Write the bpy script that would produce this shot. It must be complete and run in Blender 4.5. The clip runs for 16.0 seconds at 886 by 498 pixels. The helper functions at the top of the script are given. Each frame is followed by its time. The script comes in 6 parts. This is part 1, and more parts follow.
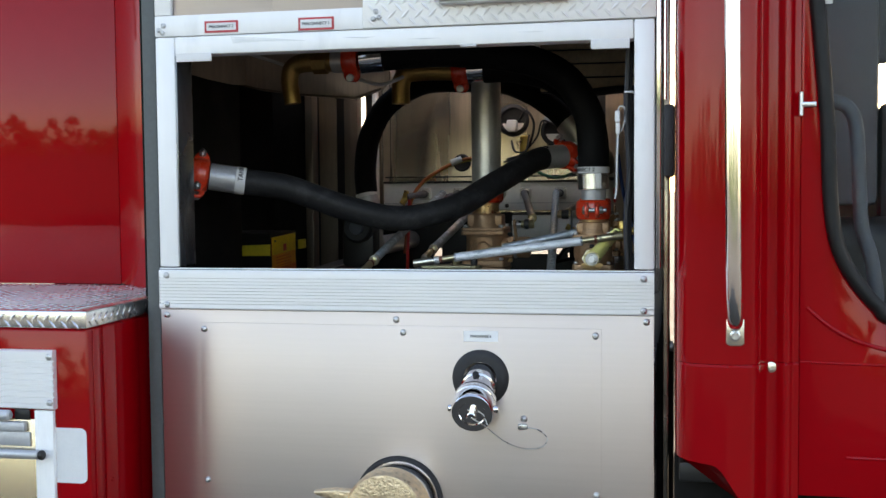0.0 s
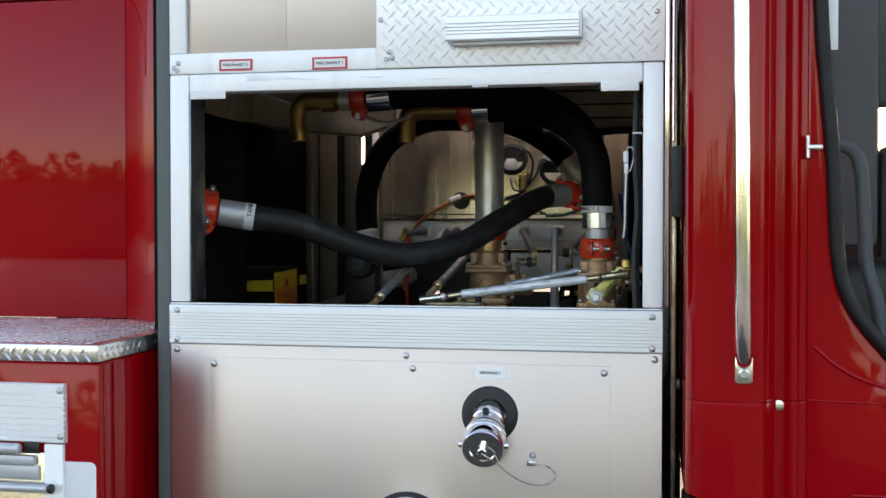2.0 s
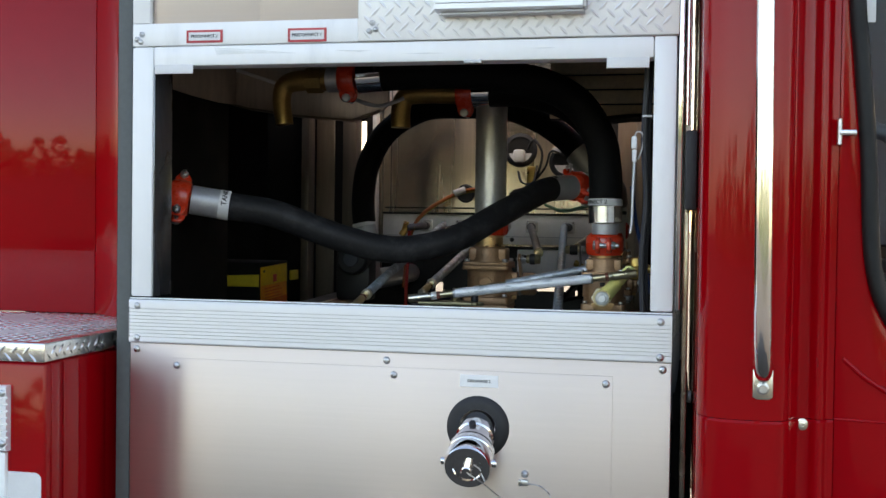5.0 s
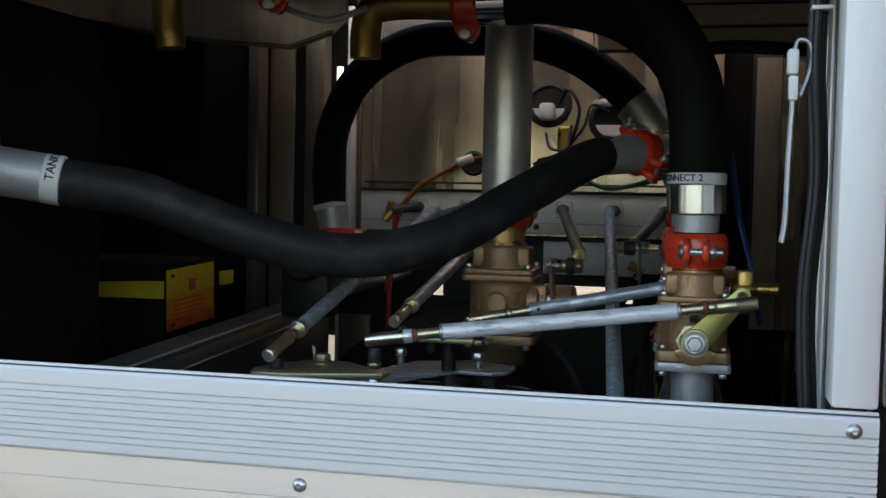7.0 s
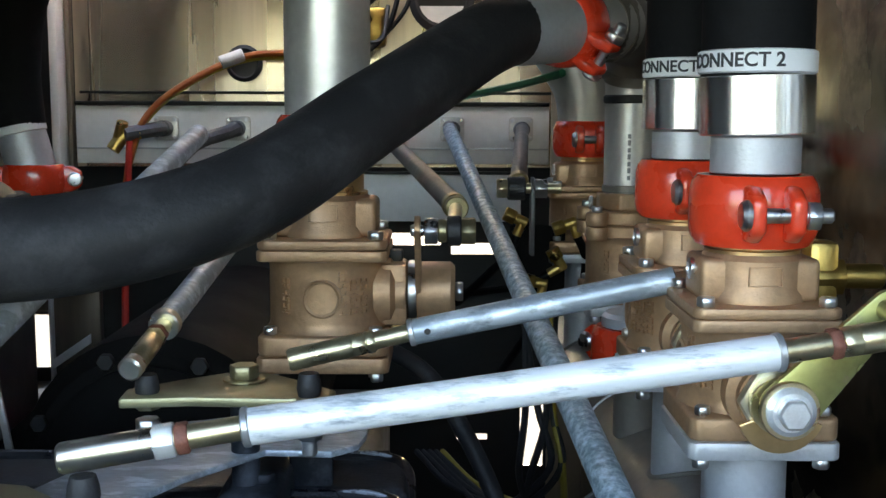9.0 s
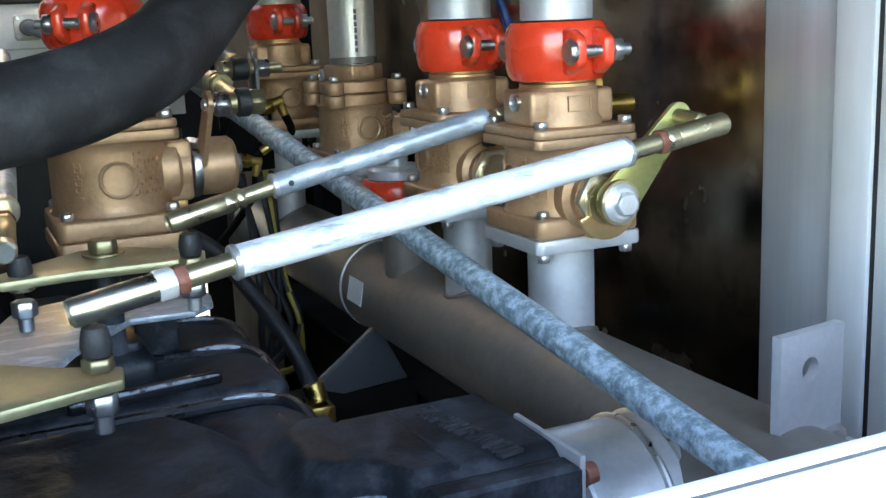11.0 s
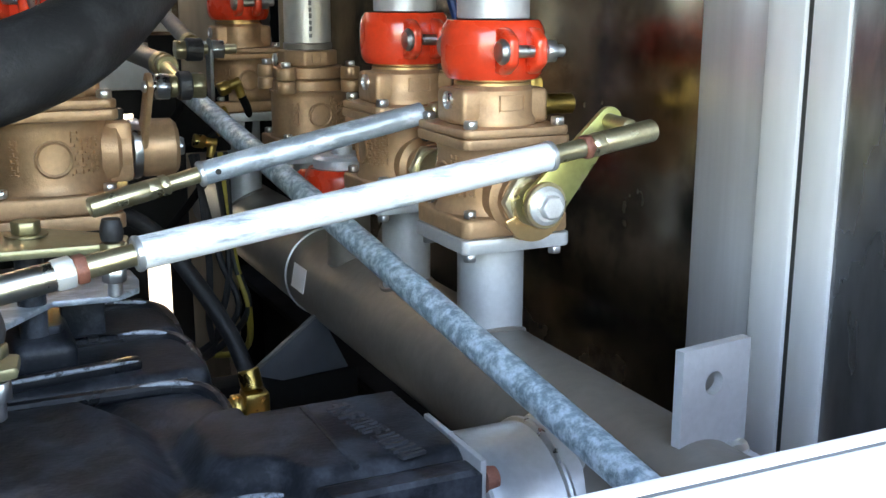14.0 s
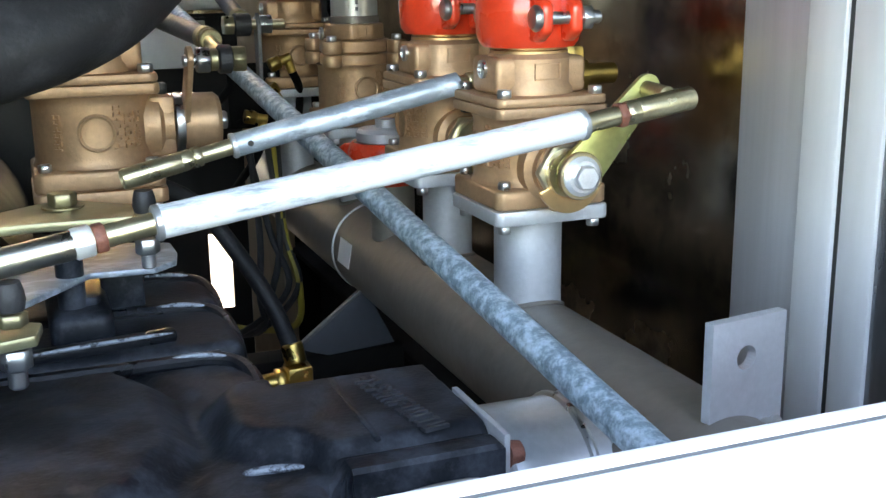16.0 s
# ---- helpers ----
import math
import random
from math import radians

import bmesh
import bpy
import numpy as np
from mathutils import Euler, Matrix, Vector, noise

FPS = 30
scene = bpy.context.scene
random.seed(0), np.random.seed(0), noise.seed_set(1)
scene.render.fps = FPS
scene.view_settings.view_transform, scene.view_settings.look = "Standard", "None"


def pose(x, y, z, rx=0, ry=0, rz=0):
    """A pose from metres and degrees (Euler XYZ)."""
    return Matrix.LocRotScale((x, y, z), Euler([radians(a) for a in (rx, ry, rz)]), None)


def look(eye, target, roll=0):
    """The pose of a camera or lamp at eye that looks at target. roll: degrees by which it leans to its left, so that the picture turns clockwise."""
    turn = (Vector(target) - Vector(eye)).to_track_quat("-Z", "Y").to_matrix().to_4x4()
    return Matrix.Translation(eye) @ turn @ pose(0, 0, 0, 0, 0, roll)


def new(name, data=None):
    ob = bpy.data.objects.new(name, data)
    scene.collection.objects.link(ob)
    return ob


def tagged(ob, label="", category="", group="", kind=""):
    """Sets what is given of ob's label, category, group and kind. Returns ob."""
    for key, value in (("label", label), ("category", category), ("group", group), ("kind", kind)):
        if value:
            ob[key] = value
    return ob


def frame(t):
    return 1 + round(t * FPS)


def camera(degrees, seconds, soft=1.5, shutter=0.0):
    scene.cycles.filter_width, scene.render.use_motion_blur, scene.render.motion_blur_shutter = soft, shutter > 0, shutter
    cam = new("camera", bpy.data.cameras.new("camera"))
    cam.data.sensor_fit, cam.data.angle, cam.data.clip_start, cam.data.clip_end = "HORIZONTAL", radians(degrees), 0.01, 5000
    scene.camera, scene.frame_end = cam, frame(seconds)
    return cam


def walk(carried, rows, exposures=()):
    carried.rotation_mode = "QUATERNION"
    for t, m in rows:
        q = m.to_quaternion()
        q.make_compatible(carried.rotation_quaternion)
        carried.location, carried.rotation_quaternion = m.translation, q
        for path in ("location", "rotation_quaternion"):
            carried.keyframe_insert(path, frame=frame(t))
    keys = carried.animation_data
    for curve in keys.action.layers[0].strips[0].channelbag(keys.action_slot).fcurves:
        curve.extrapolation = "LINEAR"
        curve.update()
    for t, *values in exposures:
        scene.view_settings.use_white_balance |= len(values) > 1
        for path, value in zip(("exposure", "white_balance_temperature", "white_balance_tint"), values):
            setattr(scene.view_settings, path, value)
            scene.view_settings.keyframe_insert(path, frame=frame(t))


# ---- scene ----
cam = camera(44.0, 16.0, soft=1.5)

PATH = [
    (0, (0.595, -2.326, 1.538), (0.186, -0.371, 1.43), -0.5),
    (0.5, (0.596, -2.354, 1.538), (0.173, -0.401, 1.444), -0.1),
    (1, (0.577, -2.358, 1.537), (0.157, -0.404, 1.469), -0.3),
    (1.5, (0.552, -2.359, 1.539), (0.155, -0.4, 1.487), -0.7),
    (2, (0.542, -2.366, 1.54), (0.163, -0.403, 1.499), 0.0),
    (2.5, (0.55, -2.366, 1.538), (0.18, -0.401, 1.511), -0.1),
    (3, (0.553, -2.365, 1.54), (0.192, -0.398, 1.52), -0.3),
    (3.5, (0.555, -2.357, 1.535), (0.196, -0.39, 1.523), -0.6),
    (4, (0.586, -2.331, 1.535), (0.218, -0.365, 1.516), -0.2),
    (4.5, (0.612, -2.291, 1.531), (0.229, -0.328, 1.503), 0.2),
    (5, (0.568, -2.113, 1.527), (0.148, -0.158, 1.482), 0.8),
    (5.2, (0.522, -2.001, 1.532), (0.093, -0.048, 1.487), 1.9),
    (7.3, (0.348, -0.902, 1.556), (-0.104, 1.044, 1.45), 1.1),
    (7.5, (0.305, -0.803, 1.556), (-0.129, 1.146, 1.446), 1.0),
    (7.6, (0.285, -0.759, 1.554), (-0.161, 1.187, 1.437), 0.8),
    (8, (0.241, -0.55, 1.541), (-0.217, 1.391, 1.399), 0.4),
    (8.5, (0.212, -0.293, 1.547), (-0.18, 1.66, 1.374), 0.7),
    (9, (0.167, -0.208, 1.549), (0.169, 1.777, 1.305), 0.2),
    (9.5, (0.005, -0.214, 1.535), (0.507, 1.69, 1.185), -1.5),
    (10, (-0.096, -0.239, 1.526), (0.654, 1.575, 1.144), -1.5),
    (12.5, (-0.12, -0.28, 1.515), (0.709, 1.484, 1.066), -2.4),
    (13, (-0.114, -0.286, 1.515), (0.723, 1.472, 1.058), -2.0),
    (13.5, (-0.103, -0.288, 1.515), (0.746, 1.464, 1.06), -1.0),
    (14, (-0.062, -0.286, 1.53), (0.763, 1.478, 1.074), 0.1),
    (14.5, (-0.051, -0.288, 1.525), (0.745, 1.491, 1.076), -0.5),
    (15, (-0.046, -0.288, 1.521), (0.716, 1.502, 1.059), -0.5),
    (15.5, (-0.035, -0.291, 1.521), (0.69, 1.511, 1.045), -0.7),
    (16, (-0.025, -0.288, 1.519), (0.672, 1.522, 1.03), -0.8),
]
# exposure follows the clip: it opens up as the lens goes into the compartment

EXPOSURES = [(0.0, 2.0, 8100, 16), (5.2, 1.96, 8100, 16), (7.3, 1.72, 7700, 13), (7.6, 1.95, 7600, 13), (8.0, 2.82, 7500, 12), (8.5, 3.24, 7600, 12), (9.0, 3.34, 7500, 12), (9.5, 3.44, 7200, 11),
             (10.0, 3.66, 7000, 10), (12.3, 4.05, 8200, 14), (16.0, 4.05, 8200, 14)]
walk(cam, [(t, look(eye, target, roll)) for t, eye, target, roll in PATH], EXPOSURES)

# ---- world and sun: late sun behind the truck, open sky in front ----
world = bpy.data.worlds.new("world")
scene.world = world
world.use_nodes = True
wt = world.node_tree
bg = wt.nodes["Background"]
sky = wt.nodes.new("ShaderNodeTexSky")
sky.sky_type = "NISHITA"
sky.sun_disc = False
SUN_EL, SUN_AZ = 24.0, 20.0  # azimuth from +y towards +x
sky.sun_elevation = radians(SUN_EL)
sky.sun_rotation = radians(SUN_AZ)
sky.dust_density = 1.4
bg.inputs["Strength"].default_value = 0.15
wt.links.new(sky.outputs[0], bg.inputs["Color"])
sun_data = bpy.data.lights.new("sun", "SUN")
sun_data.energy = 4.0
sun_data.angle = radians(0.5)
sun_data.color = (1.0, 0.93, 0.82)
sun = new("sun", sun_data)
_el, _az = radians(SUN_EL), radians(SUN_AZ)
sun.matrix_world = look((10 * math.sin(_az) * math.cos(_el), 10 * math.cos(_az) * math.cos(_el), 10 * math.sin(_el)), (0, 0, 0))

# ---- materials ----
MATS = {}


def mat(name, color, rough=0.5, metal=0.0, var=0.15, scale=20.0, bump=0.0, bump_scale=200.0, coat=0.0, stretch=(1, 1, 1),
        dark=None, wear=0.0, wear_color=(0.5, 0.5, 0.5), wear_scale=25.0, rough_var=0.12, spec=0.5, wear_lo=0.55, wear_hi=0.7, aniso=0.0):
    """Principled surface with colour varied at two scales, rough spots, fine relief and patches that paint wear, and
    reflections on the bare sheets.
    """
    m = bpy.data.materials.new(name)
    m.use_nodes = True
    nt = m.node_tree
    b = nt.nodes["Principled BSDF"]
    N, L = nt.nodes.new, nt.links.new
    co = N("ShaderNodeTexCoord")
    mp = N("ShaderNodeMapping")
    mp.inputs["Scale"].default_value = stretch
    L(co.outputs["Object"], mp.inputs["Vector"])
    n1 = N("ShaderNodeTexNoise")
    n1.inputs["Scale"].default_value = scale
    n1.inputs["Detail"].default_value = 5
    L(mp.outputs[0], n1.inputs["Vector"])
    n2 = N("ShaderNodeTexNoise")
    n2.inputs["Scale"].default_value = scale * 9
    n2.inputs["Detail"].default_value = 3
    L(mp.outputs[0], n2.inputs["Vector"])
    add = N("ShaderNodeMath")
    add.operation = "MULTIPLY_ADD"
    add.inputs[1].default_value = 0.4
    L(n2.outputs["Fac"], add.inputs[0])
    sc = N("ShaderNodeMath")
    sc.operation = "MULTIPLY"
    sc.inputs[1].default_value = 0.6
    L(n1.outputs["Fac"], sc.inputs[0])
    L(sc.outputs[0], add.inputs[2])
    ramp = N("ShaderNodeMapRange")
    ramp.inputs["From Min"].default_value = 0.3
    ramp.inputs["From Max"].default_value = 0.7
    L(add.outputs[0], ramp.inputs["Value"])
    mix = N("ShaderNodeMix")
    mix.data_type = "RGBA"
    lo = dark or tuple(c * (1 - var) for c in color)
    hi = tuple(min(1, c * (1 + var)) for c in color)
    mix.inputs["A"].default_value = (*lo, 1)
    mix.inputs["B"].default_value = (*hi, 1)
    L(ramp.outputs[0], mix.inputs["Factor"])
    out = mix.outputs["Result"]
    if wear > 0:
        n3 = N("ShaderNodeTexNoise")
        n3.inputs["Scale"].default_value = wear_scale
        n3.inputs["Detail"].default_value = 8
        n3.inputs["Roughness"].default_value = 0.7
        L(mp.outputs[0], n3.inputs["Vector"])
        r3 = N("ShaderNodeMapRange")
        r3.inputs["From Min"].default_value = wear_lo
        r3.inputs["From Max"].default_value = wear_hi
        r3.inputs["To Max"].default_value = wear
        L(n3.outputs["Fac"], r3.inputs["Value"])
        mx = N("ShaderNodeMix")
        mx.data_type = "RGBA"
        L(r3.outputs[0], mx.inputs["Factor"])
        L(out, mx.inputs["A"])
        mx.inputs["B"].default_value = (*wear_color, 1)
        out = mx.outputs["Result"]
    L(out, b.inputs["Base Color"])
    rr = N("ShaderNodeMapRange")
    rr.inputs["From Min"].default_value = 0.3
    rr.inputs["From Max"].default_value = 0.7
    rr.inputs["To Min"].default_value = max(0.02, rough - rough_var * rough)
    rr.inputs["To Max"].default_value = min(1, rough + rough_var)
    L(n1.outputs["Fac"], rr.inputs["Value"])
    L(rr.outputs[0], b.inputs["Roughness"])
    b.inputs["Metallic"].default_value = metal
    b.inputs["Specular IOR Level"].default_value = spec
    b.inputs["Coat Weight"].default_value = coat
    b.inputs["Coat Roughness"].default_value = 0.03
    b.inputs["Anisotropic"].default_value = aniso
    if bump > 0:
        nb = N("ShaderNodeTexNoise")
        nb.inputs["Scale"].default_value = bump_scale
        nb.inputs["Detail"].default_value = 4
        L(mp.outputs[0], nb.inputs["Vector"])
        bp = N("ShaderNodeBump")
        bp.inputs["Strength"].default_value = bump
        bp.inputs["Distance"].default_value = 0.002
        L(nb.outputs["Fac"], bp.inputs["Height"])
        L(bp.outputs[0], b.inputs["Normal"])
    MATS[name] = m
    return m


RED = mat("red_paint", (0.345, 0.0018, 0.005), 0.035, 0, 0.05, 3, rough_var=0.02, spec=0.26)
ALU = mat("aluminium_frame", (0.92, 0.92, 0.92), 0.42, 0.08, 0.03, 6, 0.05, 300, wear=0.3, wear_color=(0.62, 0.62, 0.63), wear_scale=9, stretch=(1, 1, 0.25))
EXTR = mat("anodised_extrusion", (0.88, 0.89, 0.91), 0.36, 0.3, 0.04, 5, stretch=(0.1, 1, 1))
BRUSH = mat("brushed_panel", (0.60, 0.52, 0.48), 0.30, 0.9, 0.03, 4, 0.0, 90, stretch=(0.5, 1, 30), rough_var=0.03, aniso=0.85)
_bn = BRUSH.node_tree
_bt = _bn.nodes.new("ShaderNodeCombineXYZ")
_bt.inputs[2].default_value = 1.0  # the horizontal grain smears reflections up and down
_bn.links.new(_bt.outputs[0], _bn.nodes["Principled BSDF"].inputs["Tangent"])
# dark upright streaks paint the sheet's reflections into its colour
STEEL = mat("stainless_sheet", (0.80, 0.68, 0.54), 0.19, 0.9, 0.2, 3, 0, 3, stretch=(3, 1, 0.12), rough_var=0.2, wear=0.6, wear_color=(0.34, 0.27, 0.20), wear_scale=0.8, wear_lo=0.3, wear_hi=0.8)
# dark blotches paint the mottled reflections on this wall
DKSTEEL = mat("mirror_wall_sheet", (0.46, 0.40, 0.33), 0.07, 1.0, 0.3, 5, 0.3, 8, rough_var=0.3, wear=0.6, wear_color=(0.05, 0.045, 0.04), wear_scale=11, wear_lo=0.46, wear_hi=0.62)
CHROME = mat("chrome", (0.86, 0.86, 0.87), 0.06, 1.0, 0.02, 10, rough_var=0.06)
PLATE = mat("diamond_plate", (0.93, 0.93, 0.93), 0.36, 0.3, 0.04, 8, 0.04, 100, rough_var=0.12)
ZINC = mat("galvanised_tube", (0.84, 0.87, 0.91), 0.40, 0.25, 0.1, 25, 0.4, 160, wear=0.9, wear_color=(0.28, 0.33, 0.38), wear_scale=70, wear_lo=0.52, wear_hi=0.64, stretch=(0.22, 1, 1))
ZINCD = mat("dull_galvanised_tube", (0.20, 0.285, 0.335), 0.45, 0.3, 0.4, 60, 1.0, 130, wear=0.85, wear_color=(0.60, 0.73, 0.82), wear_scale=120, wear_lo=0.44, wear_hi=0.64)
ZINCM = mat("greyed_galvanised_tube", (0.36, 0.41, 0.46), 0.40, 0.5, 0.3, 25, 0.4, 140, wear=0.8, wear_color=(0.66, 0.73, 0.80), wear_scale=60, wear_lo=0.50, wear_hi=0.60, stretch=(0.4, 1, 1))
BOLT = mat("zinc_bolt", (0.62, 0.63, 0.64), 0.28, 1.0, 0.08, 60, 0.1, 300)
YZINC = mat("yellow_zinc", (0.33, 0.285, 0.17), 0.36, 0.85, 0.25, 30, 0.12, 200, wear=0.6, wear_color=(0.20, 0.175, 0.10), wear_scale=40)
BRASS = mat("brass", (0.62, 0.42, 0.13), 0.28, 1.0, 0.12, 40, 0.1, 200)
BRONZE = mat("cast_bronze", (0.475, 0.288, 0.165), 0.42, 0.5, 0.2, 18, 0.18, 500, wear=0.65, wear_color=(0.28, 0.15, 0.082), wear_scale=24)
BRONZEL = mat("machined_bronze", (0.66, 0.43, 0.21), 0.28, 0.85, 0.08, 25, 0.1, 250)
CLAMP = mat("orange_red_enamel", (0.80, 0.055, 0.02), 0.22, 0, 0.10, 30, 0.25, 90, wear=0.25, wear_color=(0.42, 0.025, 0.01), wear_scale=30, coat=0.6)
RUBBER = mat("black_rubber", (0.018, 0.018, 0.02), 0.55, 0, 0.25, 20, 0.35, 250, wear=0.25, wear_color=(0.05, 0.05, 0.055), wear_scale=14)
HOSE = mat("hose_rubber", (0.015, 0.0148, 0.016), 0.55, 0, 0.3, 14, 0.2, 420, wear=0.6, wear_color=(0.070, 0.070, 0.074), wear_scale=16, wear_lo=0.50, wear_hi=0.74, spec=0.28)
SEAL = mat("grey_gap_seal", (0.10, 0.11, 0.11), 0.6, 0, 0.15, 12, 0.2, 100)
HOSED = mat("matt_black_hose", (0.006, 0.006, 0.0065), 0.7, 0, 0.3, 14, 0.15, 420, wear=0.4, wear_color=(0.022, 0.022, 0.024), wear_scale=16, spec=0.15)
RUBBED = mat("rubbed_bare_iron", (0.27, 0.30, 0.34), 0.42, 0.2, 0.4, 90, 0.5, 300, wear=0.9, wear_color=(0.02, 0.022, 0.028), wear_scale=120, wear_lo=0.50, wear_hi=0.58)
# dark bulkhead return; also paints the shade inside the hatch frame
POSTR = mat("dark_return_and_frame_shade", (0.20, 0.205, 0.22), 0.22, 0.85, 0.3, 9, 0.15, 60, wear=0.5, wear_color=(0.34, 0.34, 0.35), wear_scale=14, wear_lo=0.56, wear_hi=0.64, stretch=(1, 1, 0.3))
TAGYEL = mat("yellow_tag_print", (0.72, 0.47, 0.02), 0.5, 0, 0.25, 14)
LEVERZ = mat("green_gold_zinc_lever", (0.40, 0.39, 0.15), 0.30, 0.75, 0.2, 20, 0.08, 200, wear=0.9, wear_color=(0.42, 0.27, 0.22), wear_scale=30)
RAILGREY = mat("worn_rail_paint", (0.115, 0.113, 0.115), 0.42, 0.35, 0.25, 12, 0.2, 90, wear=0.5, wear_color=(0.26, 0.24, 0.22), wear_scale=9)
RAWCAST = mat("bare_casting_face", (0.50, 0.46, 0.42), 0.42, 0.55, 0.2, 14, 0.3, 120, wear=0.6, wear_color=(0.24, 0.17, 0.13), wear_scale=16)
PUMP = mat("black_cast_iron", (0.010, 0.0125, 0.0175), 0.44, 0, 0.5, 26, 0.24, 260, wear=0.85, wear_color=(0.066, 0.074, 0.090), wear_scale=26, wear_lo=0.46, wear_hi=0.70, spec=0.30)
PUMPEDGE = mat("glossy_black_casting_edge", (0.008, 0.009, 0.012), 0.25, 0, 0.4, 20, 0.3, 300, wear=0.4, wear_color=(0.10, 0.11, 0.13), wear_scale=60, wear_lo=0.60, wear_hi=0.72)
BLACK = mat("black_paint", (0.012, 0.012, 0.012), 0.45, 0, 0.3, 15, 0.1, 80)
BAYBLACK = mat("dull_black_bulkhead", (0.006, 0.0055, 0.005), 0.75, 0, 0.3, 8, 0.1, 80, spec=0.15)
DIVIDER = mat("dull_divider_sheet", (0.19, 0.155, 0.12), 0.38, 0.5, 0.2, 4, 0.1, 30, stretch=(3, 3, 0.3))
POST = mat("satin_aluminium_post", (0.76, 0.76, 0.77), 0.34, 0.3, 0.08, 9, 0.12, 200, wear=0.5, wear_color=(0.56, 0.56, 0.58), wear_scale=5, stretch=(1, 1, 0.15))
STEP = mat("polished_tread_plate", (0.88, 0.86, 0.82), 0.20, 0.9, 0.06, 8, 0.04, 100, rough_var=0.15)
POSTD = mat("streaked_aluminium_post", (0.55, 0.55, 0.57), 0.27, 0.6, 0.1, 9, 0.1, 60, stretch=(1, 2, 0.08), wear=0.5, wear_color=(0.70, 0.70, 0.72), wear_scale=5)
SATIN = mat("satin_chrome", (0.86, 0.86, 0.87), 0.17, 1.0, 0.03, 10, rough_var=0.1)
SILVERZ = mat("pale_zinc_socket", (0.80, 0.76, 0.65), 0.28, 1.0, 0.1, 30, 0.08, 200)
SOCKG = mat("yellow_plated_socket", (0.66, 0.575, 0.37), 0.28, 0.95, 0.15, 40, 0.1, 200, wear=0.4, wear_color=(0.40, 0.33, 0.19), wear_scale=60)
BRIGHTZ = mat("bright_zinc_bolt", (0.80, 0.82, 0.85), 0.32, 0.7, 0.12, 70, 0.15, 300, wear=0.4, wear_color=(0.45, 0.48, 0.52), wear_scale=80)
JAM = mat("bright_jam_nut", (0.90, 0.90, 0.88), 0.35, 0.6, 0.05, 60)
TUBEM = mat("satin_outlet_tube", (0.55, 0.56, 0.58), 0.30, 0.75, 0.12, 20, 0.12, 160, wear=0.5, wear_color=(0.38, 0.39, 0.41), wear_scale=14)
TAGRED = mat("red_tag_band", (0.62, 0.10, 0.01), 0.5, 0, 0.3, 20)
RUSTNUT = mat("rusty_nut", (0.21, 0.075, 0.05), 0.6, 0.2, 0.4, 90, 0.3, 300)
OLIVEZ = mat("olive_zinc_plate", (0.35, 0.325, 0.19), 0.36, 0.7, 0.2, 14, 0.08, 200, wear=0.7, wear_color=(0.30, 0.235, 0.185), wear_scale=12)
GASKET = mat("black_window_rubber", (0.006, 0.006, 0.0065), 0.5, 0, 0.2, 20, 0.1, 150, spec=0.35)
ZINCK = mat("dark_galvanised_bar", (0.135, 0.135, 0.135), 0.45, 0.4, 0.25, 25, 0.25, 120, wear=0.6, wear_color=(0.26, 0.265, 0.27), wear_scale=30)
# red paint with the overhang's shade put into the colour
REDSHADE = mat("shaded_red_rail", (0.10, 0.002, 0.003), 0.3, 0, 0.1, 6)
CASTGREY = mat("rubbed_casting_figures", (0.030, 0.032, 0.038), 0.36, 0, 0.5, 60, 0.2, 300)
# darker copy of BRASS for the hose elbows and their collar
DKBRASS = mat("darker_brass", (0.40, 0.25, 0.085), 0.36, 0.8, 0.25, 20, 0.15, 150)
CAST = mat("cast_aluminium", (0.54, 0.55, 0.57), 0.42, 0.5, 0.1, 20, 0.2, 300, wear=0.3, wear_color=(0.40, 0.40, 0.41), wear_scale=18)
GREYPIPE = mat("steel_pipe", (0.62, 0.60, 0.57), 0.34, 0.6, 0.12, 12, 0.12, 160, wear=0.35, wear_color=(0.40, 0.37, 0.33), wear_scale=10)
MANI = mat("manifold_steel", (0.205, 0.182, 0.158), 0.42, 0.4, 0.15, 9, 0.15, 140, wear=0.4, wear_color=(0.13, 0.105, 0.085), wear_scale=7)
GREYPAINT = mat("grey_painted_channel", (0.84, 0.84, 0.83), 0.5, 0.1, 0.07, 10, 0.1, 120)
WHITE = mat("white_label", (0.80, 0.80, 0.80), 0.5, 0, 0.04, 30)
LABELRED = mat("red_label_border", (0.55, 0.05, 0.06), 0.5, 0, 0.1, 30)
INK = mat("black_ink", (0.03, 0.03, 0.035), 0.6, 0, 0.1, 30)
PEWTER = mat("pewter_casting_cap", (0.78, 0.60, 0.40), 0.34, 0.9, 0.3, 90, 1.0, 190, rough_var=0.2)
TAG = mat("orange_warning_tag", (0.75, 0.26, 0.02), 0.5, 0, 0.25, 12, wear=0.6, wear_color=(0.70, 0.42, 0.03), wear_scale=9)
YELLOW = mat("yellow_plastic", (0.60, 0.47, 0.03), 0.5, 0, 0.15, 14)
DKGREY = mat("dark_grey_trim", (0.055, 0.06, 0.07), 0.55, 0, 0.1, 10, 0.2, 200)
TRIMGREY = mat("grey_interior_trim", (0.075, 0.08, 0.09), 0.5, 0, 0.08, 8, 0.1, 150)
WOOD = mat("slatted_underside", (0.86, 0.68, 0.46), 0.55, 0, 0.22, 8, 0.2, 60, stretch=(1, 6, 1))
WIREG = mat("green_wire", (0.01, 0.12, 0.05), 0.4)
WIREN = mat("dark_blue_wire", (0.014, 0.016, 0.03), 0.45)
WIREO = mat("orange_wire", (0.36, 0.09, 0.012), 0.4)
WIRER = mat("red_wire", (0.45, 0.02, 0.01), 0.4)
WIREY = mat("yellow_wire", (0.36, 0.28, 0.04), 0.4)
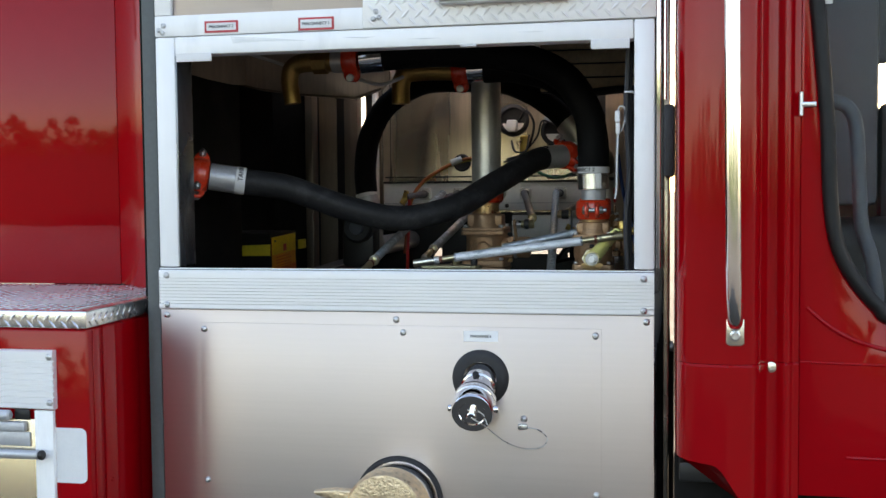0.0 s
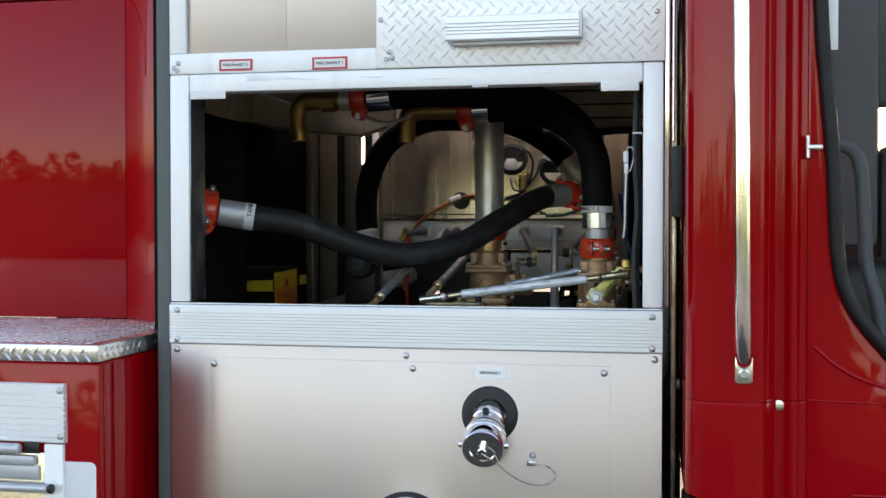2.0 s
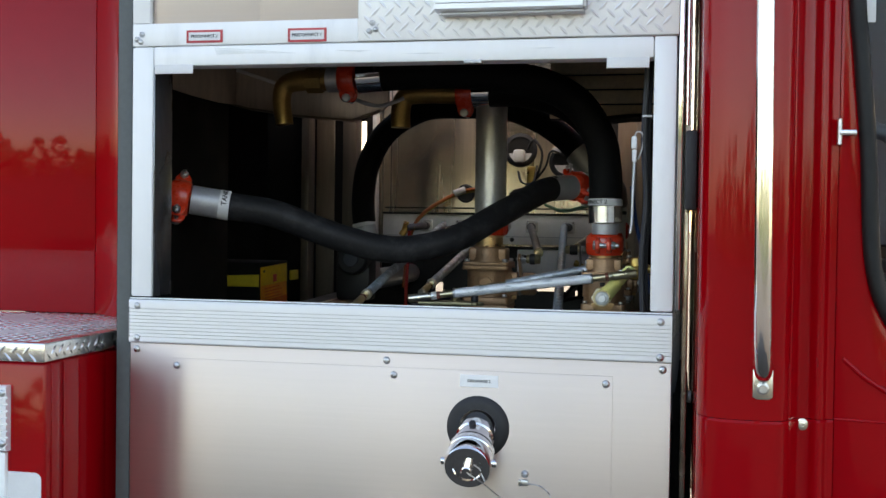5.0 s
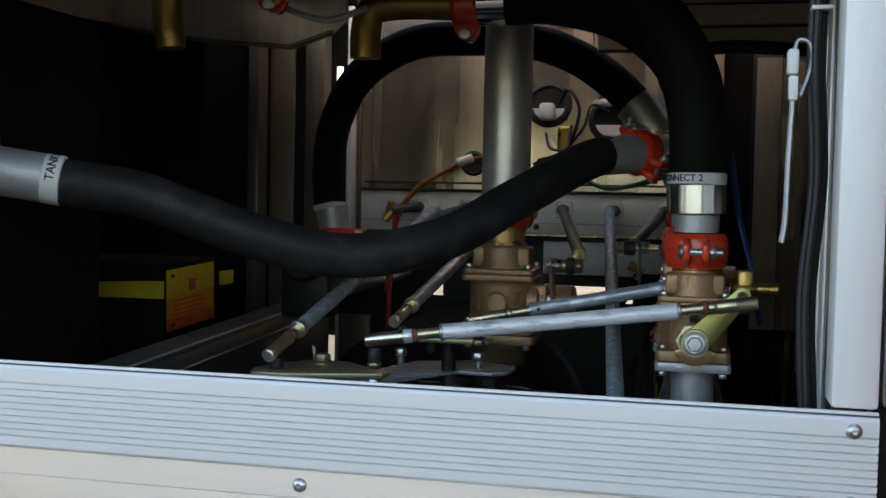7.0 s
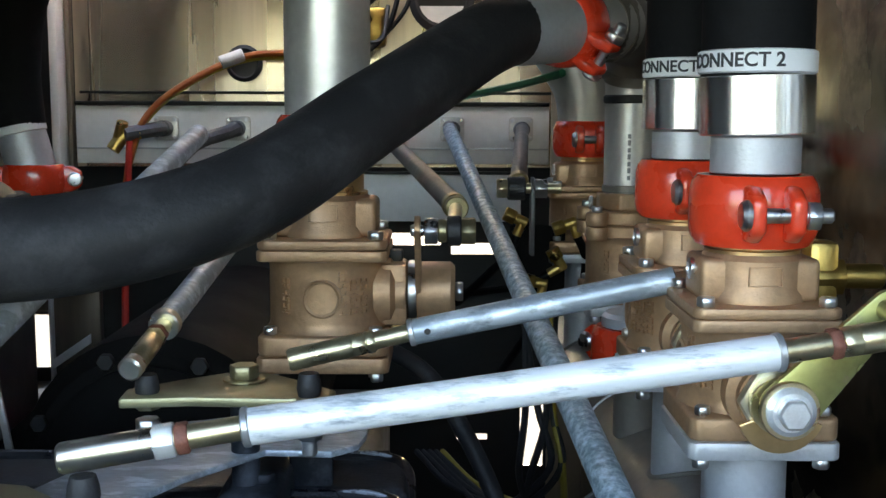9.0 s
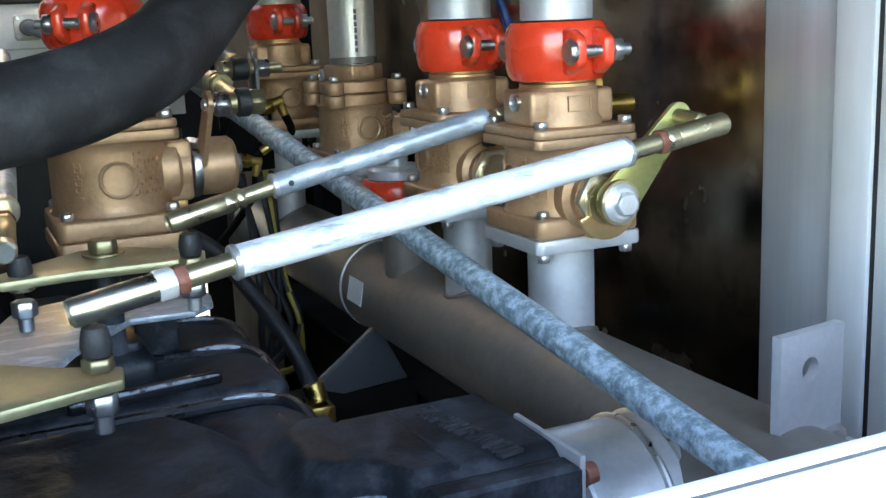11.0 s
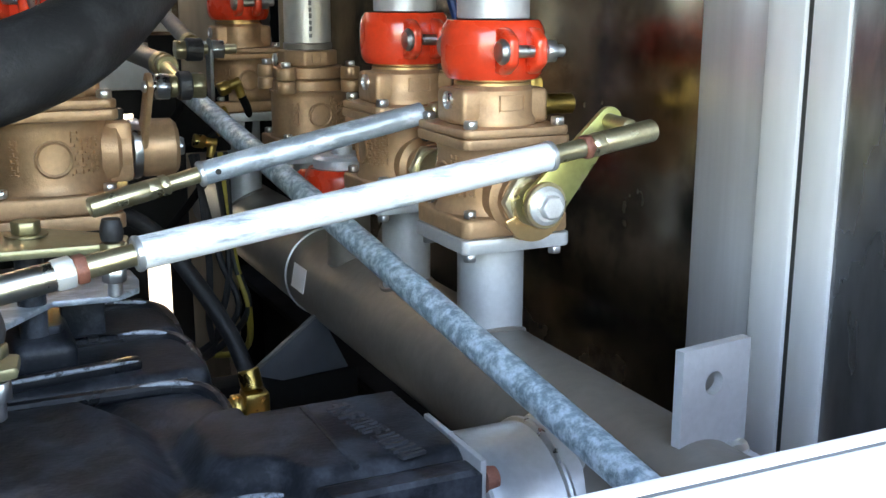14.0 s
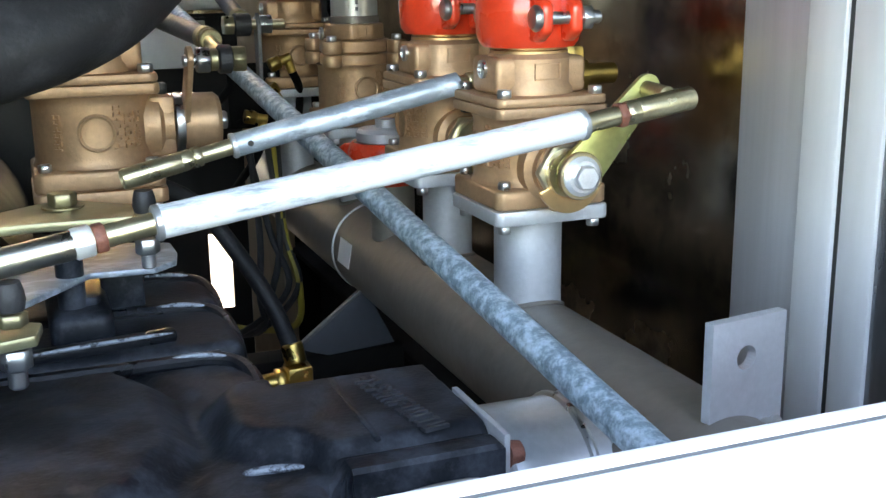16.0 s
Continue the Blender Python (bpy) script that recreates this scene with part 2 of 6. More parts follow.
WIREB = mat("blue_tube", (0.01, 0.05, 0.22), 0.35)
GRAVEL = mat("grey_gravel_ground", (0.046, 0.041, 0.034), 0.9, 0, 0.25, 1.2, 0.6, 25, wear=0.6, wear_color=(0.03, 0.034, 0.02), wear_scale=0.4)
LEAF = mat("tree_leaves", (0.05, 0.085, 0.03), 0.7, 0, 0.35, 2)
# streak reflections on the header put into its colour
HEADER = mat("streaked_header_sheet", (0.62, 0.53, 0.45), 0.30, 0.65, 0.3, 3, 0.05, 8, stretch=(4, 1, 0.5), rough_var=0.25, wear=0.6, wear_color=(0.26, 0.22, 0.18), wear_scale=3, wear_lo=0.38, wear_hi=0.66)
SCUFF = mat("grey_rub_mark", (0.60, 0.61, 0.62), 0.4, 0.3, 0.2, 30, stretch=(0.2, 1, 1), wear=0.8, wear_color=(0.90, 0.90, 0.90), wear_scale=16, wear_lo=0.42, wear_hi=0.60)
TANPOST = mat("tan_painted_post", (0.40, 0.30, 0.21), 0.45, 0.2, 0.2, 5, 0.1, 80, stretch=(2, 2, 0.3))
# polished metal, the ground's tan reflection put into its colour
SHUTTER = mat("shutter_tan_reflection", (0.60, 0.52, 0.40), 0.22, 0.95, 0.05, 4, rough_var=0.1)
glass = bpy.data.materials.new("window_glass")
glass.use_nodes = True
_g = glass.node_tree.nodes["Principled BSDF"]
_g.inputs["Base Color"].default_value = (0.92, 0.95, 0.95, 1)
_g.inputs["Roughness"].default_value = 0.02
_g.inputs["Transmission Weight"].default_value = 1.0
_g.inputs["IOR"].default_value = 1.05

# ---- shape helpers ----


def V(*a):
    return Vector(a[0] if len(a) == 1 else a)


def bm_join(*bms):
    out = bms[0]
    for b in bms[1:]:
        me = bpy.data.meshes.new("tmp")
        b.to_mesh(me)
        out.from_mesh(me)
        bpy.data.meshes.remove(me)
        b.free()
    return out


def bm_move(bm, m):
    bm.transform(m)
    return bm


def bevel(bm, w, seg=2, angle=30):
    if w > 0:
        es = [e for e in bm.edges if len(e.link_faces) == 2 and e.calc_face_angle(0) > radians(angle)]
        bmesh.ops.bevel(bm, geom=es, offset=w, segments=seg, affect="EDGES", profile=0.5, clamp_overlap=True)
    return bm


def box(x0, x1, y0, y1, z0, z1, w=0.002, seg=2):
    bm = bmesh.new()
    bmesh.ops.create_cube(bm, size=1, matrix=Matrix.Translation(((x0 + x1) / 2, (y0 + y1) / 2, (z0 + z1) / 2)) @ Matrix.Diagonal((x1 - x0, y1 - y0, z1 - z0, 1)))
    return bevel(bm, w, seg)


def along(p, q):
    """Pose whose z axis runs from p towards q."""
    d = V(q) - V(p)
    return Matrix.Translation(V(p)) @ d.to_track_quat("Z", "Y").to_matrix().to_4x4()


def lathe(profile, p, q, seg=28):
    """Solid of revolution round the axis p to q; profile: (radius, distance from p)."""
    bm = bmesh.new()
    m = along(p, q)
    rings = []
    for r, h in profile:
        if r < 1e-6:
            rings.append([bm.verts.new(m @ V(0, 0, h))])
        else:
            rings.append([bm.verts.new(m @ V(r * math.cos(2 * math.pi * k / seg), r * math.sin(2 * math.pi * k / seg), h)) for k in range(seg)])
    for a, b in zip(rings, rings[1:]):
        for k in range(seg):
            k2 = (k + 1) % seg
            if len(a) == 1 and len(b) == 1:
                continue
            if len(a) == 1:
                bm.faces.new((a[0], b[k], b[k2]))
            elif len(b) == 1:
                bm.faces.new((a[k], a[k2], b[0]))
            else:
                bm.faces.new((a[k], a[k2], b[k2], b[k]))
    bmesh.ops.recalc_face_normals(bm, faces=bm.faces)
    return bm


def cyl(p, q, r, w=0.0015, seg=24, r2=None):
    h = (V(q) - V(p)).length
    r2 = r if r2 is None else r2
    w = min(w, r * 0.4, r2 * 0.4, h * 0.4)
    return lathe([(0, 0), (r - w, 0), (r, w), (r2, h - w), (r2 - w, h), (0, h)], p, q, seg)


def spline(pts, n=10):
    """Points of a smooth curve through pts."""
    P = [V(p) for p in pts]
    P = [P[0] * 2 - P[1]] + P + [P[-1] * 2 - P[-2]]
    out = []
    for i in range(1, len(P) - 2):
        for k in range(n):
            t = k / n
            a, b, c, d = P[i - 1:i + 3]
            out.append(0.5 * (2 * b + (c - a) * t + (2 * a - 5 * b + 4 * c - d) * t * t + (3 * b - a - 3 * c + d) * t ** 3))
    out.append(P[-2])
    return out


def tube(pts, r, seg=16, n=10, smooth=True, cap=True):
    P = spline(pts, n) if smooth else [V(p) for p in pts]
    bm = bmesh.new()
    rings = []
    up = V(0, 0, 1) if abs((P[1] - P[0]).normalized().z) < 0.9 else V(1, 0, 0)
    for i, p in enumerate(P):
        d = (P[min(i + 1, len(P) - 1)] - P[max(i - 1, 0)]).normalized()
        u = (up - d * up.dot(d)).normalized()
        up = u
        v = d.cross(u)
        rr = r(i / (len(P) - 1)) if callable(r) else r
        rings.append([bm.verts.new(p + rr * (u * math.cos(2 * math.pi * k / seg) + v * math.sin(2 * math.pi * k / seg))) for k in range(seg)])
    for a, b in zip(rings, rings[1:]):
        for k in range(seg):
            bm.faces.new((a[k], b[k], b[(k + 1) % seg], a[(k + 1) % seg]))
    if cap:
        bm.faces.new(rings[0])
        bm.faces.new(rings[-1][::-1])
    bmesh.ops.recalc_face_normals(bm, faces=bm.faces)
    return bm


def prism(poly, m, h, w=0.002, seg=2):
    """A flat outline (x, y pairs) raised by h along z of the pose m."""
    bm = bmesh.new()
    lo = [bm.verts.new((x, y, 0)) for x, y in poly]
    hi = [bm.verts.new((x, y, h)) for x, y in poly]
    bm.faces.new(lo[::-1])
    bm.faces.new(hi)
    for k in range(len(poly)):
        k2 = (k + 1) % len(poly)
        bm.faces.new((lo[k], lo[k2], hi[k2], hi[k]))
    bmesh.ops.recalc_face_normals(bm, faces=bm.faces)
    bevel(bm, w, seg)
    bm.transform(m)
    return bm


def circle(r, n=24, cx=0.0, cy=0.0, a0=0.0, a1=360.0):
    return [(cx + r * math.cos(radians(a0 + (a1 - a0) * k / n)), cy + r * math.sin(radians(a0 + (a1 - a0) * k / n))) for k in range(n if a1 - a0 >= 360 else n + 1)]


def hexa(p, q, r, w=0.001):
    """Hexagon bar between two points."""
    h = (V(q) - V(p)).length
    return prism(circle(r, 6), along(p, q), h, w, 1)


def screw(p, d, r=0.0075, h=0.005):
    """Domed screw head at p facing d."""
    q = V(p) + V(d)
    return lathe([(r, -0.002), (r, h * 0.2), (r * 0.93, h * 0.5), (r * 0.7, h * 0.85), (r * 0.35, h), (r * 0.28, h * 0.6), (0, h * 0.55)], p, q, 18)


def part(name, bm, material, parent=None, label="", smooth=True):
    me = bpy.data.meshes.new(name)
    bm.to_mesh(me)
    bm.free()
    if smooth:
        me.shade_smooth()
        me.set_sharp_from_angle(angle=radians(35))
    me.materials.append(material)
    ob = new(name, me)
    if parent is not None:
        ob.parent = parent
        ob.matrix_parent_inverse = parent.matrix_basis.inverted()
    if label:
        ob["label"] = label
    return ob


def thing(name, label, category, at=(0, 0, 0), group="", kind=""):
    e = new(name)
    e.empty_display_size = 0.05
    e.location = at
    return tagged(e, label, category, group, kind)


def struct(name, bm, material, label, category):
    return tagged(part(name, bm, material), label, category, kind="structure")


def lettering(name, text, size, m, material, parent, bend=None, label=""):
    """Raised letters from the built-in font, laid flat in the pose m, or bent round a cylinder of radius bend about its z axis."""
    cu = bpy.data.curves.new("letters", "FONT")
    cu.body = text
    cu.size = size
    cu.align_x = "CENTER"
    cu.align_y = "CENTER"
    cu.extrude = 0.0003
    cu.offset = size * 0.02
    tmp = bpy.data.objects.new("letters_tmp", cu)
    scene.collection.objects.link(tmp)
    dg = bpy.context.evaluated_depsgraph_get()
    me = bpy.data.meshes.new_from_object(tmp.evaluated_get(dg))
    bpy.data.objects.remove(tmp)
    bpy.data.curves.remove(cu)
    bm = bmesh.new()
    bm.from_mesh(me)
    bpy.data.meshes.remove(me)
    if bend:
        bmesh.ops.triangulate(bm, faces=bm.faces)
        for v in bm.verts:
            a = v.co.x / bend - math.pi / 2
            rr = bend + v.co.z
            v.co = V(rr * math.cos(a), rr * math.sin(a), v.co.y)
    bm.transform(m)
    return part(name, bm, material, parent, label, smooth=False)


FRONT = Matrix.Rotation(radians(90), 4, "X")  # x right, y up, z towards the viewer in front of the truck


def upright(x, y, z):
    return Matrix.Translation((x, y, z)) @ FRONT



# ---- ground and the woods behind the viewer ----
struct("ground", box(-400, 400, -400, 400, -0.3, 0.0, 0), GRAVEL, "grey gravel yard with sparse dry grass", "ground")


def woods():
    """Wood edge: many small ragged leaf clumps round each stem, as one mesh."""
    rnd = random.Random(4)
    t = bmesh.new()
    bmesh.ops.create_icosphere(t, subdivisions=1, radius=1.0)
    t.verts.index_update()
    pts = np.array([v.co[:] for v in t.verts])
    tri = np.array([[v.index for v in f.verts] for f in t.faces])
    t.free()
    gen = np.random.default_rng(4)
    vs, fs = [], []
    for k in range(96):
        x, y, h = -90 + k * 1.9 + rnd.uniform(-0.8, 0.8), -46 + rnd.uniform(-4, 4), rnd.uniform(3.4, 6.2)
        for j in range(70):
            r = rnd.uniform(0.16, 0.48)
            f = rnd.uniform(0.05, 1.0)
            sp = (1.12 - f ** 2) * h * 0.30
            c = np.array([x + rnd.uniform(-sp, sp), y + rnd.uniform(-sp, sp), f * h])
            fs.append(tri + len(vs) * len(pts))
            vs.append((pts * gen.uniform(0.55, 1.5, (len(pts), 1))) * r * np.array([1, 1, 0.7]) + c)
    me = bpy.data.meshes.new("woods")
    me.from_pydata(np.concatenate(vs).tolist(), [], np.concatenate(fs).tolist())
    me.materials.append(LEAF)
    return new("woods", me)


tagged(woods(), "dark green wood edge beyond the yard", "trees", kind="stuff")

# ---- pump module: outer skin ----
PX0, PX1 = -0.556, 0.559  # edges of the pump panel
frame_t = thing("panel_frame", "scuffed white aluminium frame round the open pump hatch", "frame", (0, 0, 1.366))
part("post", box(PX0, -0.509, 0.0, 0.05, 1.367, 1.888, 0.004), ALU, frame_t)
part("post", box(0.517, PX1, 0.0, 0.05, 1.367, 1.888, 0.004), ALU, frame_t)
part("top_rail", box(-0.508, 0.516, 0.0, 0.05, 1.847, 1.888, 0.004), ALU, frame_t)
for pts in ([(-0.3735, 1.8846), (-0.2862, 1.8782), (-0.1933, 1.8691), (-0.2996, 1.8709), (-0.3669, 1.869)], [(-0.1147, 1.8731), (-0.037, 1.872), (-0.0628, 1.8690)], [(0.2713, 1.8700), (0.30, 1.8712), (0.3325, 1.8695), (0.30, 1.8680)], [(0.02, 1.8640), (0.075, 1.8650), (0.11, 1.8635), (0.07, 1.8626)]):
    part("scuff", prism(pts, upright(0, -0.0002, 0), 0.0003, 0), SCUFF, frame_t, "grey rub mark")
# dark sheet painting the shade on the post's inner face
part("liner", box(-0.5088, -0.5060, 0.004, 0.085, 1.368, 1.846, 0.0008), POSTR, frame_t, "inner return of the frame, its shade painted dark grey")
part("tab", box(-0.503, -0.418, -0.005, -0.001, 1.831, 1.850, 0.001), WHITE, frame_t, "small white latch tab")
part("tab", box(0.428, 0.508, -0.005, -0.001, 1.828, 1.848, 0.001), WHITE, frame_t, "small white latch tab")
part("catch", box(0.15, 0.185, 0.0, 0.02, 1.843, 1.849, 0.001), CAST, frame_t)
part("bottom_rail", box(PX0, PX1, -0.0020, 0.004, 1.3622, 1.3650, 0.001), ALU, frame_t)
part("rail_gap", box(PX0, PX1, -0.0012, 0.0035, 1.3607, 1.3621, 0), DKGREY, frame_t, "dark joint under the bottom rail")


def ribbed(x0, x1, z0, z1, y, d, ribs):
    """A fluted extrusion: a board with long half-round grooves."""
    prof = [(0.0, z0), (-d * 0.7, z0), (-d, z0 + 0.003)]
    m = 0.012
    p = (z1 - z0 - 2 * m) / ribs
    for k in range(ribs):
        a = z0 + m + k * p
        prof += [(-d, a), (-d + 0.006, a + 0.05 * p), (-d + 0.006, a + 0.31 * p), (-d, a + 0.36 * p)]
    prof += [(-d, z1 - 0.003), (-d * 0.7, z1), (0.0, z1)]
    bm = bmesh.new()
    L = [bm.verts.new((x0, y + a, b)) for a, b in prof]
    R = [bm.verts.new((x1, y + a, b)) for a, b in prof]
    n = len(prof)
    for k in range(n):
        bm.faces.new((L[k], L[(k + 1) % n], R[(k + 1) % n], R[k]))
    bm.faces.new(L)
    bm.faces.new(R[::-1])
    bmesh.ops.recalc_face_normals(bm, faces=bm.faces)
    return bm


trim = thing("trim_strip", "fluted aluminium rub strip with domed screws below the hatch", "trim", (0, 0, 1.27))
part("extrusion", ribbed(PX0, PX1, 1.271, 1.3606, 0.0, 0.007, 9), EXTR, trim, smooth=False)
for sx in (-0.5375, 0.5375):
    for sz in (1.348, 1.281):
        part("screw", screw((sx, -0.006, sz), (0, -1, 0)), BOLT, trim)

lower = thing("lower_panel", "brushed stainless pump panel with domed screws", "panel", (0, 0, 0.55))
part("sheet", box(PX0, PX1, 0.0, 0.006, 0.55, 1.270, 0.0015), BRUSH, lower)
part("inner_plate", box(-0.458, 0.450, -0.003, -0.0005, 0.60, 1.241, 0.001), BRUSH, lower)
for x, z in ((-0.449, 1.226), (0.018, 1.226), (0.437, 1.226), (-0.448, 0.878), (0.439, 0.884)):
    part("screw", screw((x, -0.003, z), (0, -1, 0)), BOLT, lower)
for x, z in ((-0.541, 1.257), (0.002, 1.254), (0.543, 1.257)):
    part("screw", screw((x, 0.0, z), (0, -1, 0)), BOLT, lower)


def label_plate(x0, x1, z0, z1, y, text, border):
    t = thing("label", ("red-bordered white label" if border else "small silver label") + " reading " + text, "label", (x0, y, z0))
    if border:
        part("border", box(x0, x1, y - 0.001, y, z0, z1, 0.0004, 1), LABELRED, t)
        part("face", box(x0 + 0.005, x1 - 0.005, y - 0.0018, y - 0.001, z0 + 0.0045, z1 - 0.0045, 0.0003, 1), WHITE, t)
    else:
        part("face", box(x0, x1, y - 0.0014, y, z0, z1, 0.0004, 1), ALU, t)
    lettering("text", text, (z1 - z0) * 0.31, upright((x0 + x1) / 2, y - 0.0022, (z0 + z1) / 2), INK, t)


label_plate(-0.434, -0.354, 1.894, 1.920, -0.0008, "PRECONNECT 2", True)
label_plate(-0.213, -0.131, 1.891, 1.919, -0.0008, "PRECONNECT 1", True)
label_plate(0.153, 0.229, 1.209, 1.233, -0.0035, "DISCHARGE 2", False)

# discharge outlet with chrome cap
dis = thing("discharge_outlet", "chrome discharge outlet with a knurled cap on a wire tether", "outlet", (0.190, 0, 1.13))
part("escutcheon", lathe([(0.034, 0.0), (0.062, 0.0), (0.062, 0.004), (0.058, 0.009), (0.048, 0.012), (0.036, 0.011)], (0.190, -0.003, 1.130), (0.190, -1, 1.130), 40), RUBBER, dis, "black escutcheon ring")
A0, AD = V(0.190, 0.0, 1.134), V(0.035, -0.93, -0.36).normalized()


def on_axis(h):
    return A0 + AD * h


part("adapter", lathe([(0, 0), (0.033, 0), (0.033, 0.03), (0.037, 0.034), (0.037, 0.05), (0.034, 0.053), (0.034, 0.07), (0.038, 0.074), (0.038, 0.09), (0, 0.09)], A0, on_axis(1), 36), CHROME, dis)
part("swivel_ring", lathe([(0.0, 0.091), (0.042, 0.091), (0.044, 0.094), (0.044, 0.112), (0.041, 0.115), (0, 0.115)], A0, on_axis(1), 36), CHROME, dis)
cap = part("cap", lathe([(0, 0.116), (0.040, 0.116), (0.045, 0.119), (0.045, 0.146), (0.042, 0.151), (0.028, 0.151), (0.026, 0.148), (0.014, 0.148), (0.0, 0.148)], A0, on_axis(1), 36), CHROME, dis)
part("nub", cyl(on_axis(0.147), on_axis(0.165), 0.0105, 0.002), CHROME, cap)
for s in (-1, 1):
    p = on_axis(0.131) + V(s * 0.045, 0, 0)
    part("lug", cyl(p - V(s * 0.004, 0, 0), p + V(s * 0.008, 0, 0), 0.008), CHROME, cap)
part("bore_plug", cyl(on_axis(0.045) + V(0, -0.026, 0.026), on_axis(0.045) + V(0, -0.0345, 0.0345), 0.007), BLACK, dis)
part("tether", tube([on_axis(0.166), (0.222, -0.14, 1.055), (0.250, -0.07, 1.010), (0.285, -0.035, 0.987), (0.322, -0.02, 0.987), (0.335, -0.012, 1.004), (0.318, -0.012, 1.022), (0.290, -0.014, 1.028)], 0.0011, 6, 8), BOLT, dis, "thin twisted wire tether")
part("clip", box(0.272, 0.292, -0.014, -0.004, 1.022, 1.034, 0.002), BOLT, dis)
part("screw", screw((0.284, -0.004, 1.044), (0, -1, 0), 0.0075, 0.007), BOLT, dis)

# suction intake with a rough cast cap
intake = thing("suction_intake", "large suction intake with a rough pewter long-handled cap", "intake", (0.006, 0, 0.853))
part("ring", lathe([(0.088, 0.0), (0.099, 0.0), (0.099, 0.006), (0.096, 0.010), (0.090, 0.010), (0.088, 0.006)], (0.006, -0.003, 0.853), (0.006, -1, 0.853), 48), RUBBER, intake)
part("barrel", lathe([(0.0, 0), (0.084, 0.0), (0.084, 0.06), (0.088, 0.062), (0.088, 0.07), (0, 0.07)], (0.006, -0.003, 0.853), (0.006, -1, 0.853), 48), CHROME, intake)
icap = part("cap", lathe([(0.0, 0.071), (0.084, 0.071), (0.088, 0.075), (0.088, 0.122), (0.083, 0.130), (0.060, 0.133), (0.03, 0.131), (0.0, 0.132)], (0.006, -0.003, 0.858), (0.006, -1, 0.858), 48), PEWTER, intake)
for s in (-1, 1):
    part("handle", prism([(0.075, -0.020), (0.120, -0.012), (0.165, 0.004), (0.160, 0.010), (0.118, 0.011), (0.078, 0.018)], Matrix.Translation((0.006, -0.098, 0.866)) @ FRONT @ Matrix.Rotation(radians(180 if s < 0 else 0) - radians(12), 4, "Z"), 0.022, 0.004, 3), PEWTER, icap)

# upper hatch band: slide plates, tread plate door, handle
upper = thing("upper_panel", "white aluminium band with two brushed slide plates", "panel", (0, 0, 1.889))
part("band", box(PX0, -0.066, 0.0, 0.04, 1.8895, 1.936, 0.002), ALU, upper)
part("stile", box(PX0, -0.516, 0.0, 0.04, 1.937, 2.35, 0.002), ALU, upper)
part("slide_plate", box(-0.514, -0.277, 0.010, 0.016, 1.930, 2.35, 0.001), BRUSH, upper)
part("slide_plate", box(-0.275, -0.067, 0.004, 0.009, 1.930, 2.35, 0.001), BRUSH, upper)
for p in ((-0.534, 1.914), (-0.545, 1.904), (-0.537, 1.898)):
    part("bolt", screw((p[0], 0.0, p[1]), (0, -1, 0), 0.006, 0.005), BOLT, upper)


def lens_bump(bm, m, L=0.0125, W=0.0034, H=0.0026):
    """One raised lozenge of tread plate."""
    n = 6
    top = [bm.verts.new(m @ V(L * 0.72 * (2 * k / n - 1), 0, H * (1 - (2 * k / n - 1) ** 2 * 0.5))) for k in range(n + 1)]
    for s in (-1, 1):
        lo = [bm.verts.new(m @ V(L * (2 * k / n - 1), s * W * (1 - (2 * k / n - 1) ** 2), 0)) for k in range(n + 1)]
        for k in range(n):
            f = (lo[k], lo[k + 1], top[k + 1], top[k]) if s < 0 else (lo[k + 1], lo[k], top[k], top[k + 1])
            bm.faces.new(f)


def tread(m, w, h, pitch=0.030, size=1.0):
    """Raised lozenges, alternately leaning, over a w by h field of the pose m."""
    bm = bmesh.new()
    nx, ny = int(w / pitch * 1.0), int(h / (pitch * 0.5))
    for j in range(ny):
        for i in range(nx):
            x = (i + 0.5 + 0.5 * (j % 2)) * pitch
            y = (j + 0.5) * pitch * 0.5
            if x > w - 0.01 or y > h - 0.006:
                continue
            a = 45 if j % 2 else -45
            lens_bump(bm, m @ Matrix.Translation((x, y, 0)) @ Matrix.Rotation(radians(a), 4, "Z"), 0.0135 * size, 0.0036 * size)
    return bm


door_t = thing("tread_plate_door", "bright diamond tread plate door with a fluted pull handle", "door", (0.2, 0, 1.889))
part("sheet", box(-0.065, 0.562, -0.004, 0.02, 1.890, 2.35, 0.002), PLATE, door_t)
tagged(part("tread_pattern", tread(upright(-0.06, -0.004, 1.894), 0.615, 0.24), PLATE, door_t), kind="stuff")
hnd = part("handle", ribbed(0.100, 0.384, 1.938, 1.992, -0.012, 0.034, 4), EXTR, door_t, "fluted aluminium pull handle", smooth=False)
part("end_cap", box(0.3845, 0.391, -0.046, -0.012, 1.938, 1.992, 0.002), CAST, hnd)
# grey strip painting the handle's thin shadow on the door
part("gasket", box(0.11, 0.386, -0.030, -0.0045, 1.9315, 1.9375, 0.002), CAST, hnd)
for p in ((-0.035, 1.925), (-0.028, 1.912), (-0.041, 1.909), (-0.054, 1.996), (0.545, 1.993)):
    part("bolt", screw((p[0], -0.004, p[1]), (0, -1, 0), 0.006, 0.006), BOLT, door_t)

# shell of the pump module
struct("gap_seal", box(-0.592, -0.558, 0.004, 0.03, 0.45, 2.5, 0.006), SEAL, "dark grey rubber strip filling the body gap", "seal")
struct("wall_right", box(0.577, 0.588, 0.052, 2.1, 0.62, 2.10, 0.001), DKSTEEL, "dark reflective stainless bulkhead", "wall")
struct("wall_left", box(-0.652, -0.64, 0.116, 0.70, 0.62, 2.10, 0.001), BAYBLACK, "black side bulkhead of the pump bay", "wall")
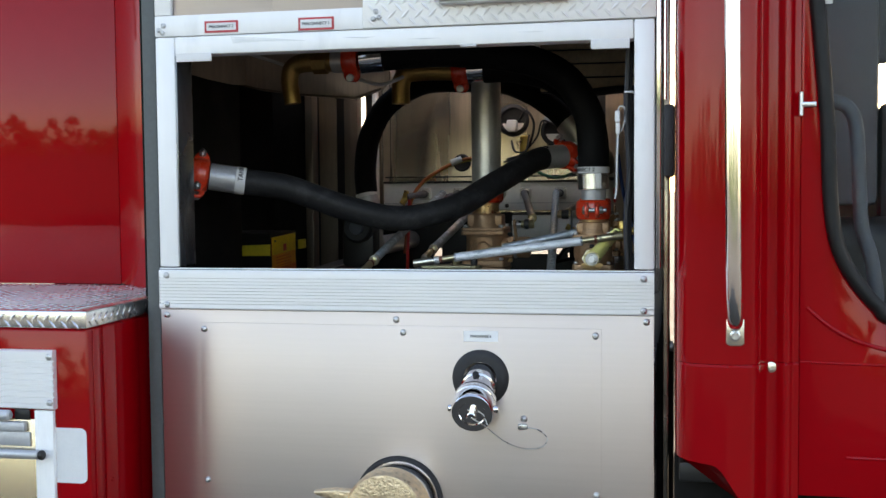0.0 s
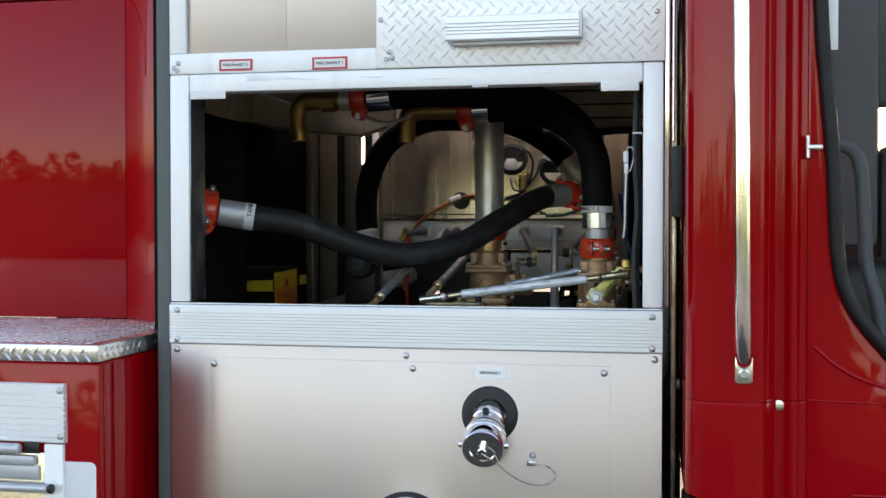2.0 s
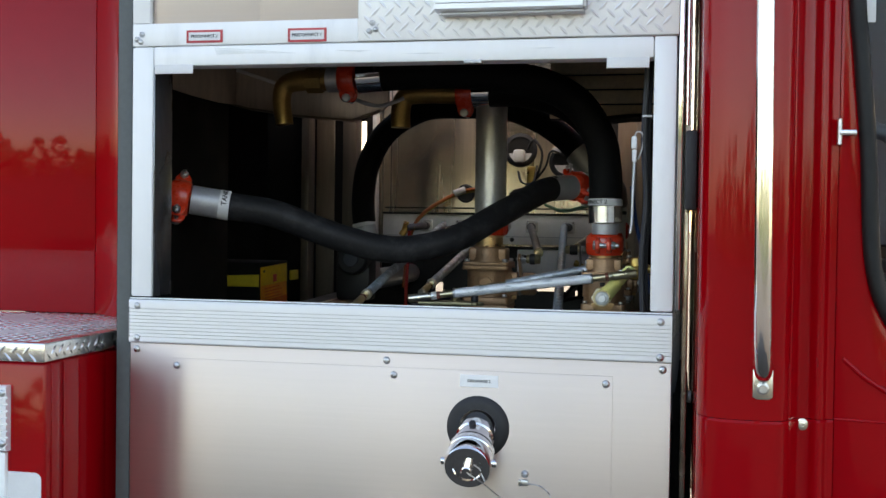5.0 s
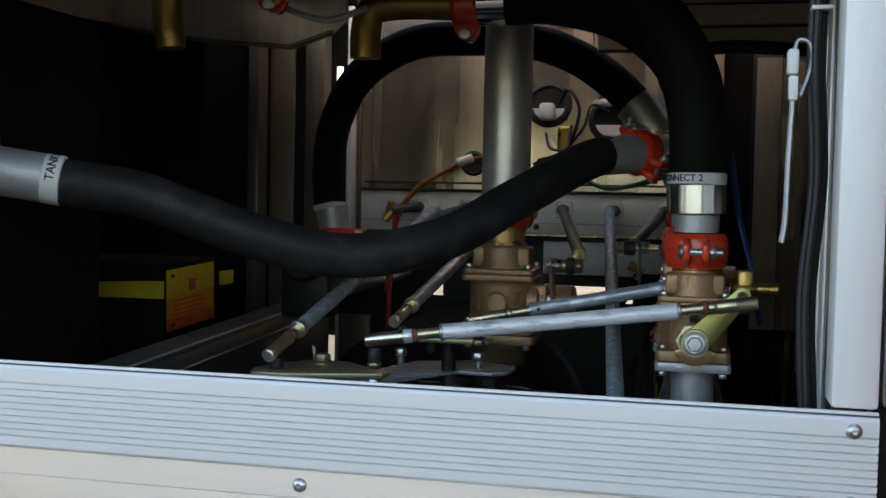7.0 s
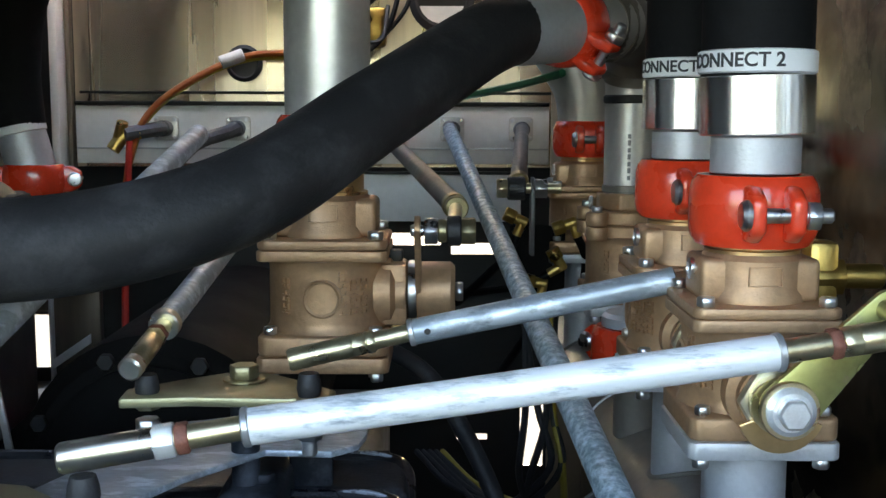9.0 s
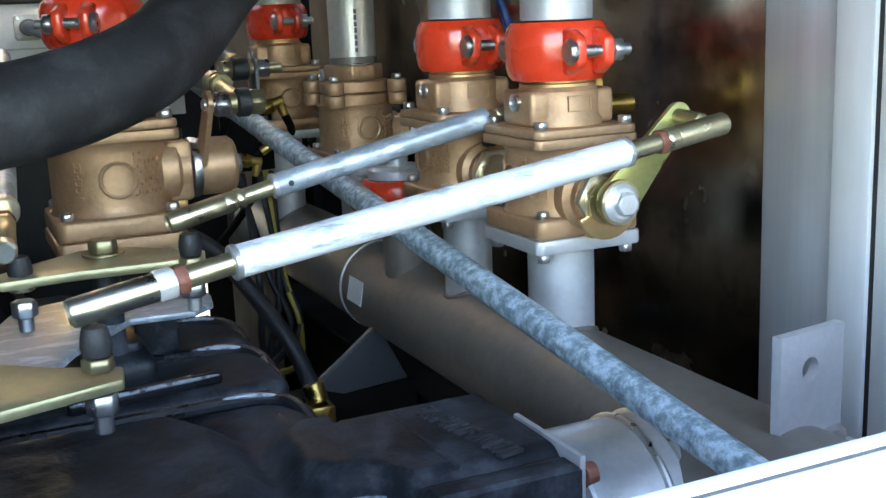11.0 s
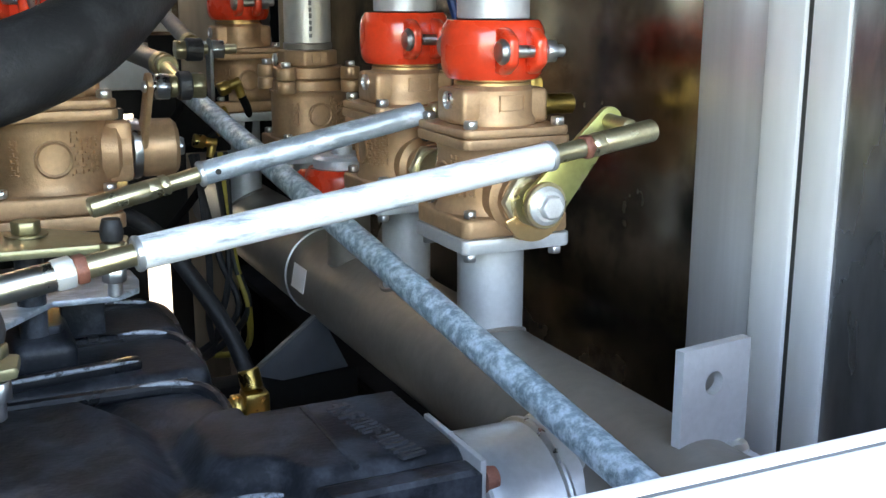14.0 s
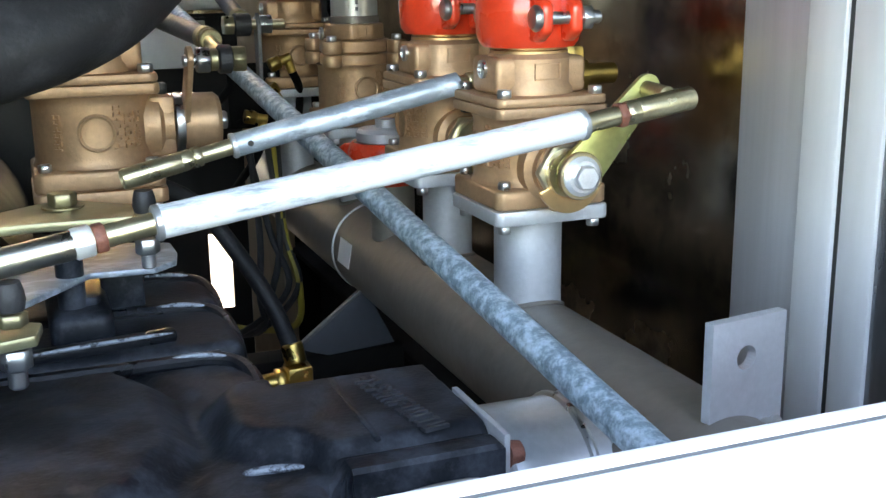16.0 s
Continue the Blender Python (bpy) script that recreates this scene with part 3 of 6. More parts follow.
struct("wall_jamb", bm_join(box(-0.640, -0.594, 0.110, 0.1155, 0.62, 2.10, 0.001), box(-0.600, -0.594, 0.031, 0.1095, 0.62, 2.10, 0.001)), BAYBLACK, "black jamb sheet beside the hatch", "wall")
struct("wall_far_left", box(-1.25, -1.24, 0.70, 2.1, 0.62, 2.10, 0.001), BAYBLACK, "black rear bulkhead of the pump bay", "wall")
struct("wall_recess", box(-1.25, -0.653, 0.69, 0.70, 0.62, 2.10, 0.001), BAYBLACK, "black recess wall of the pump bay", "wall")
struct("ceiling", bm_join(box(-0.64, 0.588, 0.052, 0.70, 2.101, 2.12, 0.001), box(-1.25, 0.588, 0.7005, 1.47, 2.101, 2.12, 0.001)), BAYBLACK, "unseen dark underside of the hose bed, added to hold back skylight", "ceiling")
# unseen extra sheet added to keep skylight off the left back
struct("ceiling_rear", box(-1.25, -0.60, 1.551, 2.07, 2.101, 2.12, 0.001), BAYBLACK, "unseen dark underside of the hose bed, added to hold back skylight", "ceiling")
# block above the view, added to cast the truck's shade
struct("upper_body", box(-0.556, 0.588, 0.045, 1.10, 2.36, 3.0, 0.02), ALU, "unseen upper body of the truck, added to shade the pump bay", "body")

def slotted_wall(x0, x1, z0, z1, y, holes):
    """An upright sheet with rectangular slots, built of full strips round them."""
    xs = sorted({x0, x1, *[h[0] for h in holes], *[h[1] for h in holes]})
    bm = bmesh.new()
    for a, b in zip(xs, xs[1:]):
        cut = sorted((h[2], h[3]) for h in holes if h[0] <= a and b <= h[1])
        z = z0
        for c0, c1 in cut + [(z1, z1)]:
            if c0 > z:
                bmesh.ops.create_cube(bm, size=1, matrix=Matrix.Translation(((a + b) / 2, y, (z + c0) / 2)) @ Matrix.Diagonal((b - a, 0.008, c0 - z, 1)))
            z = c1
    return bm


# carried up unseen above the bay to block sun at the open top
struct("wall_back", slotted_wall(-1.25, 0.588, 0.62, 2.62, 2.08, [(0.03, 0.165, 1.276, 1.302), (0.186, 0.325, 1.257, 1.281), (-0.698, -0.655, 1.012, 1.126), (0.335, 0.385, 0.80, 0.97), (0.20, 0.265, 0.858, 0.870), (-0.668, -0.648, 1.80, 1.93), (-0.36, -0.33, 1.26, 1.30)]), BLACK, "black far bulkhead with narrow daylight slots", "wall")
# unseen sheet added outside to stop sun falling through the slots
struct("far_body", box(-1.25, 0.588, 2.10, 3.35, 1.60, 1.64, 0.002), BLACK, "added unseen sheet keeping direct sun out of the slots", "body")
# floor sheet added to shut out light from under the truck
struct("belly_pan", slotted_wall(-1.25, 0.588, 0.06, 2.075, 0.0, []), BLACK, "added dark floor keeping light from below out of the bay", "floor")
bpy.data.objects["belly_pan"].data.transform(Matrix.Translation((0, 0, 0.615)) @ Matrix.Rotation(radians(-90), 4, "X"))

# ---- red body behind the pump panel ----
BX = -0.629
body = thing("rear_body", "glossy red truck body with fluted door trim", "truck body", (-1.1, 0, 0.3))
part("lower_shell", box(-2.2, BX, -0.2, 0.42, 0.35, 1.246, 0.006, 3), RED, body)
part("end_flange", box(BX, BX + 0.003, -0.180, -0.1415, 0.36, 1.244, 0.001), RED, body)
part("end_panel", box(BX, BX + 0.004, -0.1385, 0.024, 0.36, 1.244, 0.0015), RED, body)
part("end_return", prism([(0.0245, 0.0), (0.085, 0.0), (0.085, 0.016)], Matrix(((0, 1, 0, BX), (1, 0, 0, 0), (0, 0, 1, 0.36), (0, 0, 0, 1))), 0.884, 0.001), RED, body)
part("screw", screw((BX + 0.004, -0.115, 0.90), (1, 0, 0), 0.005, 0.003), RED, body)
part("upper_wall", box(-2.2, -0.885, 0.43, 0.48, 1.287, 2.168, 0.003), RED, body)
part("angled_wall", prism([(-0.885, 0.431), (-0.738, 0.310), (-0.728, 0.322), (-0.885, 0.46)], Matrix.Translation((0, 0, 1.287)), 1.1, 0.003), RED, body)
# the rail's shade is painted in with a darker red
part("top_rail", box(-2.2, -0.886, 0.425, 0.48, 2.170, 2.6, 0.003), REDSHADE, body, "red rail above the wall, its shade painted in dark red")
part("door_trim", ribbed(-1.6, -0.703, 1.073, 1.201, -0.2005, 0.016, 8), EXTR, body, "fluted aluminium door trim", smooth=False)
for z in (1.187, 1.088):
    part("screw", screw((-0.712, -0.215, z), (0, -1, 0)), BOLT, body)
part("door_frame", box(-0.752, -0.708, -0.212, -0.2005, 0.4, 1.070, 0.002), ALU, body)
part("door_slat", box(-1.6, -0.754, -0.206, -0.2005, 0.4, 1.05, 0.002), SHUTTER, body, "satin roller shutter slat, ground reflection painted tan")
part("latch_lever", box(-1.2, -0.868, -0.2265, -0.2128, 0.972, 1.022, 0.004), BLACK, body, "black latch lever")
latch = part("latch_box", box(-1.2, -0.771, -0.222, -0.2065, 1.024, 1.045, 0.004), CAST, body)
part("latch_cap", cyl((-1.2, -0.222, 1.060), (-0.802, -0.222, 1.060), 0.0115, 0.004), CAST, body, "pale rounded latch cover")
# raised black block painting the shade of the latch recess
part("latch_recess", box(-0.801, -0.764, -0.2105, -0.2062, 1.048, 1.0715, 0.002), BLACK, body, "recess beside the latch, its shade painted as a black block")
part("latch_back", box(-1.2, -0.764, -0.2125, -0.2062, 0.990, 1.022, 0.003), CAST, body)
lift = part("lift_bar", cyl((-1.3, -0.235, 0.979), (-0.729, -0.235, 0.979), 0.010, 0.002), CAST, body)
part("end_cap", cyl((-0.7288, -0.235, 0.979), (-0.717, -0.235, 0.979), 0.0105, 0.003), BLACK, lift)
part("decal", prism([(-0.708, 0.912)] + circle(0.014, 5, -0.650, 0.926, -90, 0) + circle(0.014, 5, -0.650, 1.018, 0, 90) + [(-0.708, 1.032)], upright(0, -0.2005, 0), 0.0015, 0), WHITE, body, "plain white rounded reflective patch")

step = thing("running_step", "diamond plate aluminium step on top of the red body", "step", (-1.1, 0, 1.247))
part("tray", box(-2.2, BX + 0.001, -0.205, 0.4295, 1.2475, 1.2855, 0.004, 3), STEP, step)
tagged(part("top_tread", tread(Matrix.Translation((-1.45, -0.195, 1.2855)), 0.80, 0.61, 0.027, 0.9), STEP, step), kind="stuff")
tagged(part("front_tread", tread(upright(-1.45, -0.205, 1.250), 0.81, 0.034, 0.027, 0.9), STEP, step), kind="stuff")
tagged(part("end_tread", tread(Matrix.Translation((BX + 0.001, -0.20, 1.250)) @ Matrix.Rotation(radians(90), 4, "Z") @ FRONT, 0.56, 0.034, 0.027, 0.9), STEP, step), kind="stuff")

# ---- cab ----
cab = thing("cab", "glossy red truck cab with a black-sealed side window", "truck cab", (1.0, 0, 0.9))


def extrude_plan(plan, z0, z1, w=0.0):
    return prism(plan, Matrix.Translation((0, 0, z0)), z1 - z0, w, 2)


PILLAR = [(0.602, 0.35), (0.602, -0.055), (0.606, -0.085), (0.618, -0.108), (0.64, -0.124), (0.67, -0.131), (0.71, -0.133), (0.742, -0.128), (0.758, -0.115), (0.768, -0.096), (0.778, -0.083), (0.788, -0.079), (0.798, -0.080), (0.806, -0.087), (0.814, -0.0915), (0.822, -0.087), (0.829, -0.079), (0.8405, -0.077), (0.8405, 0.35)]
PILLAR = PILLAR[:1] + [(p.x, p.y) for p in spline([(x, y, 0) for x, y in PILLAR[1:-1]], 4)] + PILLAR[-1:]
part("pillar", extrude_plan(PILLAR, 1.192, 2.7), RED, cab)
OUT = [(x, y - (0.004 if y < 0 else 0)) for x, y in PILLAR]


def skirt():
    """Lower corner of the cab, its bottom edge sweeping down towards the wheel arch."""
    bm = bmesh.new()
    n = len(OUT)
    lo = []
    for x, y in OUT:
        t = min(1, max(0, (x - 0.672) / 0.075))
        lo.append(bm.verts.new((x, y, 1.0 - 0.10 * (x - 0.60) - 0.075 * t * t * (3 - 2 * t))))
    mid = [bm.verts.new((x, y, 1.1865)) for x, y in OUT]
    hi = [bm.verts.new((x, y, 1.191)) for x, y in PILLAR]
    for a, b in ((lo, mid), (mid, hi)):
        for k in range(n):
            bm.faces.new((a[k], a[(k + 1) % n], b[(k + 1) % n], b[k]))
    bm.faces.new(hi)
    bm.faces.new(lo[::-1])
    bmesh.ops.recalc_face_normals(bm, faces=bm.faces)
    return bm


sk = part("skirt", skirt(), RED, cab)
sk.data.set_sharp_from_angle(angle=radians(22))
for x, y in ((0.763, -0.1085),):
    part("ridge", tube([(x, y, 1.195), (x, y, 1.9), (x, y, 2.6)], 0.0035, 8, 3), RED, cab)
WIN = spline([(0.850, 2.6, 0), (0.863, 2.0, 0), (0.876, 1.82, 0), (0.889, 1.67, 0), (0.8995, 1.48, 0), (0.926, 1.385, 0), (0.985, 1.305, 0), (1.03, 1.277, 0), (1.25, 1.24, 0), (1.5, 1.235, 0)], 6)
WINP = [(p.x, p.y) for p in WIN]
door_poly = [(0.8412, 2.6), (0.8412, 0.925), (1.7, 0.925), (1.7, 2.6), (1.5, 2.6)] + WINP[::-1]
cdoor = part("door", prism(door_poly, upright(0, 0, 0) @ Matrix.Translation((0, 0, 0.030)), 0.05, 0.003), RED, cab)
part("window_seal", tube([(x, -0.083, z) for x, z in WINP], 0.0145, 12, 1, smooth=False), GASKET, cdoor)
part("crease", tube([(0.842, -0.080, 1.193), (0.95, -0.0805, 1.190), (1.2, -0.081, 1.187), (1.6, -0.081, 1.186)], 0.0025, 8, 4), RED, cdoor)
part("ridge", tube([(0.855, -0.079, 1.30), (0.90, -0.081, 1.262), (0.96, -0.081, 1.232), (1.05, -0.081, 1.215), (1.3, -0.080, 1.205)], 0.0045, 8, 6), RED, cdoor)
part("lower_ridge", tube([(0.93, -0.079, 1.005), (1.1, -0.080, 1.003), (1.4, -0.080, 1.002)], 0.004, 8, 4), RED, cdoor)
pane = part("pane", box(0.87, 1.52, -0.062, -0.058, 1.24, 2.6, 0), glass, cdoor)
pane.visible_shadow = False
part("inner_handle", tube([(0.888, -0.04, 1.712), (0.907, -0.034, 1.7056), (0.9338, -0.03, 1.6939), (0.9501, -0.03, 1.6546), (0.9577, -0.03, 1.5376), (0.9628, -0.03, 1.4593), (0.9794, -0.03, 1.4032), (0.9907, -0.03, 1.3359), (0.992, -0.03, 1.30)], 0.0145, 12, 6), DKGREY, cdoor, "dark grey grab handle inside the window")
part("hinge_pin", cyl((0.840, -0.088, 1.675), (0.840, -0.088, 1.722), 0.0045), BOLT, cdoor)
part("hinge_arm", box(0.840, 0.868, -0.094, -0.084, 1.692, 1.702, 0.002), BOLT, cdoor)
RBOLT = [(0.0105, -0.002), (0.0105, 0.002), (0.008, 0.003), (0.0065, 0.003), (0.0065, 0.007), (0.0035, 0.0075), (0.003, 0.005), (0, 0.005)]
part("bolt", lathe(RBOLT, (0.788, -0.0815, 1.181), (0.788, -1, 1.181), 20), SILVERZ, cab)
part("rear_window_trim", box(0.86, 1.078, 0.45, 0.5, 1.49, 2.6, 0.02), TRIMGREY, cab, "grey trim inside the cab")
part("seat_back", box(0.86, 1.5, 0.2, 0.32, 0.985, 1.47, 0.05, 3), BLACK, cab)
part("far_door", box(0.70, 2.6, 2.1, 2.15, 0.985, 1.835, 0.02), BLACK, cab)
part("far_pillar", box(0.632, 1.30, 1.9, 2.15, 1.56, 2.7, 0.02), TRIMGREY, cab)
part("header_trim", box(1.040, 2.6, 0.501, 0.54, 1.834, 2.6, 0.03, 3), TRIMGREY, cab)
part("far_trim_bar", box(1.15, 2.2, 1.18, 1.22, 1.57, 1.605, 0.01), TRIMGREY, cab)
part("far_seat", box(1.0, 1.9, 1.3, 1.5, 0.985, 1.62, 0.06, 3), DKGREY, cab)
part("glass_sticker", box(0.868, 0.899, -0.067, -0.0655, 1.892, 2.1, 0.001), WHITE, cab, "pale sticker with yellow stripes in the window corner")
for sx in (0.8695, 0.876):
    part("stripe", box(sx, sx + 0.003, -0.0685, -0.0672, 1.885, 1.965, 0), YELLOW, cab)
part("bolt", lathe(RBOLT, (1.015, -0.0805, 1.180), (1.015, -1, 1.180), 20), SILVERZ, cab)
part("rear_wall", box(1.0785, 2.6, 0.45, 0.5, 0.985, 1.737, 0.02), BLACK, cab)
# black box added to block daylight slits across the cab
part("engine_cover", box(0.90, 2.6, 0.85, 1.10, 0.985, 1.60, 0.04, 3), BLACK, cab)
part("cab_floor", box(0.61, 3.0, -0.07, 2.2, 0.94, 0.98, 0.005), BLACK, cab)
part("cab_back", box(0.602, 0.63, 0.36, 2.2, 0.95, 2.7, 0.004), RED, cab)
part("roof", box(0.602, 3.0, -0.1, 2.25, 2.705, 2.8, 0.03, 3), RED, cab)
part("wheel_arch", prism([(0.60, 0.60), (0.60, 0.98), (0.66, 0.975), (0.70, 0.93), (1.7, 0.92), (1.7, 0.60)], upright(0, 0.03, 0), 0.05, 0.004), BAYBLACK, cab, "black inner wheel arch")

rail = thing("grab_rail", "polished chrome grab rail bolted to the red cab pillar", "grab rail", (0.715, -0.15, 1.23))
part("tube", tube([(0.700, -0.19, 2.6), (0.7035, -0.19, 2.0), (0.708, -0.19, 1.5), (0.710, -0.19, 1.36), (0.712, -0.182, 1.31), (0.714, -0.165, 1.282), (0.715, -0.146, 1.270)], lambda u: 0.0155 if u < 0.80 else 0.0155 - 0.004 * (u - 0.8) / 0.2, 20, 8), CHROME, rail)
part("foot_plate", prism([(-0.017, -0.018), (-0.010, -0.022), (0.010, -0.022), (0.017, -0.018), (0.017, 0.030), (-0.017, 0.030)], upright(0.7155, -0.134, 1.252), 0.006, 0.0015), SILVERZ, rail)
part("bolt", lathe([(0.011, 0), (0.011, 0.002), (0.007, 0.003), (0.007, 0.009), (0, 0.009)], (0.7155, -0.140, 1.250), (0.7155, -1, 1.250), 18), BOLT, rail)
# made-up black backing that darkens the lower part of the gap
gapb = thing("gap_bracket", "added black backing that keeps the gap behind the cab dark", "bracket", (0.585, 0.15, 0.62))
part("plate", box(0.562, 0.600, 0.130, 0.142, 0.62, 1.195, 0.002), BAYBLACK, gapb)
part("hook", prism([(0.566, 1.195), (0.592, 1.195), (0.590, 1.235), (0.582, 1.262), (0.574, 1.262), (0.572, 1.235)], upright(0, 0.142, 0), 0.012, 0.001), BAYBLACK, gapb)
part("bolt", cyl((0.590, 0.125, 1.19), (0.598, 0.125, 1.19), 0.012), CAST, gapb)
catch = thing("gap_latch", "black rubber bumper between the cab and pump panel", "bumper", (0.587, 0, 1.56))
part("block", box(0.577, 0.600, -0.01, 0.03, 1.56, 1.71, 0.006), RUBBER, catch)
part("rod", cyl((0.580, 0.02, 1.72), (0.580, 0.02, 2.4), 0.004), CHROME, catch)
part("strip", box(0.563, 0.572, 0.0, 0.05, 1.37, 2.3, 0.002), CHROME, catch)

def square(r, c):
    """A square outline with cut corners."""
    return [(-r, -r + c), (-r + c, -r), (r - c, -r), (r, -r + c), (r, r - c), (r - c, r), (-r + c, r), (-r, r - c)]


# ---- inside the pump bay: sheets, channels, posts ----
back = thing("back_sheet", "streaky reflective stainless sheet with round wire ports", "panel", (-0.05, 1.85, 1.45))


def wavy_sheet(x0, x1, z0, z1, y, d):
    """A thin sheet with the soft upright waves of pressed metal."""
    bm = bmesh.new()
    nx, nz = 72, 8
    rows = []
    for back_side in (0, 1):
        g = []
        for k in range(nz + 1):
            z = z0 + (z1 - z0) * k / nz
            g.append([bm.verts.new((x, y + d * back_side + 0.0016 * math.sin(19 * x + 2.2 * z) + 0.0006 * math.sin(47 * x + 1 - 3 * z), z)) for x in [x0 + (x1 - x0) * i / nx for i in range(nx + 1)]])
        rows.append(g)
    f, b = rows
    for k in range(nz):
        for i in range(nx):
            bm.faces.new((f[k][i], f[k][i + 1], f[k + 1][i + 1], f[k + 1][i]))
            bm.faces.new((b[k][i], b[k + 1][i], b[k + 1][i + 1], b[k][i + 1]))
    for face in bm.faces:
        face.smooth = True
    for i in range(nx):
        bm.faces.new((f[0][i], b[0][i], b[0][i + 1], f[0][i + 1]))
        bm.faces.new((f[nz][i], f[nz][i + 1], b[nz][i + 1], b[nz][i]))
    for k in range(nz):
        bm.faces.new((f[k][0], f[k + 1][0], b[k + 1][0], b[k][0]))
        bm.faces.new((f[k][nx], b[k][nx], b[k + 1][nx], f[k + 1][nx]))
    return bm


part("sheet", wavy_sheet(-0.516, 0.42, 1.45, 2.06, 1.8525, 0.005), STEEL, back)
part("edge_trim", box(-0.545, -0.529, 1.80, 1.856, 1.30, 2.06, 0.003), GREYPAINT, back)
part("fold", box(-0.527, -0.518, 1.835, 1.856, 1.30, 2.06, 0.002), DIVIDER, back)
part("fold", box(-0.486, -0.482, 1.8455, 1.8495, 1.46, 2.06, 0.001), DIVIDER, back)
part("top_edge", box(-0.505, 0.42, 1.842, 1.849, 1.585, 1.590, 0.001), BLACK, back)
for x, z, r in ((-0.200, 1.641, 0.034), (0.0, 1.80, 0.062), (0.165, 1.757, 0.060), (0.335, 1.87, 0.055)):
    part("port", lathe([(r * 0.72, 0), (r, 0), (r, 0.004), (r * 0.8, 0.008), (r * 0.72, 0.006)], (x, 1.849, z), (x, 0, z), 28), RUBBER, back, "black grommet ring")
    part("port_hole", cyl((x, 1.849, z), (x, 1.847, z), r * 0.73, 0.0005), BLACK, back)
    # pale half disc paints the daylight showing through these two ports
    if x in (0.0, 0.165):
        part("port_plate", prism(circle(r * 0.70, 16, 0, 0, 195, 345), upright(x, 1.8465, z), 0.001, 0), GREYPAINT, back, "daylight through the port, painted as a pale half disc")
left_back = thing("side_sheet", "dull steel divider sheets at the back of the bay", "panel", (-0.75, 1.7, 0.9))
part("sheet", prism([(-0.90, 1.66), (-0.765, 1.70), (-0.765, 1.708), (-0.90, 1.668)], Matrix.Translation((0, 0, 0.9)), 1.19, 0.001), BAYBLACK, left_back)
part("flange", box(-0.764, -0.735, 1.64, 1.708, 0.9, 2.09, 0.003), DIVIDER, left_back)
part("sheet", box(-0.733, -0.665, 1.72, 1.728, 1.1, 2.09, 0.001), DIVIDER, left_back)
part("flange", box(-0.628, -0.575, 1.70, 1.76, 1.1, 2.09, 0.003), DIVIDER, left_back)

chan = thing("lever_channel", "light grey channel carrying the valve control bearings", "channel", (-0.06, 1.80, 1.46))
part("face", box(-0.502, 0.362, 1.806, 1.814, 1.458, 1.563, 0.002), GREYPAINT, chan)
part("top_lip", box(-0.502, 0.362, 1.800, 1.840, 1.5635, 1.571, 0.002), BLACK, chan)
part("groove", box(-0.50, 0.36, 1.8045, 1.8058, 1.484, 1.487, 0.0004), CAST, chan)
part("lower_face", box(0.004, 0.31, 1.780, 1.788, 1.355, 1.440, 0.002), GREYPAINT, chan)
part("lower_lip", box(0.004, 0.31, 1.776, 1.788, 1.441, 1.446, 0.001), BLACK, chan)
part("hole", cyl((-0.02, 1.8055, 1.475), (-0.02, 1.8045, 1.475), 0.008, 0.0003), BLACK, chan)
for x in (-0.335, -0.204, 0.053, 0.185, 0.310):
    f = part("bearing", prism(square(0.022, 0.004), upright(x, 1.8055, 1.522), 0.010, 0.002), GREYPIPE, chan)
    part("boss", cyl((x, 1.795, 1.522), (x, 1.765, 1.522), 0.0145), RAILGREY, f, "dark brown pivot boss")
    for sx, sz in ((-1, -1), (1, -1), (-1, 1), (1, 1)):
        part("bolt", hexa((x + sx * 0.016, 1.7955, 1.522 + sz * 0.016), (x + sx * 0.016, 1.790, 1.522 + sz * 0.016), 0.0042), BOLT, f)
part("arm", tube([(-0.335, 1.765, 1.522), (-0.345, 1.74, 1.520), (-0.385, 1.70, 1.512)], 0.013, 10, 4), ZINCK, chan)
part("arm", tube([(-0.204, 1.765, 1.522), (-0.215, 1.74, 1.515), (-0.26, 1.68, 1.495), (-0.30, 1.62, 1.44)], 0.013, 10, 4), ZINCK, chan)

posts = thing("bulkhead_posts", "satin aluminium angle posts along the bulkhead", "post", (0.557, 0.3863, 0.6416))
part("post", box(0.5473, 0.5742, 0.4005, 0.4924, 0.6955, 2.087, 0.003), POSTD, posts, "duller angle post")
part("post", box(0.5376, 0.5742, 0.3585, 0.4000, 0.6955, 2.087, 0.003), POST, posts)
part("post", box(0.5397, 0.5742, 0.3160, 0.3535, 0.6955, 2.087, 0.003), POST, posts)
part("gap", box(0.5415, 0.5742, 0.3537, 0.3584, 0.6955, 2.087, 0), BLACK, posts, "dark joint between the posts")
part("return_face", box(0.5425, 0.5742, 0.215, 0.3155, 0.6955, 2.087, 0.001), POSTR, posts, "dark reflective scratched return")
tab = thing("mounting_tab", "grey welded steel tab with a drilled hole", "bracket", (0.406, 0.2822, 1.2187))


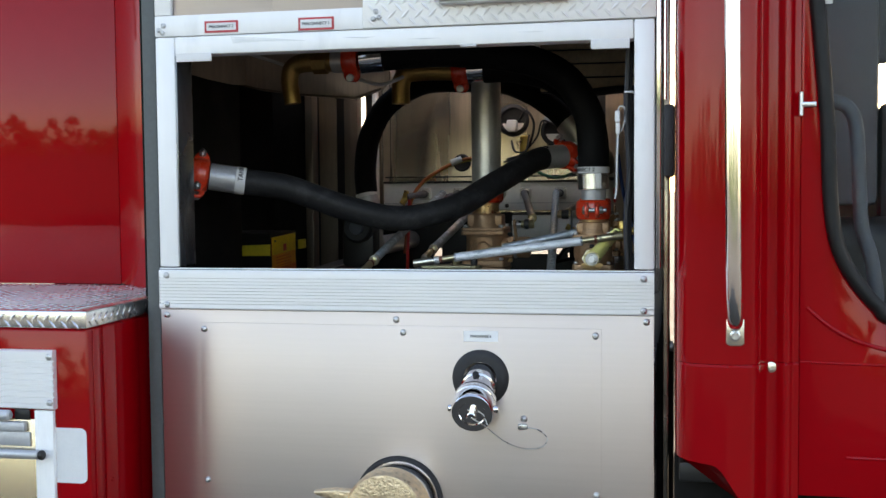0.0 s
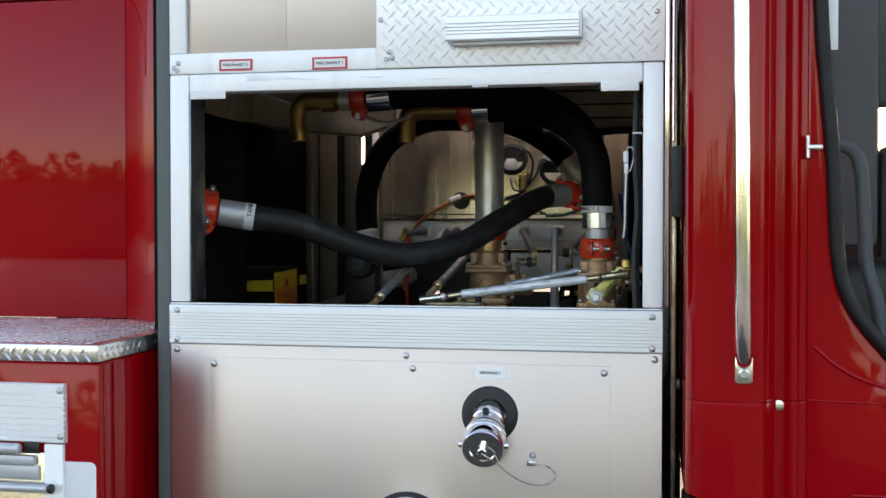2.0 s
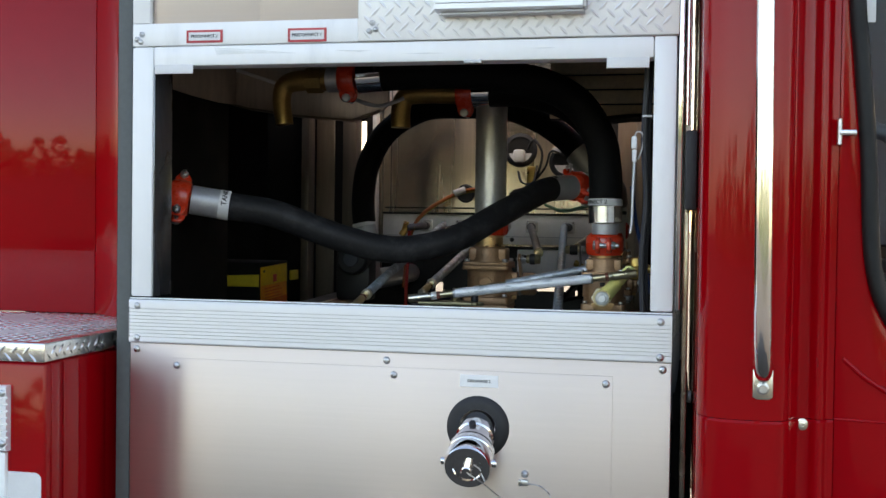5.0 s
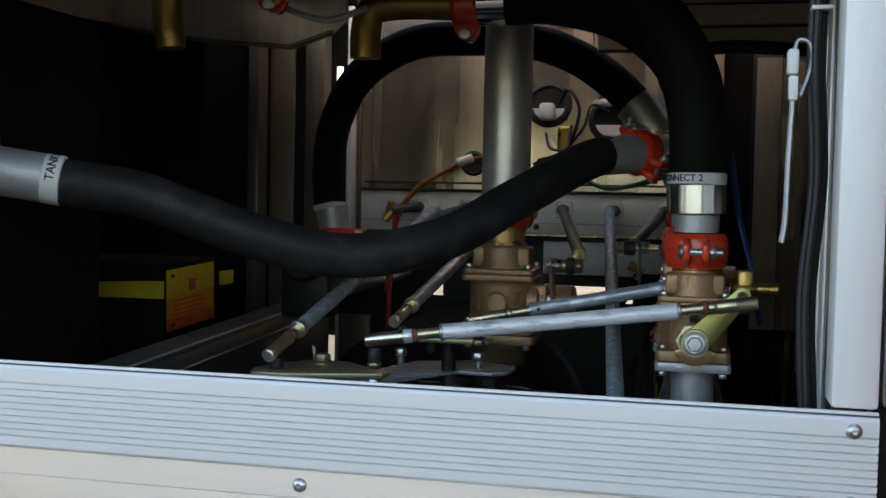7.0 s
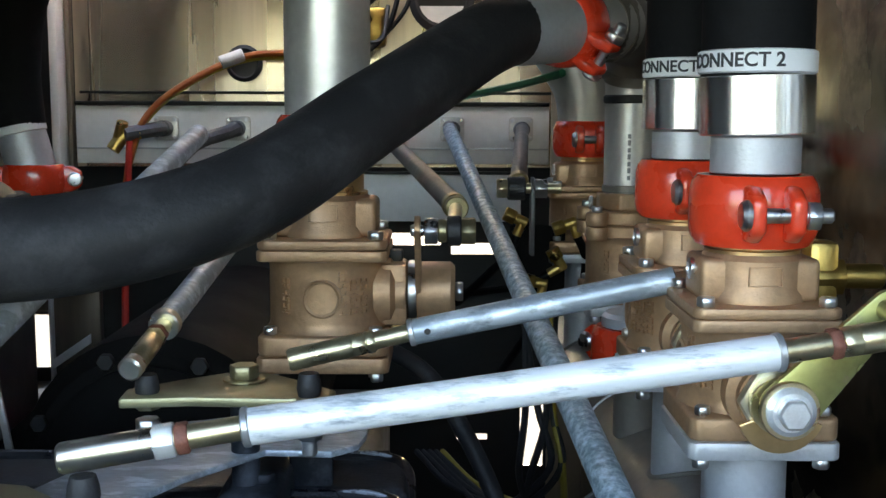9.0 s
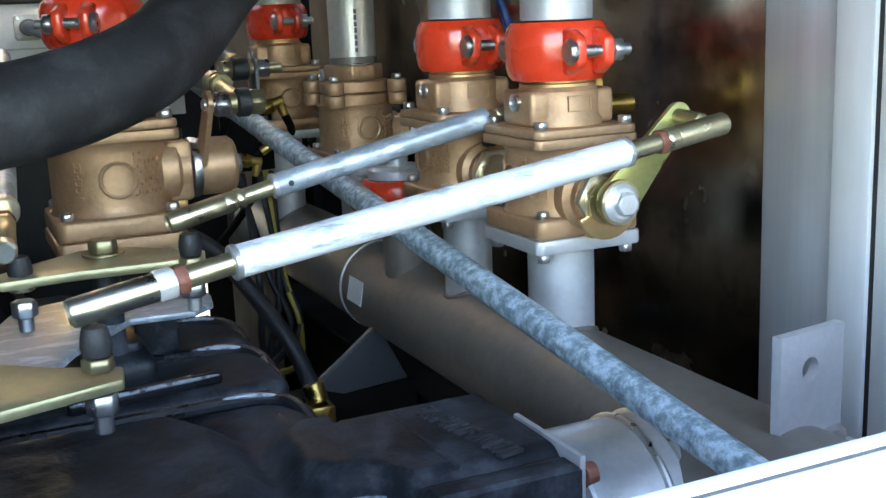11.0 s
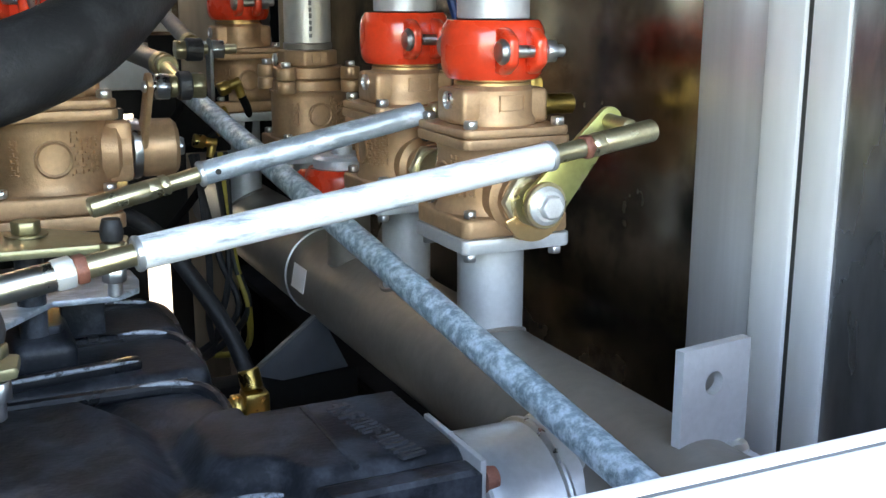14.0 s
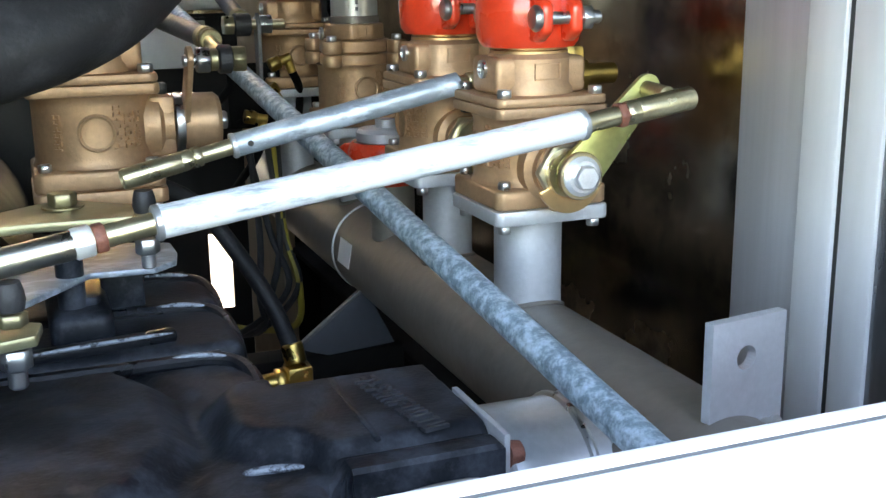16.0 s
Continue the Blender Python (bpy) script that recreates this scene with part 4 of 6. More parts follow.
def holed_plate(w, h, d, hx, hz, r):
    """A plate with a round hole: a ring of quads between the outline and the hole."""
    corners = [math.atan2(z - hz, x - hx) % (2 * math.pi) for x in (-w / 2, w / 2) for z in (0, h)]
    angles = sorted([2 * math.pi * (k + 0.5) / 24 for k in range(24)] + corners)
    n = len(angles)
    bm = bmesh.new()
    fr, bk = [], []
    for y, store in ((0, fr), (d, bk)):
        for a in angles:
            ca, sa = math.cos(a), math.sin(a)
            t = min(((w / 2 - hx) if ca > 0 else (w / 2 + hx)) / max(1e-6, abs(ca)), ((h - hz) if sa > 0 else hz) / max(1e-6, abs(sa)))
            store.append((bm.verts.new((hx + r * ca, y, hz + r * sa)), bm.verts.new((hx + t * ca, y, hz + t * sa))))
    for k in range(n):
        k2 = (k + 1) % n
        bm.faces.new((fr[k][0], fr[k2][0], fr[k2][1], fr[k][1]))
        bm.faces.new((bk[k][0], bk[k][1], bk[k2][1], bk[k2][0]))
        bm.faces.new((fr[k][0], bk[k][0], bk[k2][0], fr[k2][0]))
        bm.faces.new((fr[k][1], fr[k2][1], bk[k2][1], bk[k][1]))
    bmesh.ops.recalc_face_normals(bm, faces=bm.faces)
    return bm


part("plate", bm_move(holed_plate(0.064, 0.15, 0.008, -0.002, 0.123, 0.0085), Matrix.Translation((0.406, 0.2749, 1.1485)) @ Matrix.Rotation(radians(8), 4, "Z")), CAST, tab, smooth=False)
part("weld_bead", tube([(0.378 + 0.006 * k, 0.2665 + 0.0008 * k, 1.2205 + 0.0012 * (k % 2)) for k in range(10)], 0.006, 8, 3), BOLT, tab)
part("foot", box(0.372, 0.440, 0.262, 0.300, 1.172, 1.2175, 0.003), CAST, tab)
struct("lower_shelf", box(0.29, 0.56, 0.055, 0.30, 1.165, 1.172, 0.001), CAST, "folded aluminium ledge behind the sill", "ledge")


# ---- valves ----
def clamp_ring(parent, x, y, z0, r=0.040, h=0.046, turn=0.0, long=True):
    """Two-piece grooved pipe coupling, red, with its bolt pads and track bolts."""
    m = Matrix.Translation((x, y, z0)) @ Matrix.Rotation(radians(turn), 4, "Z")
    prof = [(r * 0.74, 0), (r * 0.93, 0.0), (r * 1.01, h * 0.10), (r * 1.05, h * 0.22), (r * 1.06, h * 0.5), (r * 1.05, h * 0.78), (r * 1.01, h * 0.90), (r * 0.93, h), (r * 0.74, h)]
    bm = lathe(prof, (0, 0, 0), (0, 0, 1), 40)
    bm.transform(m)
    c = part("coupling", bm, CLAMP, parent, "orange-red enamelled grooved coupling")
    for s in (-1, 1):
        for d in (-1, 1):
            pad = prism([(s * r * 0.70, -0.020), (s * r * 1.20, -0.019), (s * r * 1.50, -0.011), (s * r * 1.50, 0.011), (s * r * 1.20, 0.019), (s * r * 0.70, 0.020)], Matrix.Translation((0, d * 0.0135, h / 2)) @ Matrix.Rotation(radians(90), 4, "X") @ Matrix.Translation((0, 0, -0.0055)), 0.011, 0.004, 3)
            pad.transform(m)
            part("bolt_pad", pad, CLAMP, c)
    for s in (-1, 1):
        bx = s * r * 1.30
        b = cyl((bx, -0.020, h / 2), (bx, 0.038 if long else 0.031, h / 2), 0.0052)
        b = bm_join(b, lathe([(0, 0), (0.0105, 0.0), (0.011, 0.003), (0.0085, 0.0058), (0, 0.0066)], (bx, -0.0185, h / 2), (bx, -1, h / 2), 16), hexa((bx, 0.0195, h / 2), (bx, 0.0285, h / 2), 0.0105))
        b.transform(m)
        part("bolt", b, BOLT, c, "zinc track bolt and nut")
    return c


def cast_marks(parent, m, w, seed):
    """Raised bars where the casting carries a row of small marks."""
    rnd = random.Random(seed)
    bm = bmesh.new()
    x = 0.0
    while x < w:
        l = rnd.uniform(0.0030, 0.0046)
        for yy, hh in ((0.0027, 0.0014), (-0.0027, 0.0014)) if rnd.random() < 0.6 else ((0.0, 0.0014),):
            bmesh.ops.create_cube(bm, size=1, matrix=m @ Matrix.Translation((x, yy, 0)) @ Matrix.Diagonal((l, hh, 0.0044, 1)))
        bmesh.ops.create_cube(bm, size=1, matrix=m @ Matrix.Translation((x - l / 2 + 0.0005, 0, 0)) @ Matrix.Diagonal((0.0013, 0.0072, 0.0044, 1)))
        x += l + 0.0014
    return tagged(part("raised_lettering", bm, BRONZE, parent), kind="stuff")


def ball_valve(label, x, y, zb, s=1.0, turn=0.0, trunnion=(0, -1), base_mat=None, th=0.048, top=0.149, group="manifold valves", round_top=False):
    """Swing-out bronze ball valve: flanged base, round body between plates, eared neck, side trunnion. zb: underside of the base flange."""
    v = thing("ball_valve", label, "valve", (x, y, zb), group)
    m = Matrix.Translation((x, y, zb)) @ Matrix.Rotation(radians(turn), 4, "Z") @ Matrix.Scale(s, 4)

    def P(name, bm, mt, lab="", parent=None):
        bm.transform(m)
        return part(name, bm, mt, parent or v, lab)

    P("base_flange", prism(square(0.054, 0.005), Matrix.Translation((0, 0, 0)), 0.013, 0.002), base_mat or CAST, "grey aluminium base flange" if base_mat is None else "")
    P("lower_plate", prism(square(0.053, 0.006), Matrix.Translation((0, 0, 0.0135)), 0.0172, 0.003, 3), BRONZE)
    bd = P("body", lathe([(0, 0.031), (0.0515, 0.031), (0.0495, 0.035), (0.0490, 0.040), (0.0490, 0.083), (0.0495, 0.087), (0.0515, 0.091), (0, 0.091)], (0, 0, 0), (0, 0, 1), 48), BRONZE)
    if round_top:
        for nm, h0, h1 in (("upper_plate", 0.0895, 0.105), ("retainer", 0.1058, 0.1218)):
            P(nm, lathe([(0, h0), (0.044, h0), (0.046, h0 + 0.002), (0.046, h1 - 0.002), (0.044, h1), (0, h1)], (0, 0, 0), (0, 0, 1), 44), BRONZE)
            for a in range(4):
                c = Matrix.Rotation(radians(90 * a), 4, "Z") @ V(0.043, 0.043, 0)
                P("ear", lathe([(0, h0), (0.0115, h0), (0.0125, h0 + 0.0015), (0.0125, h1 - 0.0015), (0.0115, h1), (0, h1)], (c.x, c.y, 0), (c.x, c.y, 1), 20), BRONZE)
        nk = P("neck", prism(circle(0.039, 8, 0, 0, 22.5, 382.5), Matrix.Translation((0, 0, 0.1218)), 0.0205, 0.003, 3), BRONZE)
        P("cast_panel", bm_join(*[box(x0, x1, -0.0375, -0.0345, z0, z1, 0) for x0, x1, z0, z1 in ((-0.006, 0.006, 0.126, 0.1268), (-0.006, 0.006, 0.138, 0.1388), (-0.006, -0.0052, 0.1268, 0.138), (0.0052, 0.006, 0.1268, 0.138))]), BRONZE, "", nk)
    else:
        P("upper_plate", prism(square(0.053, 0.005), Matrix.Translation((0, 0, 0.0913)), 0.0092, 0.002), BRONZE)
        P("retainer", prism(square(0.0525, 0.006), Matrix.Translation((0, 0, 0.1007)), 0.008, 0.0025), BRONZE)
        nk = lathe([(0.0, 0.1085), (0.040, 0.1085), (0.040, 0.114), (0.0375, 0.118), (0.0375, 0.139), (0.034, 0.143), (0.0, 0.143)], (0, 0, 0), (0, 0, 1), 40)
        nk = P("neck", bm_join(nk, box(-0.043, 0.043, -0.027, 0.027, 0.109, 0.1405, 0.005, 3)), BRONZE)
        P("cast_panel", bm_join(box(-0.012, 0.012, -0.0387, -0.037, 0.122, 0.1226, 0), box(-0.012, 0.012, -0.0387, -0.037, 0.135, 0.1356, 0), box(-0.012, -0.0114, -0.0387, -0.037, 0.1226, 0.135, 0), box(0.0114, 0.012, -0.0387, -0.037, 0.1226, 0.135, 0)), BRONZE, "", nk)
        P("lip", lathe([(0.028, 0.1432), (0.0345, 0.1432), (0.0345, 0.1455), (0.031, 0.1465), (0.031, top - 0.003), (0.0335, top - 0.002), (0.0335, top + 0.002), (0.028, top + 0.002)], (0, 0, 0), (0, 0, 1), 40), BRONZEL, "machined bronze lip")
    for a in range(4):
        c = Matrix.Rotation(radians(90 * a), 4, "Z") @ V(0.043, 0.043, 0)
        hb = 0.1219 if round_top else 0.1088
        P("bolt", hexa((c.x, c.y, hb), (c.x, c.y, hb + 0.007), 0.0068), BOLT)
        P("nut", hexa((c.x, c.y, 0.0309), (c.x, c.y, 0.0375), 0.006), BOLT)
        P("bolt", hexa((c.x, c.y, -0.008), (c.x, c.y, -0.0005), 0.0065), BOLT)
    tx, ty = trunnion
    q = V(tx, ty, 0).normalized()
    T = V(0, 0, th)
    side = V(-ty, tx, 0)
    P("trunnion", lathe([(0.030, 0.040), (0.030, 0.054), (0.024, 0.058), (0.024, 0.066), (0.0, 0.066)], T, T + q, 32), BRONZE)
    if abs(tx) < 0.5:
        P("stem_nut", hexa(T + q * 0.0665, T + q * 0.074, 0.026), SILVERZ)
        P("stem_collar", lathe([(0, 0.0742), (0.020, 0.0742), (0.020, 0.083), (0, 0.083)], T, T + q, 28), SOCKG)
    else:
        P("trunnion_block", bm_move(box(-0.021, 0.021, -0.026, 0.026, 0, 0.022, 0.004), Matrix.Translation(T) @ along(q * 0.046, q)), BRONZE)
        P("stem_ring", lathe([(0, 0.0685), (0.026, 0.0685), (0.027, 0.071), (0.026, 0.0755), (0, 0.0755)], T, T + q, 28), BOLT)
        P("stem_boss", lathe([(0, 0.0758), (0.024, 0.0758), (0.0255, 0.079), (0.0255, 0.104), (0.022, 0.108), (0, 0.108)], T, T + q, 32), BRONZE)
        P("stem_bolt", hexa(T + q * 0.1085, T + q * 0.115, 0.009), BOLT)
    for sg in (-1, 1):
        P("stop", bm_move(box(0.026, 0.036, -0.006, 0.006, 0, 0.012, 0.002), Matrix.Translation(T) @ along((0, 0, 0), q) @ Matrix.Rotation(radians(90 * sg), 4, "Z") @ Matrix.Translation((0, 0, 0.052))), BRONZEL if sg < 0 else BLACK)
    face = -90 if abs(tx) > 0.5 else 180
    for deg, w, rows, sd in ((-38, 0.020, 1, 1), (20, 0.024, 3, 2)):
        for r in range(rows):
            cast_marks(bd, m @ Matrix.Rotation(radians(face + 90 + deg + r * 11), 4, "Z") @ Matrix.Translation((0, -0.0488, 0.049)) @ FRONT @ Matrix.Rotation(radians(90), 4, "Z"), w * (1.4 if r == 0 else 1.1), sd + r)
    P("side_plug", lathe([(0, 0), (0.008, 0), (0.008, 0.003), (0.005, 0.004), (0.0045, 0.002), (0, 0.002)], V(-0.0428, 0.0, 0.130), V(-1, 0.0, 0.130), 16), BOLT)
    n = V(-1, 0, 0) if abs(tx) < 0.5 else V(0, -1, 0)
    ring = lathe([(0.0125, -0.003), (0.016, -0.003), (0.016, 0.0012), (0.0145, 0.0022), (0.0125, 0.0012)], V(0, 0, 0.061) + n * 0.0488, V(0, 0, 0.061) + n, 32)
    P("boss_ring", ring, BRONZE, "", bd)
    return v


valve_a = ball_valve("cast bronze ball valve with yellow zinc lever beside the sill", 0.3919, 0.5819, 1.3105, 0.985)
clamp_ring(valve_a, 0.3919, 0.5819, 1.457, 0.0435, 0.050, -90)
valve_b = ball_valve("cast bronze ball valve behind the first one", 0.3833, 0.7589, 1.3135, 0.985)
clamp_ring(valve_b, 0.3833, 0.7589, 1.4603, 0.0435, 0.050, -90)
ball_valve("darker cast bronze valve carrying a slim steel pipe", 0.387, 1.088, 1.3180, 0.985, trunnion=(1, 0), round_top=True)
valve_d = ball_valve("cast bronze valve deep in the bay", 0.370, 1.36, 1.343, 0.985, trunnion=(1, 0))
clamp_ring(valve_d, 0.370, 1.36, 1.490, 0.0435, 0.050, -90)
valve_e = ball_valve("large cast bronze valve under the tall steel pipe", 0.0475, 0.9320, 1.2900, 1.235, trunnion=(1, 0), base_mat=BRONZE, th=0.060, top=0.167)
clamp_ring(valve_e, 0.0475, 0.932, 1.498, 0.050, 0.050, 65)


# ---- manifold below the valves ----
mani = thing("manifold_pipe", "large grey steel manifold pipe with welded valve stubs", "pipe", (0.3984, 0.3342, 1.127))
MX, MZ, MR = 0.390, 1.175, 0.0575
part("run", cyl((MX, 0.055, MZ), (MX, 1.5832, MZ), MR, 0.004, 48), MANI, mani)
part("band", lathe([(MR + 0.0002, 0), (MR + 0.002, 0.001), (MR + 0.002, 0.004), (MR + 0.0002, 0.005)], (MX, 1.03, MZ), (MX, 2.1, MZ), 48), CAST, mani)
part("sticker", box(-0.015, 0.015, -0.024, 0.024, MR, MR + 0.0008, 0), WHITE, mani, "small pale sticker").data.transform(Matrix.Translation((MX, 0.98, MZ)) @ Matrix.Rotation(radians(-80), 4, "Y"))
for (x, y), r in zip(((0.392, 0.582), (0.384, 0.760), (0.387, 1.088), (0.370, 1.36)), (0.0305, 0.0255, 0.0255, 0.0255)):
    part("stub", cyl((x, y, MZ), (x, y, {0.582: 1.310, 0.760: 1.313, 1.088: 1.3175}.get(y, 1.3425)), r, 0.001, 32), CAST, mani)
    saddle = [(x + (r + 0.001) * math.cos(radians(15 * k)), y + (r + 0.001) * math.sin(radians(15 * k))) for k in range(25)]
    part("weld", tube([(px, py, MZ + math.sqrt(max(0.0, MR * MR - (px - MX) ** 2))) for px, py in saddle], 0.0028, 8, 2), MANI, mani)
elbow_pipe = thing("outlet_stub", "short cast aluminium outlet with a weld seam beside the pump", "pipe", (0.2927, 0.3967, 1.1485))
part("flange", box(0.2568, 0.2615, 0.334, 0.430, 1.0191, 1.2180, 0.001), CAST, elbow_pipe)
part("stub", cyl((0.2617, 0.378, 1.1465), (0.4221, 0.378, 1.1465), 0.070, 0.002, 44), TUBEM, elbow_pipe)
for x in (0.318, 0.337):
    part("weld", lathe([(0.0695, 0), (0.0725, 0.002), (0.0732, 0.004), (0.0725, 0.006), (0.0695, 0.008)], (x, 0.378, 1.1465), (1, 0.378, 1.1465), 44), BOLT, elbow_pipe)
part("rust_bolt", lathe([(0, 0), (0.009, 0), (0.0095, 0.003), (0.0085, 0.009), (0.005, 0.011), (0, 0.011)], (0.2616, 0.339, 1.201), (1, 0.339, 1.201), 18), RUSTNUT, elbow_pipe)


# ---- pump casing ----
pump = thing("pump_casing", "black painted cast iron pump housing with ribs", "pump", (-0.031, 0.4903, 0.8573))


def pump_top():
    """The front casing: a softly domed cover, a raised side arm with a grooved front ledge, and rounded outer edges, as one cast skin."""
    xs = np.concatenate([np.linspace(-0.40, -0.10, 50), np.linspace(-0.0965, 0.137, 68), np.linspace(0.1402, 0.2565, 36)])
    ys = np.concatenate([np.linspace(0.13, 0.30, 40), np.linspace(0.3045, 0.331, 8), np.linspace(0.334, 0.488, 50), np.linspace(0.4915, 0.612, 38)])

    def fall(d, w):
        t = min(1.0, max(0.0, 0.5 + d / w))
        return t * t * (3 - 2 * t)

    def inset(x, y):
        da = min(0.137 - x, 0.612 - y, y - 0.13)
        if x > 0.102 and y > 0.577:
            da = 0.035 - math.hypot(x - 0.102, y - 0.577)
        db = min(0.2565 - x, 0.488 - y, y - 0.331 + min(0.0, (x - 0.15) * 0.9))
        return max(da, db), da, db

    def height(x, y):
        d, da, db = inset(x, y)
        z = 1.2005 + 0.0012 * noise.noise((x * 34, y * 34, 1.0)) + 0.0006 * noise.noise((x * 120, y * 120, 5.0))
        edge = 0.062 - 0.9 * max(0.0, 0.43 - y) ** 1.2 - 0.7 * max(0.0, y - 0.53) ** 1.1
        dome = min(edge - x, 0.592 - y)
        z += 0.0155 * fall(dome - 0.006, 0.034) - 0.004 * fall(0.010 - abs(dome + 0.012), 0.018)
        front = 0.388 - 0.035 * fall(x - 0.138, 0.024)
        qx, qy = 0.125 - x, abs(y - (front + 0.52) / 2) - (0.52 - front) / 2 + 0.045
        arm = 0.045 - (math.hypot(max(qx, 0.0), max(qy, 0.0)) + min(0.0, max(qx, qy)))
        z += (1.2180 + 0.0008 * noise.noise((x * 60, y * 60, 2.0)) - z) * fall(arm - 0.006, 0.026)
        ledge = fall(min(x - 0.146, 0.356 - y), 0.010)
        z += (1.2128 + 0.0009 * math.sin((y - 0.331) * 2 * math.pi / 0.0062) - z) * ledge
        r = 0.009 if da > db else 0.003
        if d < r:
            k = r - max(d, 0.0)
            z -= r - math.sqrt(max(0.0, r * r - k * k))
        return z

    bm = bmesh.new()
    top = {}
    for i, x in enumerate(xs):
        for j, y in enumerate(ys):
            if inset(x, y)[0] >= -1e-6:
                top[i, j] = bm.verts.new((x, y, height(x, y)))
    for i in range(len(xs) - 1):
        for j in range(len(ys) - 1):
            q = [(i, j), (i + 1, j), (i + 1, j + 1), (i, j + 1)]
            if all(c in top for c in q):
                bm.faces.new([top[c] for c in q])
    rim = [e for e in bm.edges if len(e.link_faces) == 1]
    made = bmesh.ops.extrude_edge_only(bm, edges=rim)
    for v in made["geom"]:
        if isinstance(v, bmesh.types.BMVert):
            v.co.z = 0.9112
    bmesh.ops.recalc_face_normals(bm, faces=bm.faces)
    return bm


part("front_casing", pump_top(), PUMP, pump)
for y0, y1, z, x1 in ((0.6125, 0.732, 1.214, 0.139), (0.7325, 0.834, 1.217, 0.139)):
    cx = x1 - 0.035
    part("casing_section", prism([(-0.40, y0), (x1, y0), (x1, y1 - 0.035)] + circle(0.035, 6, cx, y1 - 0.035, 10, 80) + [(cx, y1), (-0.40, y1)], Matrix.Translation((0, 0, 0.9112)), z - 0.9112, 0.012, 3), PUMP, pump)
for y1, z, x1 in ((0.612, 1.204, 0.137), (0.732, 1.214, 0.139), (0.834, 1.217, 0.139)):
    cx = x1 - 0.035
    part("rim", tube([(-0.39, y1 - 0.009, z + 0.001), (cx - 0.03, y1 - 0.009, z + 0.001), (cx, y1 - 0.010, z + 0.001), (cx + 0.022, y1 - 0.020, z - 0.001), (x1 - 0.003, y1 - 0.045, z - 0.006), (x1 - 0.001, y1 - 0.085, z - 0.022), (x1 - 0.001, y1 - 0.10, z - 0.06)], 0.0065, 10, 6), PUMPEDGE, pump)
    part("rubbed_edge", tube([(cx - 0.028, y1 - 0.0112, z + 0.0062), (cx - 0.004, y1 - 0.0125, z + 0.0062), (cx + 0.017, y1 - 0.019, z + 0.0045)], lambda u: 0.0006 + 0.0019 * math.sin(math.pi * u) ** 0.5, 8, 8), RUBBED, pump)
part("name_bar", bm_move(box(-0.066, 0.066, -0.006, 0.006, 0, 0.012, 0.004, 3), Matrix.Translation((0.018, 0.630, 1.2125)) @ Matrix.Rotation(radians(8), 4, "Z")), PUMPEDGE, pump)
part("rubbed_edge", tube([(-0.045, 0.6155, 1.2225), (0.015, 0.6240, 1.2228), (0.080, 0.6325, 1.2222)], lambda u: 0.0006 + 0.0015 * math.sin(math.pi * u) ** 0.5, 8, 8), RUBBED, pump)
part("lug", box(-0.019, 0.035, 0.655, 0.80, 1.205, 1.240, 0.010, 3), PUMP, pump)
part("lug_bolt", hexa((0.018, 0.69, 1.24), (0.018, 0.69, 1.247), 0.009), PUMP, pump)
part("rubbed_edge", tube([(0.088, 0.3770, 1.2022), (0.106, 0.3745, 1.2030), (0.128, 0.3705, 1.2030)], lambda u: 0.0010 + 0.0022 * math.sin(math.pi * u) ** 0.5, 8, 8), RUBBED, pump, "rubbed pale casting edge")


def number_bars(m, n, seed):
    """Cast plain bars standing for unreadable raised figures."""
    rnd = random.Random(seed)
    bm = bmesh.new()
    for k in range(n):
        w = rnd.uniform(0.0035, 0.006)
        for seg in rnd.sample(((0, 0.006, w, 0.0025), (0, -0.006, w, 0.0025), (-w / 2, 0, 0.0025, 0.014), (w / 2, 0, 0.0025, 0.014), (0, 0, w, 0.0025)), 3):
            bmesh.ops.create_cube(bm, size=1, matrix=m @ Matrix.Translation((k * 0.0105 + seg[0], seg[1], 0)) @ Matrix.Diagonal((seg[2], seg[3], 0.003, 1)))
    return bm


part("raised_border", box(0.1745, 0.1795, 0.362, 0.482, 1.2150, 1.2194, 0.0015), PUMP, pump)
part("front_plate", prism([(0.150, 1.05), (0.150, 1.178), (0.158, 1.187)] + [(p.x, p.y) for p in spline([(0.172, 1.193, 0), (0.205, 1.196, 0), (0.234, 1.195, 0), (0.247, 1.187, 0), (0.2525, 1.172, 0)], 4)] + [(0.2525, 1.05)], upright(0, 0.330, 0), 0.016, 0.005, 3), RAWCAST, pump, "worn bare casting face")
tagged(part("raised_lettering", number_bars(Matrix.Translation((0.200, 0.468, 1.2188)) @ Matrix.Rotation(radians(-80), 4, "Z") @ Matrix.Diagonal((1.12, 1.35, 0.9, 1)), 10, 2), CASTGREY, pump), kind="stuff")
tagged(part("raised_lettering", number_bars(Matrix.Translation((0.005, 0.650, 1.2150)) @ Matrix.Rotation(radians(8), 4, "Z") @ Matrix.Diagonal((1.2, 1.2, 1.0, 1)), 7, 3), PUMP, pump), kind="stuff")
part("support_bar", prism([(-0.245, 0.325), (-0.2072, 0.300), (-0.1264, 0.4316), (-0.0348, 0.6167), (0.019, 0.688), (0.075, 0.684), (0.096, 0.705), (0.101, 0.735), (0.100, 0.775), (0.02, 0.812), (-0.0716, 0.7715), (-0.1759, 0.4973)], Matrix.Translation((0, 0, 1.262)), 0.006, 0.0015), ZINCM, pump, "long grey flat support bar")
part("mount_leg", box(0.03, 0.07, 0.745, 0.755, 1.20, 1.2675, 0.003), PUMP, pump)
part("mount_leg", box(-0.17, -0.12, 0.56, 0.57, 1.20, 1.2675, 0.003), PUMP, pump)


